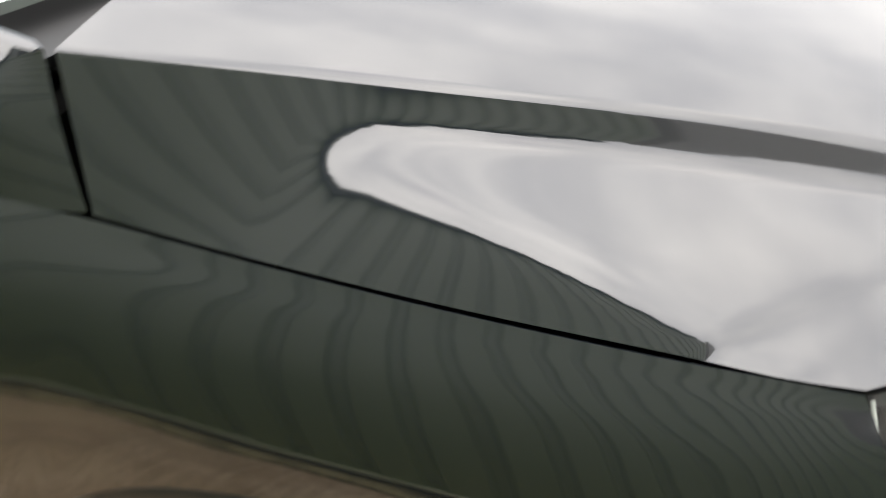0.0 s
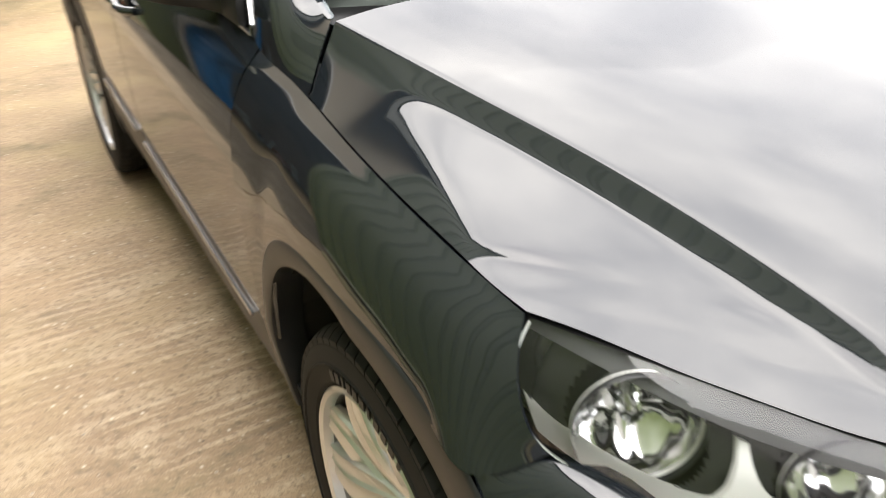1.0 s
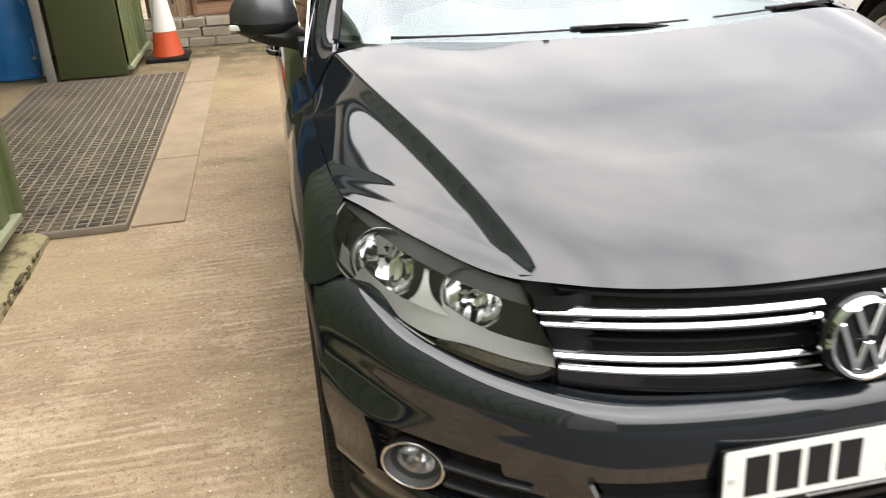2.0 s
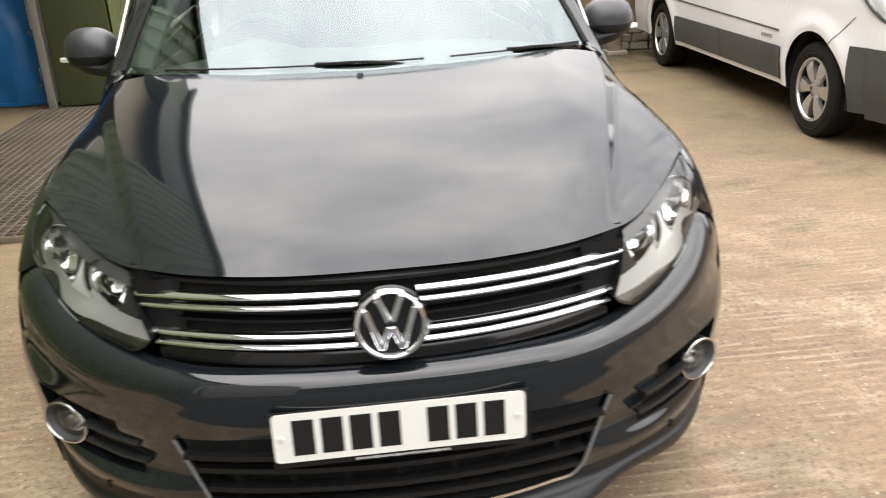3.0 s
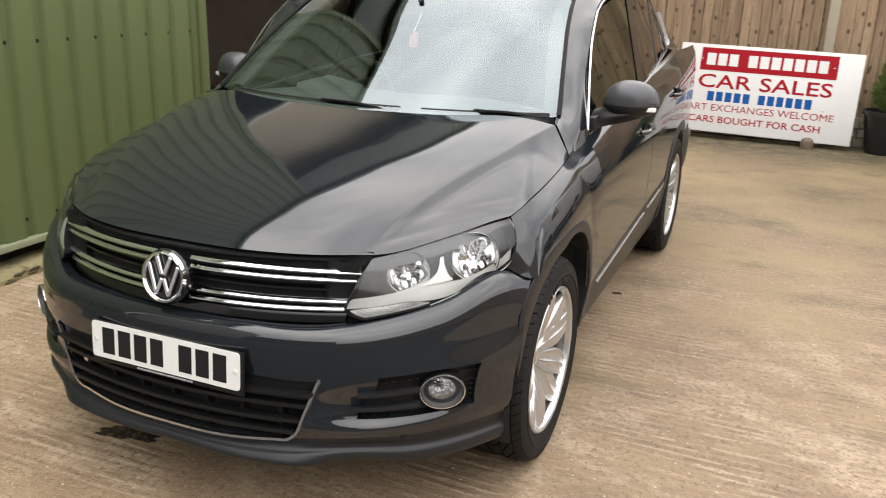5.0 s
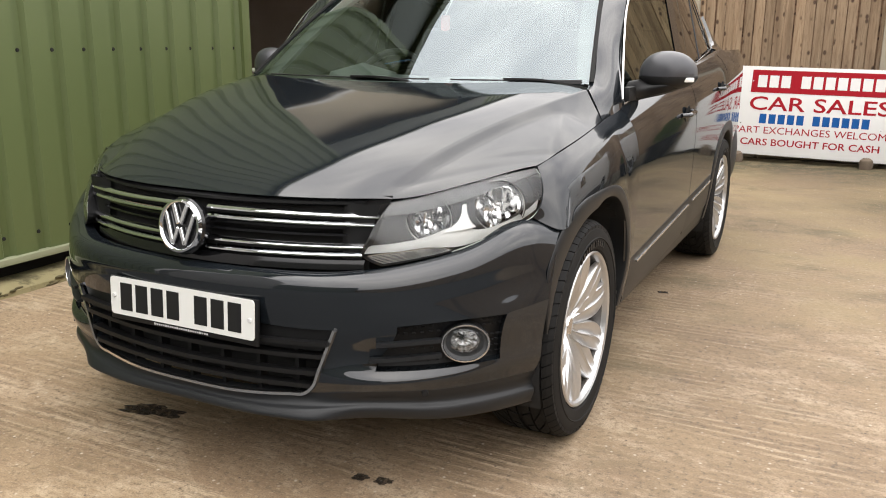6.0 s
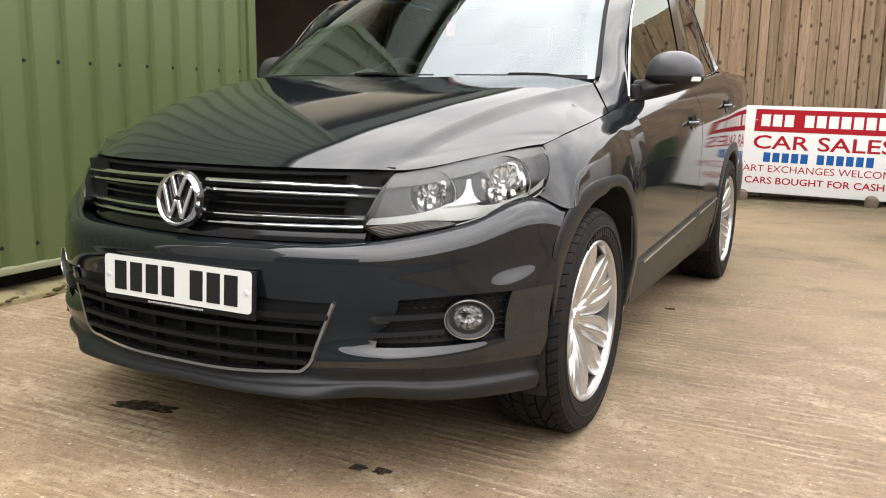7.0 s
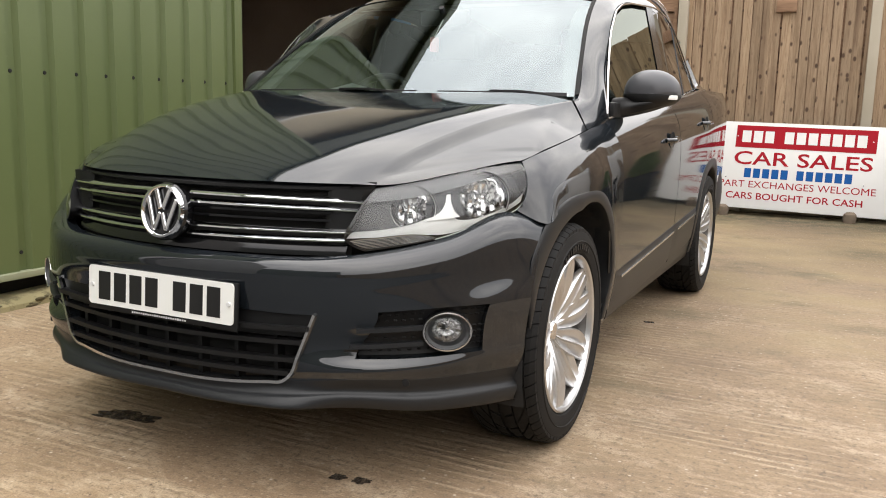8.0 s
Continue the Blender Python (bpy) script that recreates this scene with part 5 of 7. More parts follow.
def arch_trim(car, yc):
    """Cladding round a wheel opening, with its lip."""
    for s in (1, -1):
        rows = []
        arch_c = ARCH_F if yc < 2 else ARCH_R
        for a in np.linspace(-0.12, 2.90 if yc < 2 else math.pi + 0.12, 72):
            row = []
            sq = math.sin(2 * a) ** 2 if 0 < a < math.pi else 0.0
            wide = 0.038 * math.sin(min(max((a - 0.1) / 1.5, 0.0), 1.0) * math.pi) ** 0.7 if yc < 2 else 0.0
            ri = 0.390 + 0.016 * sq + wide
            ro = ri + (0.056 + 0.030 * sq - 0.9 * wide) * (min(1.0, (2.93 - a) / 0.4) if yc < 2 else 1.0)
            for u, x in ((1.0, -0.0015), (0.97, 0.001), (0.9, 0.003), (0.6, 0.004), (0.16, 0.004), (0.04, 0.001), (0.0, -0.010), (0.02, -0.06)):
                r = ri + (ro - ri) * u
                y, z = arch_c + r * math.cos(a), HUB_Z + r * math.sin(a)
                if yc < 2:
                    out_x = float(np.interp(y, [0.34, 0.40, 0.45, 0.52, 0.60, 0.70, 0.85, 1.1, 1.25, 1.4], [0.835, 0.868, 0.883, 0.891, 0.898, 0.9035, 0.907, 0.907, 0.903, 0.896]))
                    out_x -= 0.032 * min(1.0, max(0.0, (0.50 - z) / 0.22)) ** 1.3
                else:
                    out_x = side_x(y, z) + 0.001
                row.append((s * (out_x + x), y, z))
            rows.append(row)
        b = sheet(np.array(rows), s == 1)
        bmesh.ops.recalc_face_normals(b, faces=b.faces)
        part("wheel_arch_trim", b, SATIN, car, "satin dark grey wheel arch trim", 40)
        liner = bmesh.new()
        rows = [[(s * x, arch_c + liner_r(a) * math.cos(a), HUB_Z + liner_r(a) * math.sin(a)) for x in (0.872, 0.7, 0.52)] for a in np.linspace(-0.35, math.pi + 0.35, 30)]
        sheet(np.array(rows), bm=liner)
        back = [liner.verts.new((s * 0.52, arch_c + liner_r(a) * math.cos(a), HUB_Z + liner_r(a) * math.sin(a))) for a in np.linspace(-0.35, math.pi + 0.35, 30)]
        liner.faces.new(back)
        part("wheel_arch_liner", liner, DARK, car, smooth=0)


def rounded_plate(w, h, r, t):
    """A thin upright plate with rounded corners, facing -y."""
    bm = bmesh.new()
    pts = []
    for cx, cz, a0 in ((1, 1, 0), (-1, 1, 90), (-1, -1, 180), (1, -1, 270)):
        for k in range(6):
            a = math.radians(a0 + 18 * k)
            pts.append((cx * (w / 2 - r) + r * math.cos(a), cz * (h / 2 - r) + r * math.sin(a)))
    front = [bm.verts.new((x, -t / 2, z)) for x, z in pts]
    back = [bm.verts.new((x, t / 2, z)) for x, z in pts]
    bm.faces.new(front)
    bm.faces.new(back[::-1])
    for k in range(len(pts)):
        bm.faces.new((front[k], back[k], back[(k + 1) % len(pts)], front[(k + 1) % len(pts)]))
    bmesh.ops.recalc_face_normals(bm, faces=bm.faces)
    return bm


def make_bumper(car):
    top = [(0, 0.026, 0.655), (0.22, 0.036, 0.656), (0.45, 0.094, 0.660), (0.56, 0.166, 0.670), (0.70, 0.30, 0.703), (0.820, 0.492, 0.762), (0.886, 0.556, 0.727)]
    shelf = [(0, 0.004, 0.642), (0.22, 0.014, 0.642), (0.46, 0.068, 0.645), (0.572, 0.144, 0.655), (0.714, 0.280, 0.690), (0.836, 0.466, 0.747), (0.889, 0.540, 0.712)]
    edge_row = [(0, -0.001, 0.634), (0.22, 0.009, 0.634), (0.461, 0.063, 0.637), (0.576, 0.137, 0.646), (0.721, 0.271, 0.679), (0.842, 0.452, 0.733), (0.891, 0.528, 0.700)]
    face = [(0, -0.004, 0.58), (0.22, 0.005, 0.58), (0.462, 0.058, 0.58), (0.583, 0.128, 0.582), (0.732, 0.257, 0.59), (0.848, 0.408, 0.605), (0.893, 0.485, 0.61)]
    brow = [(0, 0.003, 0.52), (0.22, 0.012, 0.519), (0.463, 0.062, 0.517), (0.60, 0.138, 0.525), (0.735, 0.248, 0.533), (0.822, 0.338, 0.535), (0.892, 0.455, 0.53)]
    waist = [(0, 0.012, 0.41), (0.2, 0.018, 0.41), (0.418, 0.052, 0.41), (0.548, 0.112, 0.402), (0.718, 0.238, 0.402), (0.806, 0.333, 0.408), (0.880, 0.452, 0.41)]
    ledge = [(x + a, y - b, z - c) for (x, y, z), (a, b, c) in zip(waist, ((0, 0, 0.02), (0, 0, 0.02), (0, 0.003, 0.02), (0.006, 0.013, 0.022), (0.005, 0.007, 0.016), (0.001, 0.001, 0.012), (0, 0, 0.012)))]
    chin = [(0, 0.0, 0.318), (0.2, 0.008, 0.321), (0.38, 0.046, 0.335), (0.53, 0.092, 0.35), (0.695, 0.212, 0.345), (0.788, 0.325, 0.345), (0.862, 0.460, 0.34)]
    heel = [(0, -0.012, 0.268), (0.29, -0.002, 0.269), (0.41, 0.022, 0.272), (0.505, 0.098, 0.270), (0.69, 0.222, 0.256), (0.782, 0.340, 0.248), (0.845, 0.47, 0.240)]

    def between(a, b, t):
        return [tuple(u + (v - u) * t for u, v in zip(q, r)) for q, r in zip(a, b)]

    brink = between(ledge, chin, 0.94)
    def proud(row, d):
        out = []
        for x, y, z in row:
            w = math.hypot(x * 0.9, y - 0.9)
            out.append((x + d * x * 0.9 / w, y + d * (y - 0.9) / w, z))
        return out

    belly, fold, heel = proud(between(chin, heel, 0.48), -0.004), proud(between(chin, heel, 0.58), 0.006), proud(heel, 0.004)
    tuck, under = [(x, y + 0.005, z - 0.002) for x, y, z in heel], [(x * 0.97, y + 0.06, z - 0.004) for x, y, z in heel]
    p = 8
    g = grid([top, shelf, edge_row, face, brow, waist, ledge, brink, chin, belly, fold, heel, tuck, under], p)
    w = whole(g)
    c = 6 * p

    def keep(i, j):
        k = j - c if j >= c else c - 1 - j
        if 4 * p <= i < 8 * p and k < 2 * p:
            return False
        return not (4 * p <= i < 5 * p and 3 * p <= k < 5 * p)

    bm = sheet(w, True, keep, mat=lambda i, j: 1 if i >= 8 * p else 0)
    turn_in(bm, 0.035, (0, 1.3, 0.47))
    bumper = part("front_bumper", bm, [PAINT, SATIN], car, "dark grey painted front bumper with satin lower lip", 45)
    # lower opening: dark recess, slats, bright surround
    rec = np.array(w[4 * p:8 * p + 1, c - 2 * p:c + 2 * p + 1])
    rec = rec + np.array([0, 0.075, 0])
    part("lower_grille_recess", sheet(rec, True), DARK, bumper, smooth=0)
    for z, depth in ((0.475, 0.004), (0.437, 0.014), (0.39, 0.014), (0.355, 0.014)):
        xe = 0.463 - (0.517 - z) * 0.46
        path = [(x, 0.0 + 0.058 * (abs(x) / 0.46) ** 2 + depth, z + (0.006 if z > 0.37 else 0.004) * (abs(x) / 0.46) ** 2) for x in np.linspace(-xe, xe, 31)]
        part("grille_slat", sweep(path, [(-0.012, -0.006), (0.018, -0.006), (0.018, 0.006), (-0.012, 0.004)]), BLACK, bumper, "black plastic grille slat", 30)
    part("grille_panel", sheet(np.array([[(x, 0.008 + 0.058 * (abs(x) / 0.46) ** 2 + (0.03 if z < 0.45 else 0), z) for x in np.linspace(-0.45 + (0.517 - z) * 0.46, 0.45 - (0.517 - z) * 0.46, 31)] for z in (0.522, 0.50, 0.48, 0.455, 0.445)]), True), BLACK, bumper, smooth=20)
    for k in range(-3, 4):
        part("grille_rib", box(0.012, 0.03, 0.14, (k * 0.115, 0.035 + 0.03 * (k / 3) ** 2, 0.385)), BLACK, bumper, smooth=0)
    half = [(0.463, 0.060, 0.518), (0.441, 0.055, 0.462), (0.417, 0.049, 0.400), (0.400, 0.046, 0.358), (0.378, 0.042, 0.338), (0.33, 0.033, 0.331), (0.2, 0.008, 0.322), (0.0, 0.0, 0.319)]
    line = curve(half, 56)
    loop = [Vector(q) + Vector((0, -0.005, 0)) for q in np.concatenate([line, mirrored(line)[-2::-1]])]
    part("chrome_surround", sweep(loop, [(-0.0048, -0.006), (0.0048, -0.006), (0.004, 0.004), (-0.004, 0.004)], up=(0, -1, 0)), SATINCHROME, bumper, "thin satin chrome U-shaped trim", 35)
    # fog lamps in their pockets
    for s in (1, -1):
        cols = slice(c + 3 * p, c + 5 * p + 1) if s == 1 else slice(c - 5 * p, c - 3 * p + 1)
        rec = np.array(w[4 * p:5 * p + 1, cols]) + np.array([-0.012 * s, 0.032, 0])
        mesh_back = part("fog_lamp_pocket", sheet(rec, True), BLACK, bumper, "black honeycomb mesh round the fog lamp", smooth=20)
        cen, nrm = Vector((s * 0.741, 0.250, 0.470)), Vector((s * 0.50, -0.86, 0.03)).normalized()
        hexes = bmesh.new()
        for iz in range(7):
            for ix in range(17):
                fx = 3 * p + (ix + 0.5 * (iz % 2)) * 2 * p / 17
                q = rec[min(p, int(iz * p / 7 + 0.6)), min(2 * p, int(fx - 3 * p)) if s == 1 else 2 * p - min(2 * p, int(fx - 3 * p))]
                q = Vector(q) + nrm * 0.003
                if (q - cen).length < 0.075:
                    continue
                box(0.011, 0.004, 0.006, q, 0.0015, bm=hexes, turn=nrm.to_track_quat("-Y", "Z").to_matrix(), seg=1)
        part("honeycomb", hexes, DARK, mesh_back, smooth=0, kind="stuff")
        q = nrm.to_track_quat("Z", "Y").to_matrix().to_4x4()
        place = Matrix.Translation(cen) @ q
        fog = new("fog_lamp")
        fog.parent = bumper
        tagged(fog, "oval clear fog lamp with chrome ring")
        squash = Matrix.Diagonal((1.13, 0.91, 1.0, 1.0))
        part("chrome_ring", moved(lathe([(0.051, 0.006), (0.053, 0.011), (0.0565, 0.0105), (0.058, 0.006), (0.057, 0.001)], 48, axis="Z"), place @ squash), SATINCHROME, fog, "satin chrome ring")
        part("collar", moved(lathe([(0.057, 0.001), (0.057, -0.03)], 48, axis="Z"), place @ squash), BLACK, fog)
        part("shroud", moved(lathe([(0.0515, 0.009), (0.049, 0.0), (0.046, -0.006), (0.034, -0.010)], 48, axis="Z"), place @ squash), VANGREY, fog, "dark grey shroud")
        bowl = lathe([(0.034, -0.010), (0.031, -0.022), (0.022, -0.036), (0.010, -0.043), (0.0, -0.044)], 22, axis="Z")
        for v in bowl.verts:
            k = int(round(math.atan2(v.co.y, v.co.x) / (2 * math.pi) * 22))
            v.co.z += 0.004 * (k % 2) * (1 if v.co.z < -0.015 else 0)
        part("reflector", moved(bowl, place @ squash), SATINCHROME, fog, "faceted bright reflector", smooth=9)
        part("bulb_cap", moved(lathe([(0.0, -0.014), (0.005, -0.015), (0.006, -0.035)], 12, axis="Z"), place), SATINCHROME, fog)
        part("lens", moved(lathe([(0.0, 0.006), (0.02, 0.004), (0.04, -0.004), (0.047, -0.008)], 40, axis="Z"), place @ squash), LENS, fog, "clear glass lens").visible_shadow = False
        for z, x0 in ((0.487, 0.552), (0.446, 0.537)):
            pts = [Vector((s * x, float(np.interp(x, (0.54, 0.60, 0.66, 0.73), (0.110, 0.146, 0.192, 0.245))) - 0.006, z - (0.741 - x) * 0.04)) for x in np.linspace(x0, 0.69, 8)]
            part("fog_fin", sweep(pts, [(-0.006, -0.003), (-0.003, -0.005), (0.016, -0.006), (0.016, 0.005), (-0.003, 0.004), (-0.006, 0.002)]), SATIN, bumper, "black plastic fin beside the fog lamp", 40)
        part("parking_sensor", moved(lathe([(0.0, 0.003), (0.009, 0.002), (0.010, -0.004)], 16, axis="Z"), Matrix.Translation((s * 0.66, 0.1775, 0.337)) @ q), BLACK, bumper)
    # number plate
    plate = new("number_plate")
    plate.parent = bumper
    tagged(plate, "white number plate with black bars")
    tilt = pose(0.004, -0.0115, 0.533, -3.5)
    plate.matrix_basis = tilt
    part("backing", box(0.530, 0.008, 0.126, (0.003, 0.006, -0.007), 0.003), BLACK, plate, "black plate holder")
    part("plate", rounded_plate(0.516, 0.109, 0.011, 0.003), PLATEWHITE, plate, "white reflective plate")
    bars((4, 3), -0.226, 0.222, 0.0, 0.079, -0.0015, INK, plate, "black_bar", 0.24, 0.001)
    for k in range(24):
        part("pale_bar", box(0.0052, 0.001, 0.0045 if k % 5 else 0.006, (-0.093 + k * 0.0082, 0.0005, -0.0625)), LIGHTINK, plate, smooth=0)
    for x in (-0.243, 0.243):
        part("plate_screw", lathe([(0.0, -0.005), (0.006, -0.004), (0.007, 0.0)], 12, axis="Y", at=(x, -0.0015, 0.0)), SIGNWHITE, plate)


def make_grille(car):
    g = new("grille")
    g.parent = car
    tagged(g, "black radiator grille with paired chrome bars")

    def gx(x, z):
        return 0.05 + 0.115 * (abs(x) / 0.5) ** 2.2 + (z - 0.66) * 0.14

    rows = [[(x * (0.478 + (z - 0.655) * 0.30) / 0.5, gx(x, z) + 0.045, z) for x in np.linspace(-0.5, 0.5, 41)] for z in (0.64, 0.70, 0.76, 0.80, 0.845)]
    part("recess", sheet(np.array(rows), True), DARK, g, smooth=20)
    rows = [[(x * (0.474 + (z - 0.82) * 0.4) / 0.5, gx(x, z) + dy, z - 0.002) for x in np.linspace(-0.5, 0.5, 41)] for z, dy in ((0.837, 0.02), (0.833, 0.0), (0.826, 0.0), (0.818, 0.02), (0.815, 0.05))]
    part("upper_frame", sheet(np.array(rows), True), BLACK, g, smooth=30)
    rows = [[(x * 0.485 / 0.5, gx(x, z) + dy, z) for x in np.linspace(-0.5, 0.5, 41)] for z, dy in ((0.684, 0.05), (0.680, 0.005), (0.668, 0.0), (0.655, 0.0), (0.648, 0.02))]
    part("lower_frame", sheet(np.array(rows), True), GLOSSBLACK, g, smooth=30)
    for z, x1, dz in ((0.806, 0.520, -0.008), (0.783, 0.510, -0.006), (0.722, 0.494, -0.002), (0.699, 0.485, 0.0)):
        for s in (1, -1):
            path = [(s * x, gx(x, z) - 0.004, z + dz * (x / 0.5) ** 2) for x in np.linspace(0.058, x1, 24)]
            part("chrome_bar", sweep(path, [(s * a, b) for a, b in ((0.008, -0.0055), (0.0075, -0.002), (0.001, 0.003), (-0.008, 0.0055), (-0.008, -0.0055))]), CHROME, g, "slim chrome grille bar", 35)
    for z in (0.764, 0.745):
        for s in (1, -1):
            path = [(s * x, gx(x, z) + 0.022, z) for x in np.linspace(0.05, 0.44, 16)]
            part("slat", sweep(path, [(-0.012, -0.003), (0.012, -0.003), (0.012, 0.003), (-0.012, 0.003)]), GLOSSBLACK, g, smooth=20)
    for s in (1, -1):
        rows = [[(s * 0.425, gx(0.425, z) + 0.02, z), (s * (0.445 + (z - 0.68) * 0.22), gx(0.45, z) + 0.002, z), (s * (0.478 + (z - 0.68) * 0.33), gx(0.485, z) + 0.006, z), (s * (0.484 + (z - 0.68) * 0.33), gx(0.49, z) + 0.03, z)] for z in (0.683, 0.73, 0.78, 0.828)]
        b = sheet(np.array(rows), s == 1)
        bmesh.ops.recalc_face_normals(b, faces=b.faces)
        part("end_piece", b, BLACK, g, "gloss black grille end", 40)
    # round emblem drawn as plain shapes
    e = new("emblem")
    e.parent = g
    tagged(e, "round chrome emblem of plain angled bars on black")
    e.matrix_basis = pose(0, 0.018, 0.752, -9)
    part("housing", lathe([(0.0, 0.05), (0.064, 0.05), (0.074, 0.03), (0.078, 0.012), (0.074, 0.004), (0.0, 0.004)], 48, axis="Y"), GLOSSBLACK, e)
    part("ring", lathe([(0.0605, 0.004), (0.062, -0.006), (0.066, -0.009), (0.071, -0.007), (0.0735, 0.004)], 56, axis="Y"), CHROME, e, "chrome ring", 50)

    def stroke(a, b, wd=0.0105):
        a, b = Vector((a[0], 0, a[1])), Vector((b[0], 0, b[1]))
        d = b - a
        ang = math.degrees(math.atan2(d.z, d.x))
        bm = box(d.length, 0.009, wd, (0, 0, 0), 0.002, seg=1)
        moved(bm, Matrix.Translation((a + b) / 2 + Vector((0, -0.002, 0))) @ pose(0, 0, 0, 0, -ang, 0))
        part("bar", bm, CHROME, e, smooth=30)

    for s in (1, -1):
        stroke((s * 0.024, 0.057), (s * 0.004, 0.006), 0.013)
        stroke((s * 0.050, 0.034), (s * 0.021, -0.050), 0.012)
        stroke((s * 0.021, -0.050), (s * 0.003, -0.004), 0.012)


def make_headlamp(car):
    for s in (1, -1):
        lamp = new("headlamp")
        lamp.parent = car
        tagged(lamp, "clear twin headlamp with silver Y-shaped bezel")
        flip = np.array([s, 1, 1])
        top = [(0.536, 0.224, 0.829), (0.60, 0.286, 0.842), (0.67, 0.372, 0.862), (0.74, 0.468, 0.881), (0.800, 0.572, 0.892)]
        up = [(0.525, 0.182, 0.795), (0.60, 0.248, 0.805), (0.685, 0.338, 0.825), (0.768, 0.45, 0.852), (0.826, 0.562, 0.862)]
        mid = [(0.510, 0.150, 0.748), (0.60, 0.222, 0.755), (0.695, 0.318, 0.778), (0.785, 0.438, 0.812), (0.841, 0.546, 0.830)]
        low = [(0.497, 0.134, 0.708), (0.585, 0.195, 0.708), (0.688, 0.294, 0.733), (0.785, 0.422, 0.772), (0.838, 0.52, 0.792)]
        bottom = [(0.543, 0.160, 0.673), (0.60, 0.205, 0.682), (0.69, 0.292, 0.703), (0.775, 0.412, 0.742), (0.820, 0.494, 0.764)]
        g = grid([top, up, mid, low, bottom], 16) * flip
        part("lens", sheet(g, s == 1), LENS, lamp, "clear polycarbonate lens", 60).visible_shadow = False
        fine = grid([top, up, mid, low, bottom], 24) * flip
        inner = fine * np.array([0.977, 1, 1]) + np.array([0, 0.052, 0])
        bowls = ((0.742, 0.456, 0.799, 0.070, "main_reflector"), (0.604, 0.307, 0.774, 0.060, "inner_reflector"))
        nrm = Vector((s * 0.50, -0.862, 0.08)).normalized()

        def on_lamp(v, u, depth):
            """A place behind the lens: v down, u outwards, depth inwards."""
            n = len(fine) - 1
            v, u = min(0.9999, max(0, v)) * n, min(0.9999, max(0, u)) * n
            i, k = int(v), int(u)
            a = fine[i, k] + (fine[i, k + 1] - fine[i, k]) * (u - k)
            b = fine[i + 1, k] + (fine[i + 1, k + 1] - fine[i + 1, k]) * (u - k)
            return (a + (b - a) * (v - i)) * np.array([1 - 0.44 * depth, 1, 1]) + np.array([0, depth, 0])

        def patch(name, upper, lower, depth, mat, label, n=24, depth2=None, fall=0.0):
            """A strip between two lines of (v, u) on the lamp."""
            a, b = curve([(*q, 0) for q in upper], n), curve([(*q, 0) for q in lower], n)
            rows = [[on_lamp(*(a[k] + (b[k] - a[k]) * w)[:2], depth + ((depth2 or depth) - depth) * w + fall * (1 - k / n)) for k in range(n + 1)] for w in np.linspace(0, 1, 4)]
            bm = turn_in(sheet(np.array(rows), s == 1), 0.008, (s * 0.55, 1.1, 0.78))
            return part(name, bm, mat, lamp, label, 40)

        def solid(i, j):
            q = Vector(inner[i, j])
            for cx, cy, cz, r, nm in bowls:
                d = q - Vector((s * cx, cy, cz))
                if (d - nrm * d.dot(nrm)).length < r + 0.001:
                    return False
            return True

        loop = lambda q: np.concatenate([q[0], q[1:, -1], q[-1, -2::-1], q[-2::-1, 0]])
        wall = sheet(np.array([loop(fine) + np.array([0, 0.003, 0]), loop(inner)]))
        bmesh.ops.recalc_face_normals(wall, faces=wall.faces)
        part("housing", wall, BLACK, lamp, smooth=40)
        panel_grey = Mat("lamp_grey", (0.013, 0.0135, 0.014), 0.35).m
        part("back_panel", sheet(inner, s == 1, keep=solid), panel_grey, lamp, "satin grey inner panel", 60)
        panel_lid = Mat("lamp_lid", (0.09, 0.09, 0.093), 0.3).m
        bright = Mat("lamp_silver", (0.86, 0.86, 0.83), 0.34, 0.0).m
        for cx, cy, cz, r, nm in bowls:
            place = Matrix.Translation((s * cx, cy, cz)) @ nrm.to_track_quat("Z", "Y").to_matrix().to_4x4()
            prof = [(r * math.sin(k * math.pi / 2 / 14), -0.054 * math.cos(k * math.pi / 2 / 14)) for k in range(15)][::-1]
            bowl = lathe(prof, 96, axis="Z")
            for v in bowl.verts:
                inside = min(1.0, -v.co.z / 0.02)
                v.co.z += inside * 0.0022 * (abs((v.co.x / 0.0125) % 2 - 1) - 0.5) + inside * 0.003 * math.sin(v.co.y * 60)
            ref = part(nm, moved(bowl, place), REFLECTOR, lamp, "fluted chrome reflector", 12)
            part("bezel_ring", moved(lathe([(r - 0.001, -0.003), (r - 0.0005, 0.002), (r + 0.0008, 0.002), (r + 0.0015, -0.002)], 56, axis="Z"), place), bright, ref)
            part("surround", moved(lathe([(r + 0.001, 0.0), (r + 0.0015, 0.012)], 56, axis="Z"), place), panel_grey, ref)
            part("bulb", moved(lathe([(0.0, -0.026), (0.006, -0.029), (0.007, -0.05), (0.009, -0.07)], 16, axis="Z"), place), SATINCHROME, ref)
            shade = sheet(np.array([[(0.014 * math.cos(a), 0.014 * math.sin(a), z) for z in (-0.06, -0.026)] for a in np.linspace(math.pi * 1.1, math.pi * 1.9, 8)]))
            part("bulb_shade", moved(shade, place), CHROME, ref, smooth=60)
        patch("lid", [(0.02, 0.0), (0.02, 0.3), (0.02, 0.6), (0.02, 0.985)], [(0.27, 0.0), (0.27, 0.3), (0.25, 0.6), (0.14, 0.985)], 0.014, panel_lid, "grey lid under the bonnet edge", depth2=0.030)
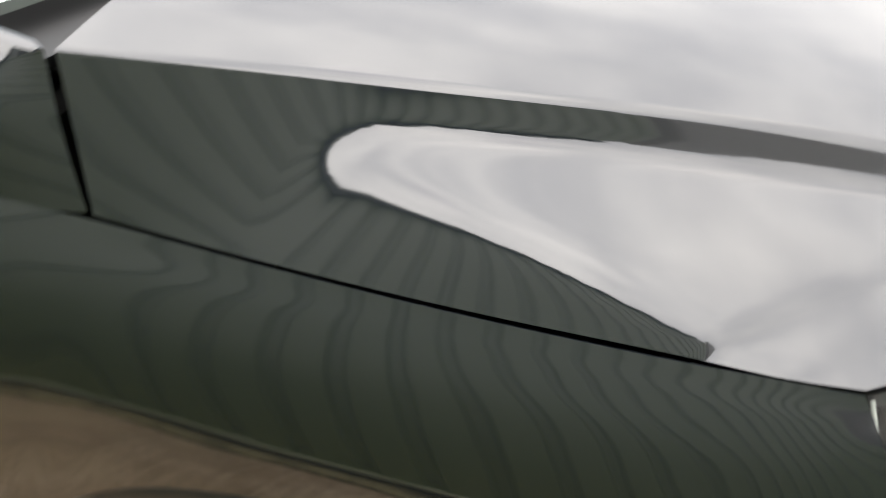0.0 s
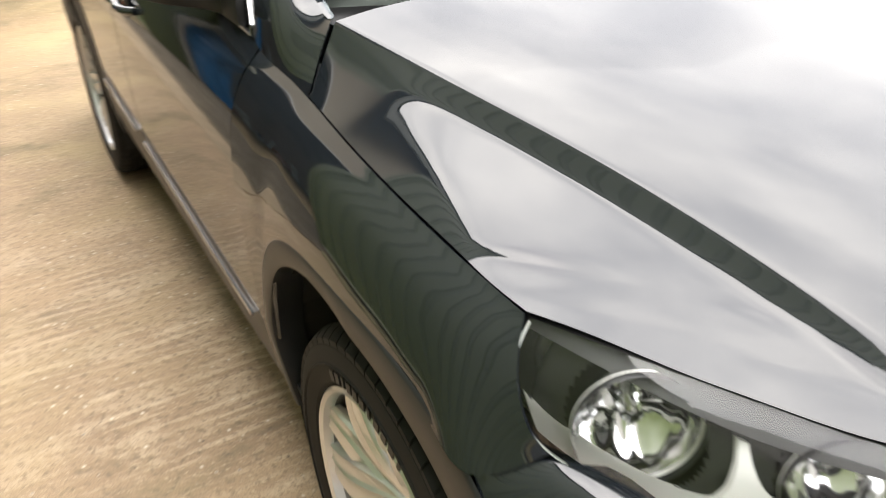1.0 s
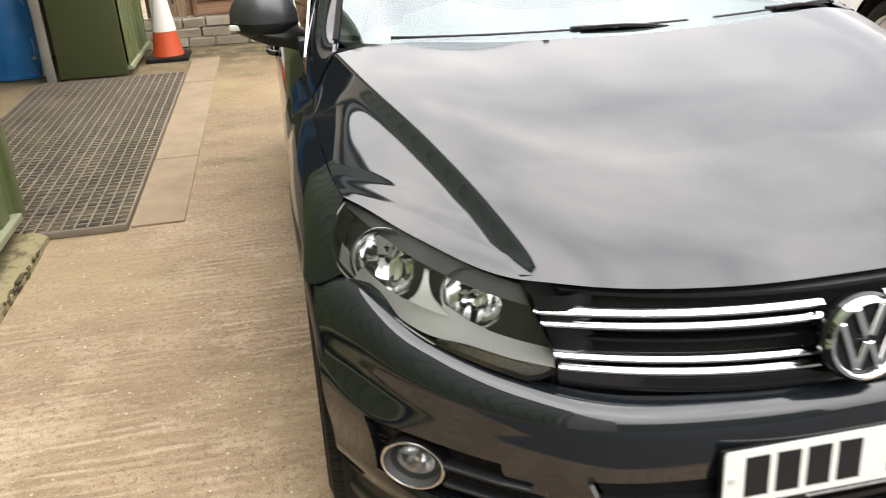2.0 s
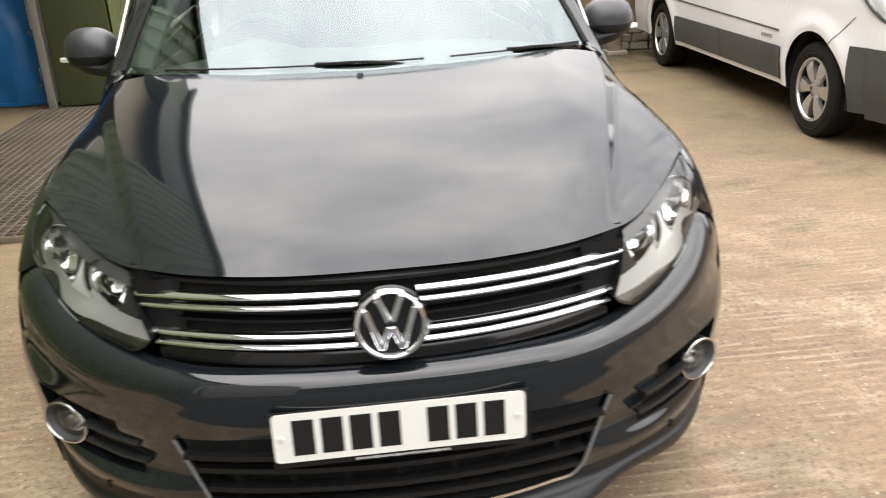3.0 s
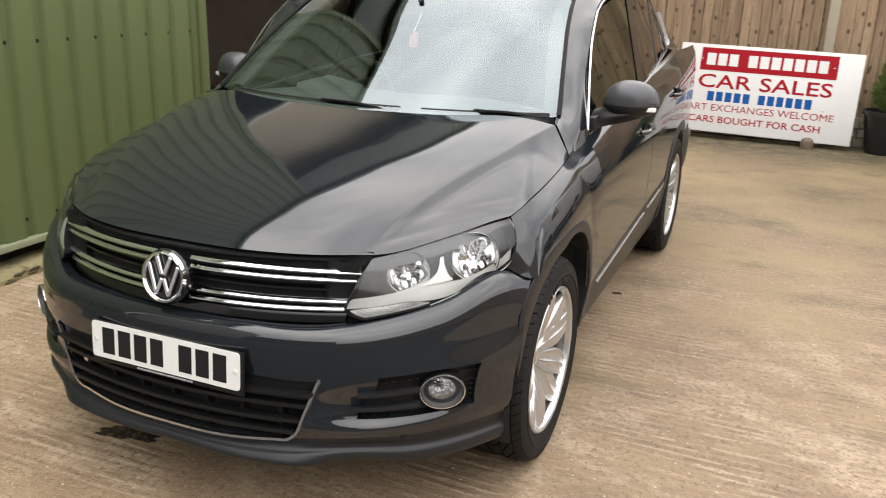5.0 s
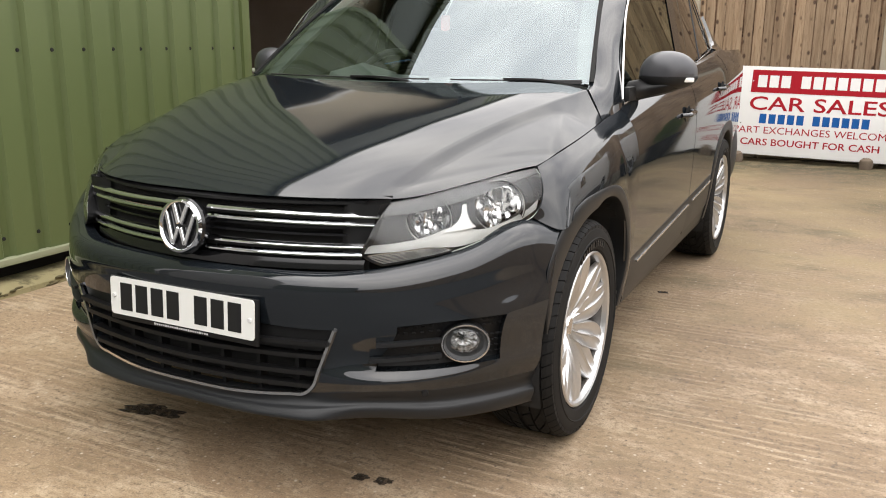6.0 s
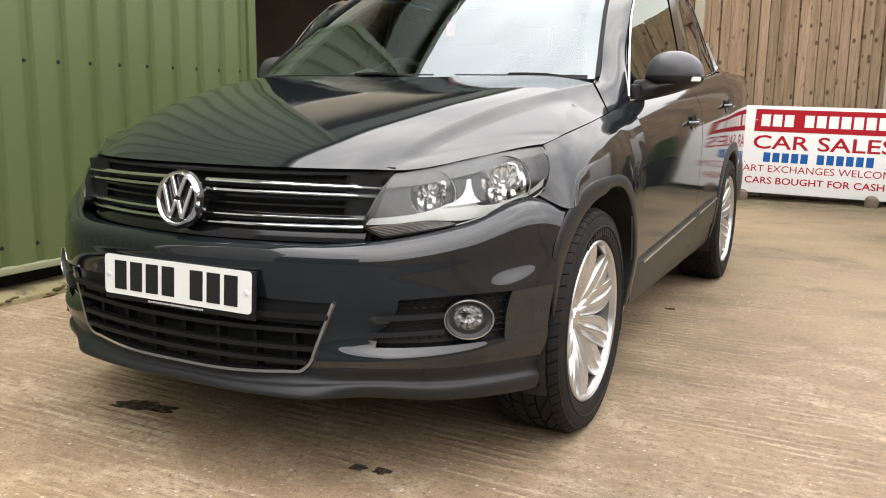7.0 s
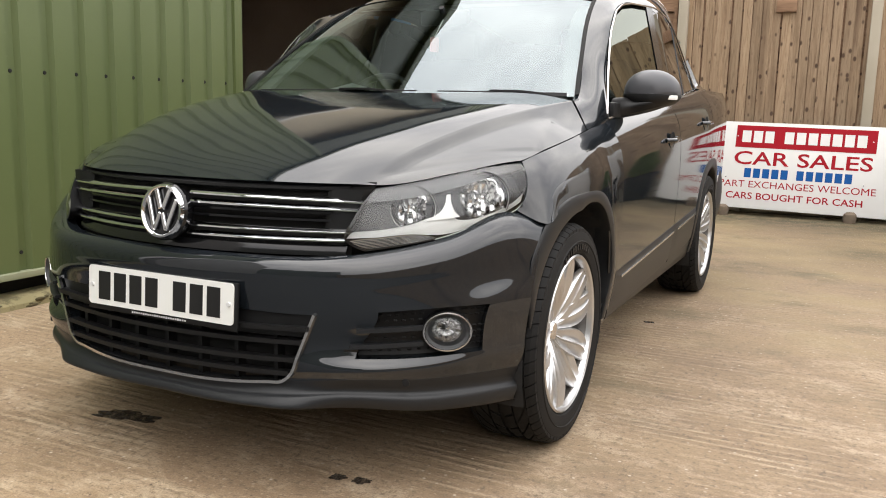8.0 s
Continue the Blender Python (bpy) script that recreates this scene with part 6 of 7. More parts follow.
        patch("silver_strip", [(0.70, 0.01), (0.67, 0.17), (0.645, 0.34), (0.60, 0.43), (0.66, 0.52), (0.80, 0.60), (0.88, 0.68), (0.87, 0.77), (0.80, 0.87), (0.62, 0.955)], [(0.77, 0.01), (0.75, 0.17), (0.755, 0.34), (0.86, 0.43), (0.95, 0.52), (0.985, 0.60), (0.985, 0.68), (0.97, 0.77), (0.92, 0.87), (0.76, 0.97)], 0.048, bright, "silver bezel strip along the foot of the lamp", n=45, depth2=0.009)
        patch("silver_arm", [(0.33, 0.486), (0.44, 0.480), (0.54, 0.462), (0.63, 0.41)], [(0.33, 0.506), (0.44, 0.510), (0.57, 0.535), (0.70, 0.58)], 0.030, bright, "silver bezel arm between the reflectors", fall=0.016)
        patch("end_panel", [(0.06, 0.86), (0.06, 0.90), (0.06, 0.985)], [(0.30, 0.90), (0.62, 0.93), (0.8, 0.985)], 0.045, GLOSSBLACK, "dark end of the lamp", n=10)
        amber = Mat("indicator_lens", (0.42, 0.37, 0.31), 0.2).m
        up_line, low_line = [(0.81, 0.015), (0.765, 0.17), (0.775, 0.34), (0.93, 0.45)], [(0.985, 0.015), (0.985, 0.17), (0.985, 0.34), (0.985, 0.47)]
        ind = patch("indicator", up_line, low_line, 0.014, amber, "pale ribbed indicator")
        a, b = curve([(*q, 0) for q in up_line], 16), curve([(*q, 0) for q in low_line], 16)
        for w in (0.12, 0.26, 0.40, 0.54, 0.68, 0.82, 0.94):
            line = [on_lamp(*(a[k] + (b[k] - a[k]) * w)[:2], 0.0125) for k in range(17)]
            part("rib", sweep([Vector(q) for q in line], tube_section(0.0013, 5)), SATINCHROME, ind, smooth=60)
        edge = [Vector(fine[i, -1]) for i in range(2, 97, 5)] + [Vector(fine[-1, j]) for j in range(94, 40, -6)]
        part("lens_rim", sweep(edge, tube_section(0.0018, 6)), TRIMGREY, lamp, "pale edge of the lens", 60)


def make_sides(car):
    for s in (1, -1):
        flip = np.array([s, 1, 1])
        # doors with their glass, handle and cladding
        for name, y0, y1, glass, gy0, gy1, hy in (("front_door", 1.345, 2.405, SIDEGLASS, 1.42, 2.36, 2.20), ("rear_door", 2.412, 3.36, TINTGLASS, 2.45, 3.05, 3.10)):
            ys = np.linspace(y0, y1, 36)
            rows = []
            for v in np.linspace(0, 1, 30):
                row = []
                for y in ys:
                    base = 0.40 + 0.04 * (y - 1.4)
                    if name == "rear_door":
                        base = arch_low(y, base)
                    z = base + (belt(y) - 0.0 - base) * v
                    row.append((side_x(y, z), y, z))
                rows.append(row)
            g = np.array(rows) * flip
            door = part(name, turn_in(sheet(g, s == 1), 0.022, (0, (y0 + y1) / 2, 0.75)), PAINT, car, "dark grey metallic door", 50)
            hz = 0.925 + 0.08 * (hy - 2.2)
            x = side_x(hy, hz)
            path = curve([(s * (x - 0.004), hy - 0.10, hz), (s * (x + 0.018), hy - 0.075, hz + 0.001), (s * (x + 0.023), hy, hz + 0.004), (s * (x + 0.018), hy + 0.075, hz + 0.006), (s * (x - 0.004), hy + 0.1, hz + 0.007)], 16)
            part("door_handle", sweep(path, tube_section(0.013, 10, 0.8)), PAINT, door, "grey pull handle", 60)
            part("handle_cup", moved(lathe([(0.0, -0.003), (0.03, -0.002), (0.038, 0.003)], 20, axis="X"), Matrix.Translation((s * (x + 0.0015), hy, hz)) @ Matrix.Diagonal((s, 1.5, 1, 1))), BLACK, door)
            gl = [[(glass_x(y, z), y, z) for y in np.linspace(gy0, gy1, 24) for z in [belt(y) + 0.012 + (max(window_top(y) - 0.02, belt(y) + 0.015) - belt(y) - 0.012) * v]] for v in np.linspace(0, 1, 10)]
            part("door_glass", sheet(np.array(gl) * flip, s == -1), glass, door, "glossy side window", 60).visible_shadow = False
        # lower door cladding with bright strip
        for y0, y1 in ((1.36, 2.40), (2.41, 2.98)):
            prof = ((0.055, 0.0005), (0.05, 0.003), (0.02, 0.0045), (-0.05, 0.004), (-0.11, 0.002), (-0.13, -0.003))
            rows = [[(side_x(y, 0.43 + 0.055 * (y - 1.44) + dz - 0.02) + dx * min(1.0, 0.15 + (y - y0) / 0.14), y, 0.43 + 0.055 * (y - 1.44) + dz - 0.02) for y in np.linspace(y0, y1, 16)] for dz, dx in prof]
            clad = part("door_cladding", turn_in(sheet(np.array(rows) * flip, s == -1), 0.01, (0, 2.2, 0.4)), SATIN, car, "satin grey lower door cladding", 40)
            path = [(s * (side_x(y, 0.435 + 0.055 * (y - 1.44)) + 0.0055), y, 0.432 + 0.055 * (y - 1.44)) for y in np.linspace(y0 + 0.07, y1 - 0.01, 14)]
            part("bright_strip", sweep(path, [(-0.004, -0.004), (0.004, -0.003), (0.004, 0.004), (-0.004, 0.005)]), SATINCHROME, clad, "thin satin chrome strip", 30)
        rows = [[(side_x(y, z) - 0.004 - (0.05 if z < 0.25 else 0), y, z) for y in np.linspace(1.2, 3.02, 20)] for z in (0.36, 0.31, 0.27, 0.235, 0.22)]
        part("sill", turn_in(sheet(np.array(rows) * flip, s == -1), 0.01, (0, 2.2, 0.3)), SATIN, car, "satin grey sill", 50)
        rows = [[(side_x(y, z) - 0.0015, y, z) for z in np.linspace(0.26, 0.56, 10)] for y in (1.275, 1.30, 1.32, 1.358)]
        part("wing_foot", turn_in(sheet(np.array(rows) * flip, s == 1), 0.004, (0, 1.3, 0.4)), PAINT, car, "dark grey foot of the front wing", smooth=50)
        # rear quarter
        ys = np.linspace(3.367, 4.30, 34)
        rows = []
        for v in np.linspace(0, 1, 26):
            row = []
            for y in ys:
                base = arch_low(y, 0.34)
                top = belt(min(y, 3.62)) - 0.0
                z = base + (top - base) * v
                row.append((side_x(y, z), y, z))
            rows.append(row)
        part("rear_wing", turn_in(sheet(np.array(rows) * flip, s == 1), 0.02, (0, 3.6, 0.7)), PAINT, car, "dark grey metallic rear wing", 50)
        # window surround: bright line, black frames, pillars
        ring = [(y, belt(y) + 0.004) for y in np.linspace(3.60, 1.385, 24)] + [(y, window_top(y)) for y in np.r_[np.linspace(1.385, 2.06, 16), np.linspace(2.1, 3.6, 24)]]
        path = [(s * (glass_x(y, z) + 0.006), y, z) for y, z in ring]
        part("window_trim", sweep(path, [(-0.003, -0.003), (0.003, -0.003), (0.003, 0.003), (-0.003, 0.003)], closed=True, up=(1, 0, 0)), SATINCHROME, car, "slim chrome window surround", 30)
        for ya, yb in ((2.345, 2.465), (3.03, 3.10)):
            rows = [[(glass_x(y, z) + 0.004, y, z) for z in np.linspace(belt(y) + 0.005, window_top(y) - 0.005, 8)] for y in np.linspace(ya, yb, 3)]
            part("window_pillar", turn_in(sheet(np.array(rows) * flip, s == -1), 0.01, (0, 2.4, 1.2)), GLOSSBLACK, car, "gloss black pillar", 40)
        rows = [[(glass_x(y, z) , y, z) for y in np.linspace(3.09, 3.585, 12) for z in [belt(y) + 0.01 + (max(window_top(y) - 0.015, belt(y) + 0.012) - belt(y) - 0.01) * v]] for v in np.linspace(0, 1, 6)]
        part("quarter_glass", sheet(np.array(rows) * flip, s == -1), TINTGLASS, car, "dark rear quarter window", 60)
        # belt ledge closing the flank to the glass
        rows = [[(side_x(y, belt(y)) + dx, y, belt(y) + dz) for y in np.linspace(1.345, 3.62, 30)] for dx, dz in ((0.0, -0.001), (-0.01, 0.006), (-0.03, 0.006))]
        part("belt_seal", sheet(np.array(rows) * flip, s == 1), GLOSSBLACK, car, smooth=50)
        # front pillar and roof side
        inner = [(0.757, 1.182, 1.078), (0.742, 1.262, 1.094), (0.690, 1.47, 1.25), (0.632, 1.72, 1.415), (0.600, 1.93, 1.522), (0.625, 2.2, 1.572), (0.628, 2.7, 1.598), (0.61, 3.3, 1.572), (0.57, 4.02, 1.47)]
        mid = [(0.789, 1.163, 1.032), (0.792, 1.28, 1.078), (0.740, 1.50, 1.245), (0.690, 1.74, 1.42), (0.662, 1.97, 1.522), (0.672, 2.22, 1.560), (0.674, 2.7, 1.578), (0.655, 3.25, 1.50), (0.62, 3.98, 1.34)]
        outer = [(0.8225, 1.137, 0.982), (0.829, 1.352, 1.012), (0.772, 1.515, 1.206), (0.724, 1.765, 1.438), (0.702, 2.04, 1.512), (0.700, 2.25, 1.528), (0.699, 2.7, 1.526), (0.70, 3.2, 1.40), (0.71, 3.85, 1.19)]
        g = grid([inner, mid, outer], 8)
        part("pillar_rail", turn_in(sheet(g * flip, s == 1), 0.02, (0, 2.2, 1.1)), PAINT, car, "dark grey windscreen pillar and roof side", 60)
        part("rear_corner", turn_in(sheet(grid([[(0.60, 4.1, 1.40), (0.70, 3.9, 1.25), (0.745, 3.62, 1.20)], [(0.68, 4.24, 1.19), (0.755, 3.98, 1.19), (0.80, 3.62, 1.186)]], 6) * flip, s == 1), 0.02, (0, 3.6, 0.9)), PAINT, car, smooth=60)
        # black edge band along the windscreen
        path = [(s * x, y, z) for x, y, z in curve([(0.742, 1.262, 1.098), (0.689, 1.47, 1.255), (0.631, 1.72, 1.42), (0.604, 1.89, 1.508)], 16)]
        part("screen_seal", sweep(path, [(-0.008, -0.003), (0.008, -0.003), (0.007, 0.003), (-0.007, 0.003)], up=(0, -0.5, 1)), RUBBER, car, smooth=30)
        # roof rail
        path = curve([(s * 0.60, 2.18, 1.57), (s * 0.612, 2.3, 1.615), (s * 0.61, 2.8, 1.645), (s * 0.59, 3.4, 1.61), (s * 0.575, 3.6, 1.57)], 24)
        part("roof_rail", sweep(path, tube_section(0.014, 8)), SATINCHROME, car, "satin silver roof rail", 60)
        # mirror
        mir = new("door_mirror")
        mir.parent = car
        tagged(mir, "grey door mirror on a black base")
        cx, cy, cz = s * 0.925, 1.615, 1.112

        def pod(zt, zb, hx0, hx1, name, mat, label):
            """A rounded mirror housing between two heights, hx0 towards the door and hx1 outwards."""
            rows = []
            for v in np.linspace(0.0, 1.0, 25):
                a = v * math.pi
                k = max(1e-3, math.sin(a)) ** 0.62
                row = []
                for u in np.linspace(0, 1, 49)[:-1]:
                    b = u * 2 * math.pi
                    ex, ez = math.cos(b), math.sin(b)
                    px = abs(ex) ** 0.9 * (hx1 if ex > 0 else -hx0)
                    pz = abs(ez) ** 0.9 * (zt if ez > 0 else -zb)
                    row.append((cx + s * (px * k), cy - 0.078 * math.cos(a) + 0.05 * max(0.0, px * k / hx1) ** 2, cz + pz * k))
                rows.append(row + [row[0]])
            b = sheet(np.array(rows), s == -1)
            bmesh.ops.remove_doubles(b, verts=b.verts, dist=1e-4)
            bmesh.ops.recalc_face_normals(b, faces=b.faces)
            return part(name, b, mat, mir, label, 60)

        pod(0.092, 0.002, 0.102, 0.104, "mirror_shell", MIRRORCAP, "glossy grey mirror shell")
        pod(0.004, 0.052, 0.1035, 0.1055, "mirror_belly", BLACK, "black mirror underside")
        rows = grid([[(0.812, 1.46, 1.028), (0.86, 1.545, 1.036), (0.94, 1.56, 1.056), (1.012, 1.63, 1.084)],
                     [(0.812, 1.45, 1.055), (0.86, 1.535, 1.066), (0.94, 1.545, 1.082), (1.014, 1.625, 1.096)],
                     [(0.812, 1.47, 1.082), (0.86, 1.555, 1.090), (0.94, 1.58, 1.100), (1.012, 1.65, 1.104)],
                     [(0.812, 1.56, 1.082), (0.86, 1.64, 1.090), (0.94, 1.66, 1.098), (1.008, 1.68, 1.100)],
                     [(0.812, 1.56, 1.028), (0.86, 1.63, 1.040), (0.94, 1.64, 1.060), (1.008, 1.67, 1.086)],
                     [(0.812, 1.46, 1.028), (0.86, 1.545, 1.036), (0.94, 1.56, 1.056), (1.012, 1.63, 1.084)]], 5) * flip
        arm = sheet(rows)
        bmesh.ops.recalc_face_normals(arm, faces=arm.faces)
        part("mirror_arm", arm, BLACK, mir, "black mirror arm", 50)
        part("mirror_base", box(0.03, 0.15, 0.055, (s * 0.822, 1.50, 1.05), 0.012), BLACK, mir)
        part("mirror_indicator", moved(box(0.085, 0.016, 0.017, (0, 0, 0), 0.005), Matrix.Translation((s * 0.990, 1.583, 1.100)) @ pose(0, 0, 0, 0, 0, s * 26)), PLATEWHITE, mir, "clear side indicator")
        part("mirror_glass", box(0.13, 0.004, 0.06, (cx, cy + 0.064, cz + 0.034), 0.0), MIRROR, mir, "mirror glass")


def make_roof_and_screen(car):
    rows = [[(0, 1.045, 1.082), (0.3, 1.075, 1.084), (0.60, 1.175, 1.088), (0.738, 1.262, 1.092)],
            [(0, 1.31, 1.246), (0.28, 1.33, 1.246), (0.55, 1.40, 1.248), (0.688, 1.468, 1.25)],
            [(0, 1.58, 1.408), (0.26, 1.59, 1.407), (0.51, 1.64, 1.405), (0.629, 1.70, 1.404)],
            [(0, 1.80, 1.533), (0.25, 1.81, 1.531), (0.48, 1.85, 1.521), (0.603, 1.89, 1.502)]]
    part("windscreen", sheet(whole(grid(rows, 8))), SCREEN, car, "greenish windscreen reflecting clouds", 60).visible_shadow = False
    rows = [[(0, 1.800, 1.537), (0.25, 1.810, 1.535), (0.48, 1.850, 1.525), (0.607, 1.890, 1.505)],
            [(0, 1.845, 1.558), (0.25, 1.855, 1.556), (0.48, 1.895, 1.545), (0.606, 1.935, 1.523)],
            [(0, 2.1, 1.625), (0.27, 2.11, 1.622), (0.5, 2.14, 1.604), (0.622, 2.17, 1.57)],
            [(0, 2.6, 1.672), (0.28, 2.6, 1.668), (0.51, 2.6, 1.645), (0.63, 2.6, 1.60)],
            [(0, 3.3, 1.665), (0.27, 3.3, 1.66), (0.5, 3.3, 1.632), (0.61, 3.3, 1.574)],
            [(0, 4.05, 1.575), (0.25, 4.05, 1.57), (0.46, 4.04, 1.535), (0.57, 4.02, 1.47)]]
    part("roof", turn_in(sheet(whole(grid(rows, 7))), 0.015, (0, 2.8, 1.0)), PAINT, car, "dark grey roof", 60)
    rows = [[(0, 4.06, 1.57), (0.3, 4.055, 1.56), (0.565, 4.02, 1.465)], [(0, 4.25, 1.25), (0.34, 4.235, 1.24), (0.66, 4.13, 1.20)], [(0, 4.36, 1.0), (0.38, 4.34, 1.0), (0.78, 4.22, 1.0)], [(0, 4.38, 0.75), (0.4, 4.36, 0.75), (0.80, 4.27, 0.75)]]
    part("tailgate", turn_in(sheet(whole(grid(rows, 6))), 0.02, (0, 3.5, 1.0)), PAINT, car, "dark grey tailgate", 60)
    part("rear_screen", sheet(whole(grid([[(0, 4.105, 1.51), (0.28, 4.095, 1.50), (0.50, 4.06, 1.42)], [(0, 4.26, 1.26), (0.3, 4.245, 1.25), (0.58, 4.16, 1.21)]], 6)) + np.array([0, 0.006, 0.004])), TINTGLASS, car, "dark rear window", 60)
    rows = [[(0, 4.38, 0.76), (0.45, 4.36, 0.76), (0.80, 4.26, 0.76), (0.85, 4.0, 0.74)], [(0, 4.43, 0.6), (0.45, 4.41, 0.6), (0.82, 4.29, 0.6), (0.868, 3.9, 0.6)], [(0, 4.42, 0.42), (0.45, 4.40, 0.42), (0.80, 4.28, 0.42), (0.86, 3.82, 0.42)], [(0, 4.34, 0.27), (0.45, 4.32, 0.27), (0.76, 4.2, 0.27), (0.82, 3.84, 0.27)]]
    part("rear_bumper", turn_in(sheet(whole(grid(rows, 6))), 0.02, (0, 3.5, 0.6)), SATIN, car, "satin grey rear bumper", 50)
    red = Mat("tail_lamp_red", (0.35, 0.01, 0.012), 0.15).m
    for s in (1, -1):
        g = grid([[(0.55, 4.31, 1.08), (0.74, 4.25, 1.08), (0.80, 4.05, 1.09)], [(0.55, 4.35, 0.93), (0.77, 4.275, 0.93), (0.835, 4.08, 0.94)]], 5) * np.array([s, 1, 1])
        part("tail_lamp", turn_in(sheet(g + np.array([0.006 * s, 0.008, 0]), s == -1), 0.04, (s * 0.5, 3.8, 1.0)), red, car, "red tail lamp", 50)
    # scuttle, wipers
    rows = [[(0, 0.99, 1.078), (0.35, 1.03, 1.078), (0.75, 1.19, 1.066)], [(0, 1.06, 1.076), (0.35, 1.10, 1.078), (0.75, 1.30, 1.07)]]
    part("scuttle", sheet(whole(grid(rows, 6))), BLACK, car, smooth=60)
    for x0, x1, mx in ((-0.60, 0.19, -0.116), (0.27, 0.71, 0.479)):
        w = new("wiper")
        w.parent = car
        tagged(w, "black wiper arm and blade")

        def base(x):
            return (x, 1.082 + 0.165 * abs(x / 0.71) ** 2.2, 1.099)

        pts = [base(x) for x in np.linspace(x0, x1, 14)]
        part("blade", sweep(pts, [(-0.006, -0.006), (0.007, -0.006), (0.003, 0.006), (-0.003, 0.007)]), BLACK, w, smooth=40)
        path = curve([(mx, base(mx)[1] - 0.004, 1.107), ((mx + x1) / 2, base((mx + x1) / 2)[1] - 0.012, 1.105), (x1, base(x1)[1] - 0.004, 1.080)], 10)
        part("arm", sweep(path, [(-0.007, -0.003), (0.007, -0.003), (0.006, 0.004), (-0.006, 0.004)]), BLACK, w, smooth=40)
        part("clip", box(0.05, 0.016, 0.012, (mx, base(mx)[1] + 0.002, 1.106), 0.004), BLACK, w)


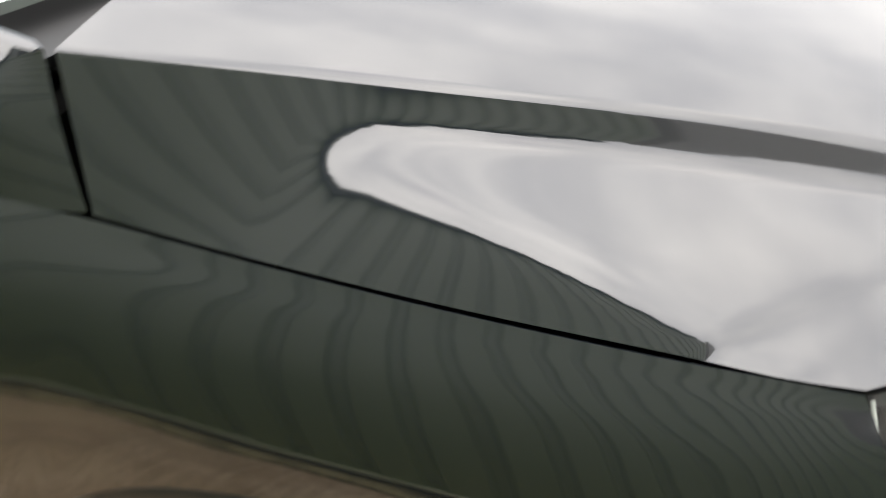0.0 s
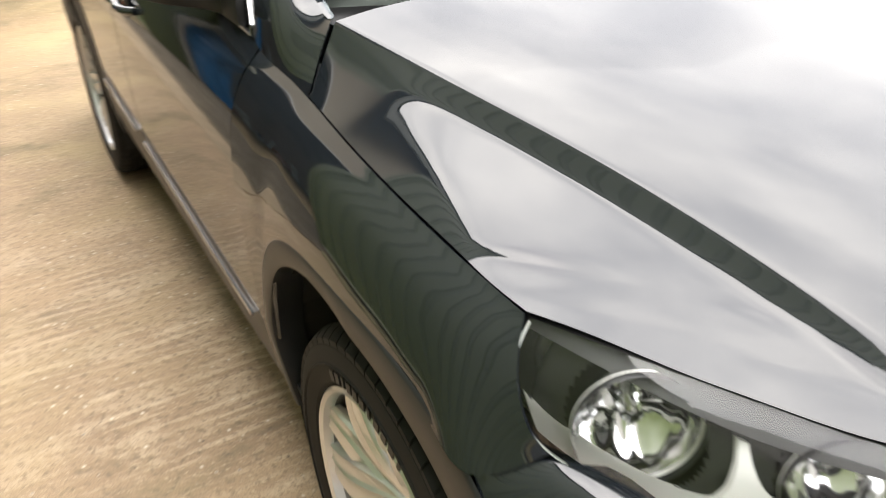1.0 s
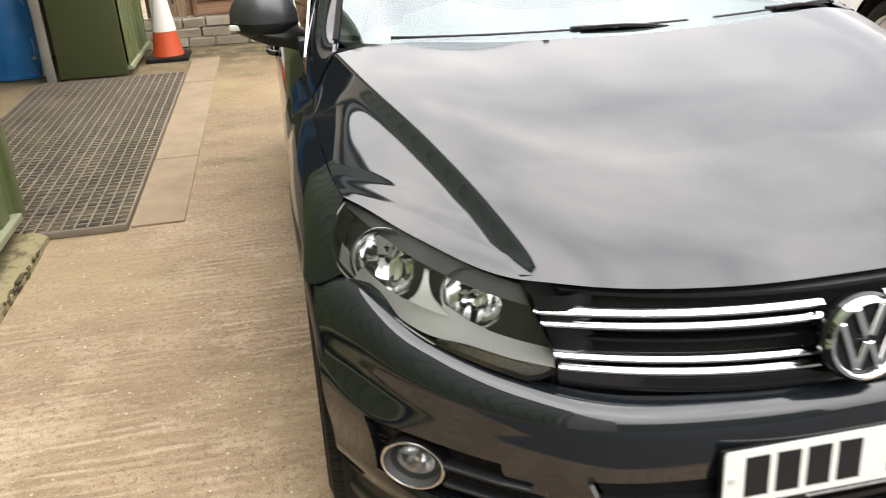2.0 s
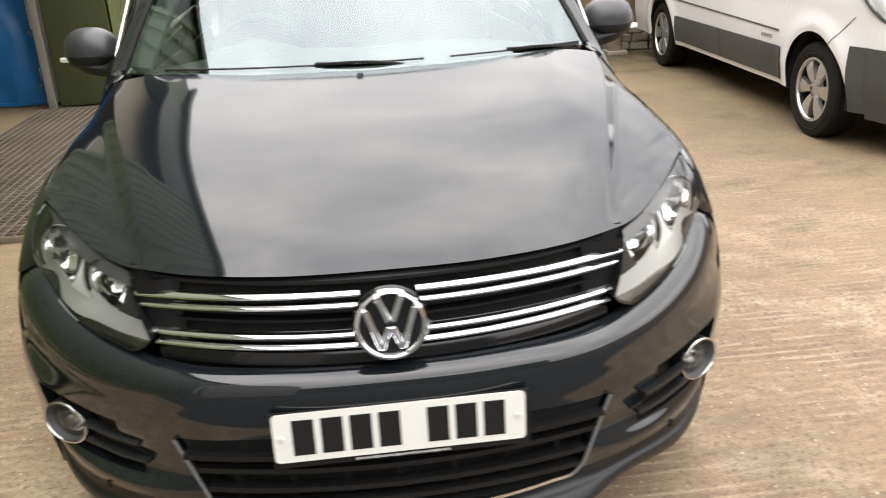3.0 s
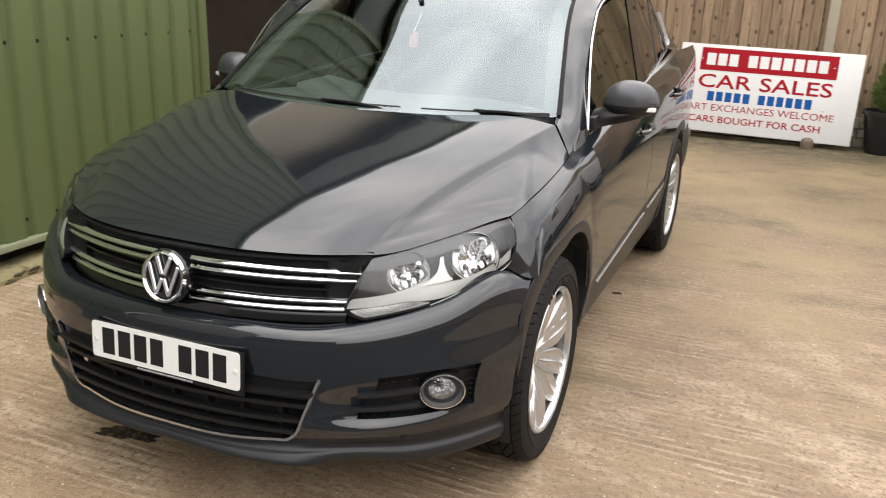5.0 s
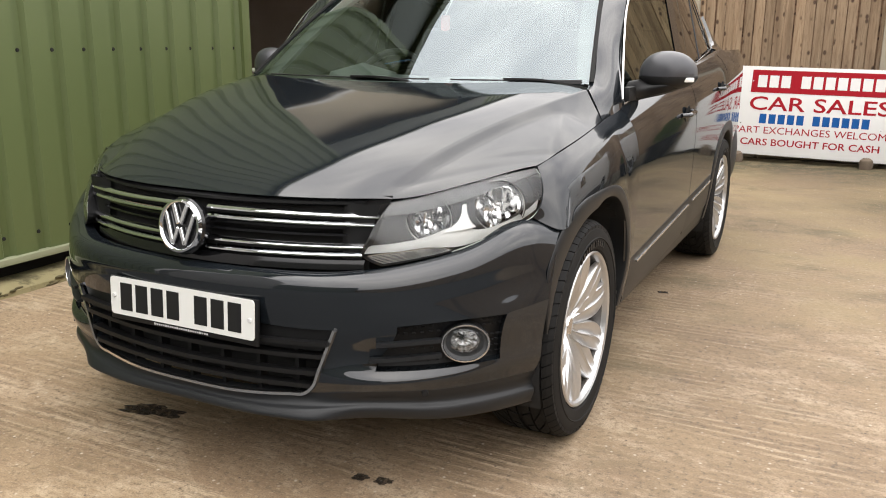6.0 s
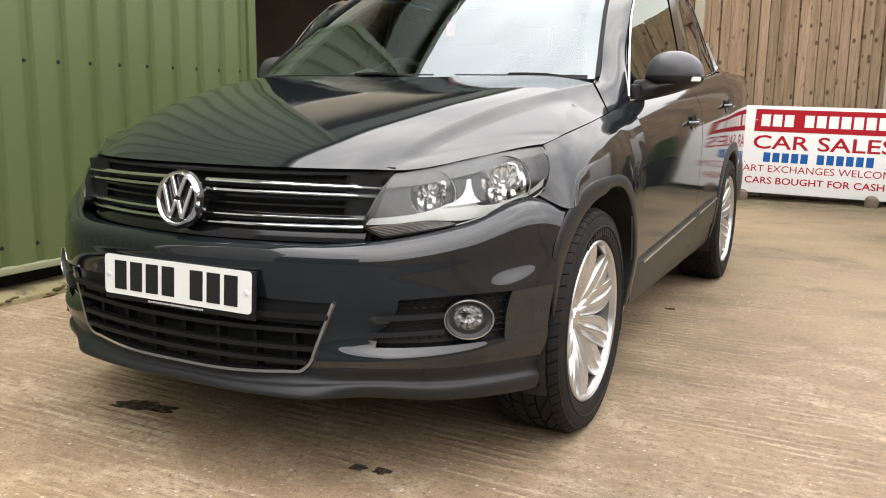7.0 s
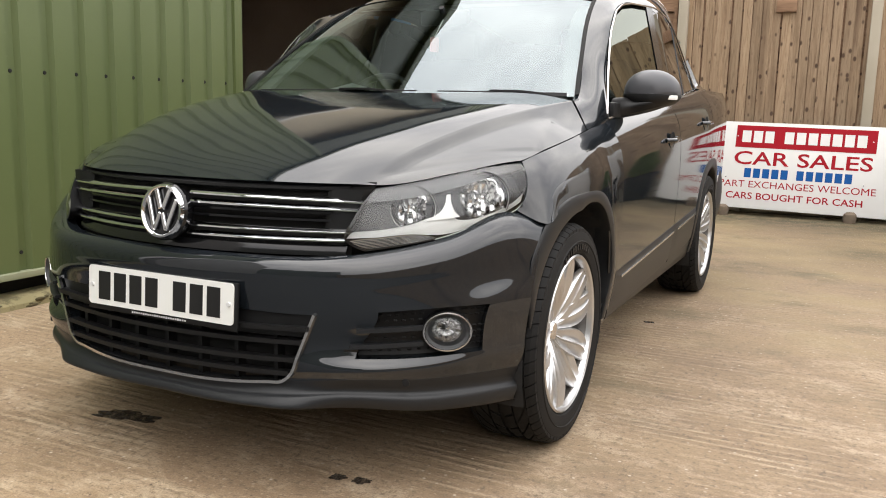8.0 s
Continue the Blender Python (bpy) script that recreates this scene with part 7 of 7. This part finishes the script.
def make_cabin(car):
    rows = [[(0, 1.06, 1.075), (0.35, 1.10, 1.075), (0.70, 1.30, 1.055)], [(0, 1.35, 1.085), (0.35, 1.37, 1.09), (0.72, 1.46, 1.06)], [(0, 1.62, 1.06), (0.35, 1.62, 1.07), (0.72, 1.62, 1.03)], [(0, 1.68, 0.85), (0.35, 1.68, 0.85), (0.72, 1.68, 0.85)]]
    part("dashboard", sheet(whole(grid(rows, 6))), DASH, car, "dark soft-touch dashboard", 60)
    b = lathe([(0.12, -0.02), (0.11, 0.02), (0.0, 0.06)], 24, axis="Z")
    part("instrument_hood", moved(b, Matrix.Translation((-0.36, 1.52, 1.085)) @ Matrix.Diagonal((1.4, 1, 1, 1))), DASH, car, smooth=60)
    sw = new("steering_wheel")
    sw.parent = car
    tagged(sw, "black steering wheel")
    sw.matrix_basis = Matrix.Translation((-0.36, 1.74, 1.02)) @ pose(0, 0, 0, 65)
    ring = [(0.185 * math.cos(a), 0.185 * math.sin(a), 0) for a in np.linspace(0, 2 * math.pi, 40)[:-1]]
    part("rim", sweep(ring, tube_section(0.016, 10), closed=True), BLACK, sw, smooth=60)
    part("hub", lathe([(0.0, 0.02), (0.06, 0.015), (0.07, -0.02)], 24, axis="Z"), BLACK, sw)
    for a in (0, 180, 270):
        part("spoke", moved(box(0.14, 0.04, 0.02, (0.11, 0, 0), 0.006), pose(0, 0, 0, 0, 0, a)), BLACK, sw)
    for x, y in ((-0.36, 2.15), (0.36, 2.15), (-0.36, 3.0), (0.36, 3.0)):
        seat = new("seat")
        seat.parent = car
        tagged(seat, "charcoal cloth car seat")
        part("cushion", box(0.5, 0.52, 0.2, (x, y, 0.62), 0.06, seg=3), CLOTH, seat)
        part("backrest", moved(box(0.5, 0.16, 0.66, (0, 0, 0.33), 0.06, seg=3), Matrix.Translation((x, y + 0.26, 0.66)) @ pose(0, 0, 0, -16)), CLOTH, seat)
        part("headrest", box(0.27, 0.1, 0.17, (x, y + 0.46, 1.38), 0.04, seg=3), CLOTH, seat)
    m = new("rear_view_mirror")
    m.parent = car
    tagged(m, "black rear-view mirror")
    part("shell", box(0.23, 0.03, 0.065, (0, 1.70, 1.43), 0.014, seg=3), BLACK, m)
    part("stem", sweep([(0, 1.66, 1.47), (0, 1.69, 1.44)], tube_section(0.012, 8)), BLACK, m)
    tag = new("hanging_tag")
    tag.parent = car
    tagged(tag, "small pink and white card hung behind the windscreen")
    part("card", box(0.036, 0.004, 0.062, (0.0, 1.60, 1.31), 0.009), Mat("pink_card", (0.75, 0.32, 0.3), 0.6).m, tag)
    part("cord", sweep([(0.0, 1.60, 1.34), (0, 1.68, 1.42)], tube_section(0.002, 6)), PLATEWHITE, tag)
    for s in (1, -1):
        path = curve([(s * 0.70, 1.33, 1.09), (s * 0.645, 1.50, 1.235), (s * 0.588, 1.74, 1.395), (s * 0.565, 1.93, 1.48)], 12)
        part("pillar_lining", sweep(path, [(-0.032, -0.004), (-0.015, -0.012), (0.015, -0.014), (0.032, -0.006), (0.032, 0.010), (-0.032, 0.010)], up=(0, -0.5, 1)), PILLARGREY, car, "pale grey pillar lining", 40)
    lining = [[(x, y, z) for x in np.linspace(-0.57, 0.57, 8)] for y, z in ((1.93, 1.50), (2.3, 1.565), (3.2, 1.60), (4.0, 1.50))]
    part("headlining", sheet(np.array(lining), True), TRIMGREY, car, "pale grey headlining", 60)
    part("floor_pan", box(1.5, 3.6, 0.2, (0, 2.25, 0.34)), DARK, car, smooth=0)
    part("engine_tray", box(0.98, 0.95, 0.5, (0, 0.66, 0.5)), DARK, car, smooth=0)
    for s in (1, -1):
        part("inner_door", box(0.02, 2.1, 0.5, (s * 0.79, 2.35, 0.75)), DASH, car, smooth=0)
        part("lamp_box", box(0.3, 0.1, 0.25, (s * 0.62, 0.60, 0.72)), DARK, car, smooth=0)
    part("bulkhead", box(1.5, 0.03, 0.55, (0, 1.24, 0.72)), DARK, car, smooth=0)


def make_car():
    car = thing("car", pose(0, 0, 0), "dark grey compact SUV parked on tan concrete beside a shed", "car")
    make_bonnet(car)
    make_fender(car)
    make_bumper(car)
    make_grille(car)
    make_headlamp(car)
    make_sides(car)
    make_roof_and_screen(car)
    make_cabin(car)
    for yc in (AXLE_F, AXLE_R):
        arch_trim(car, yc)
        for s in (1, -1):
            m = Matrix.Translation((s * 0.783, yc, HUB_Z)) @ pose(0, 0, 0, 0, 0, 0 if s == 1 else 180)
            make_wheel(car, m)
    return car


make_car()
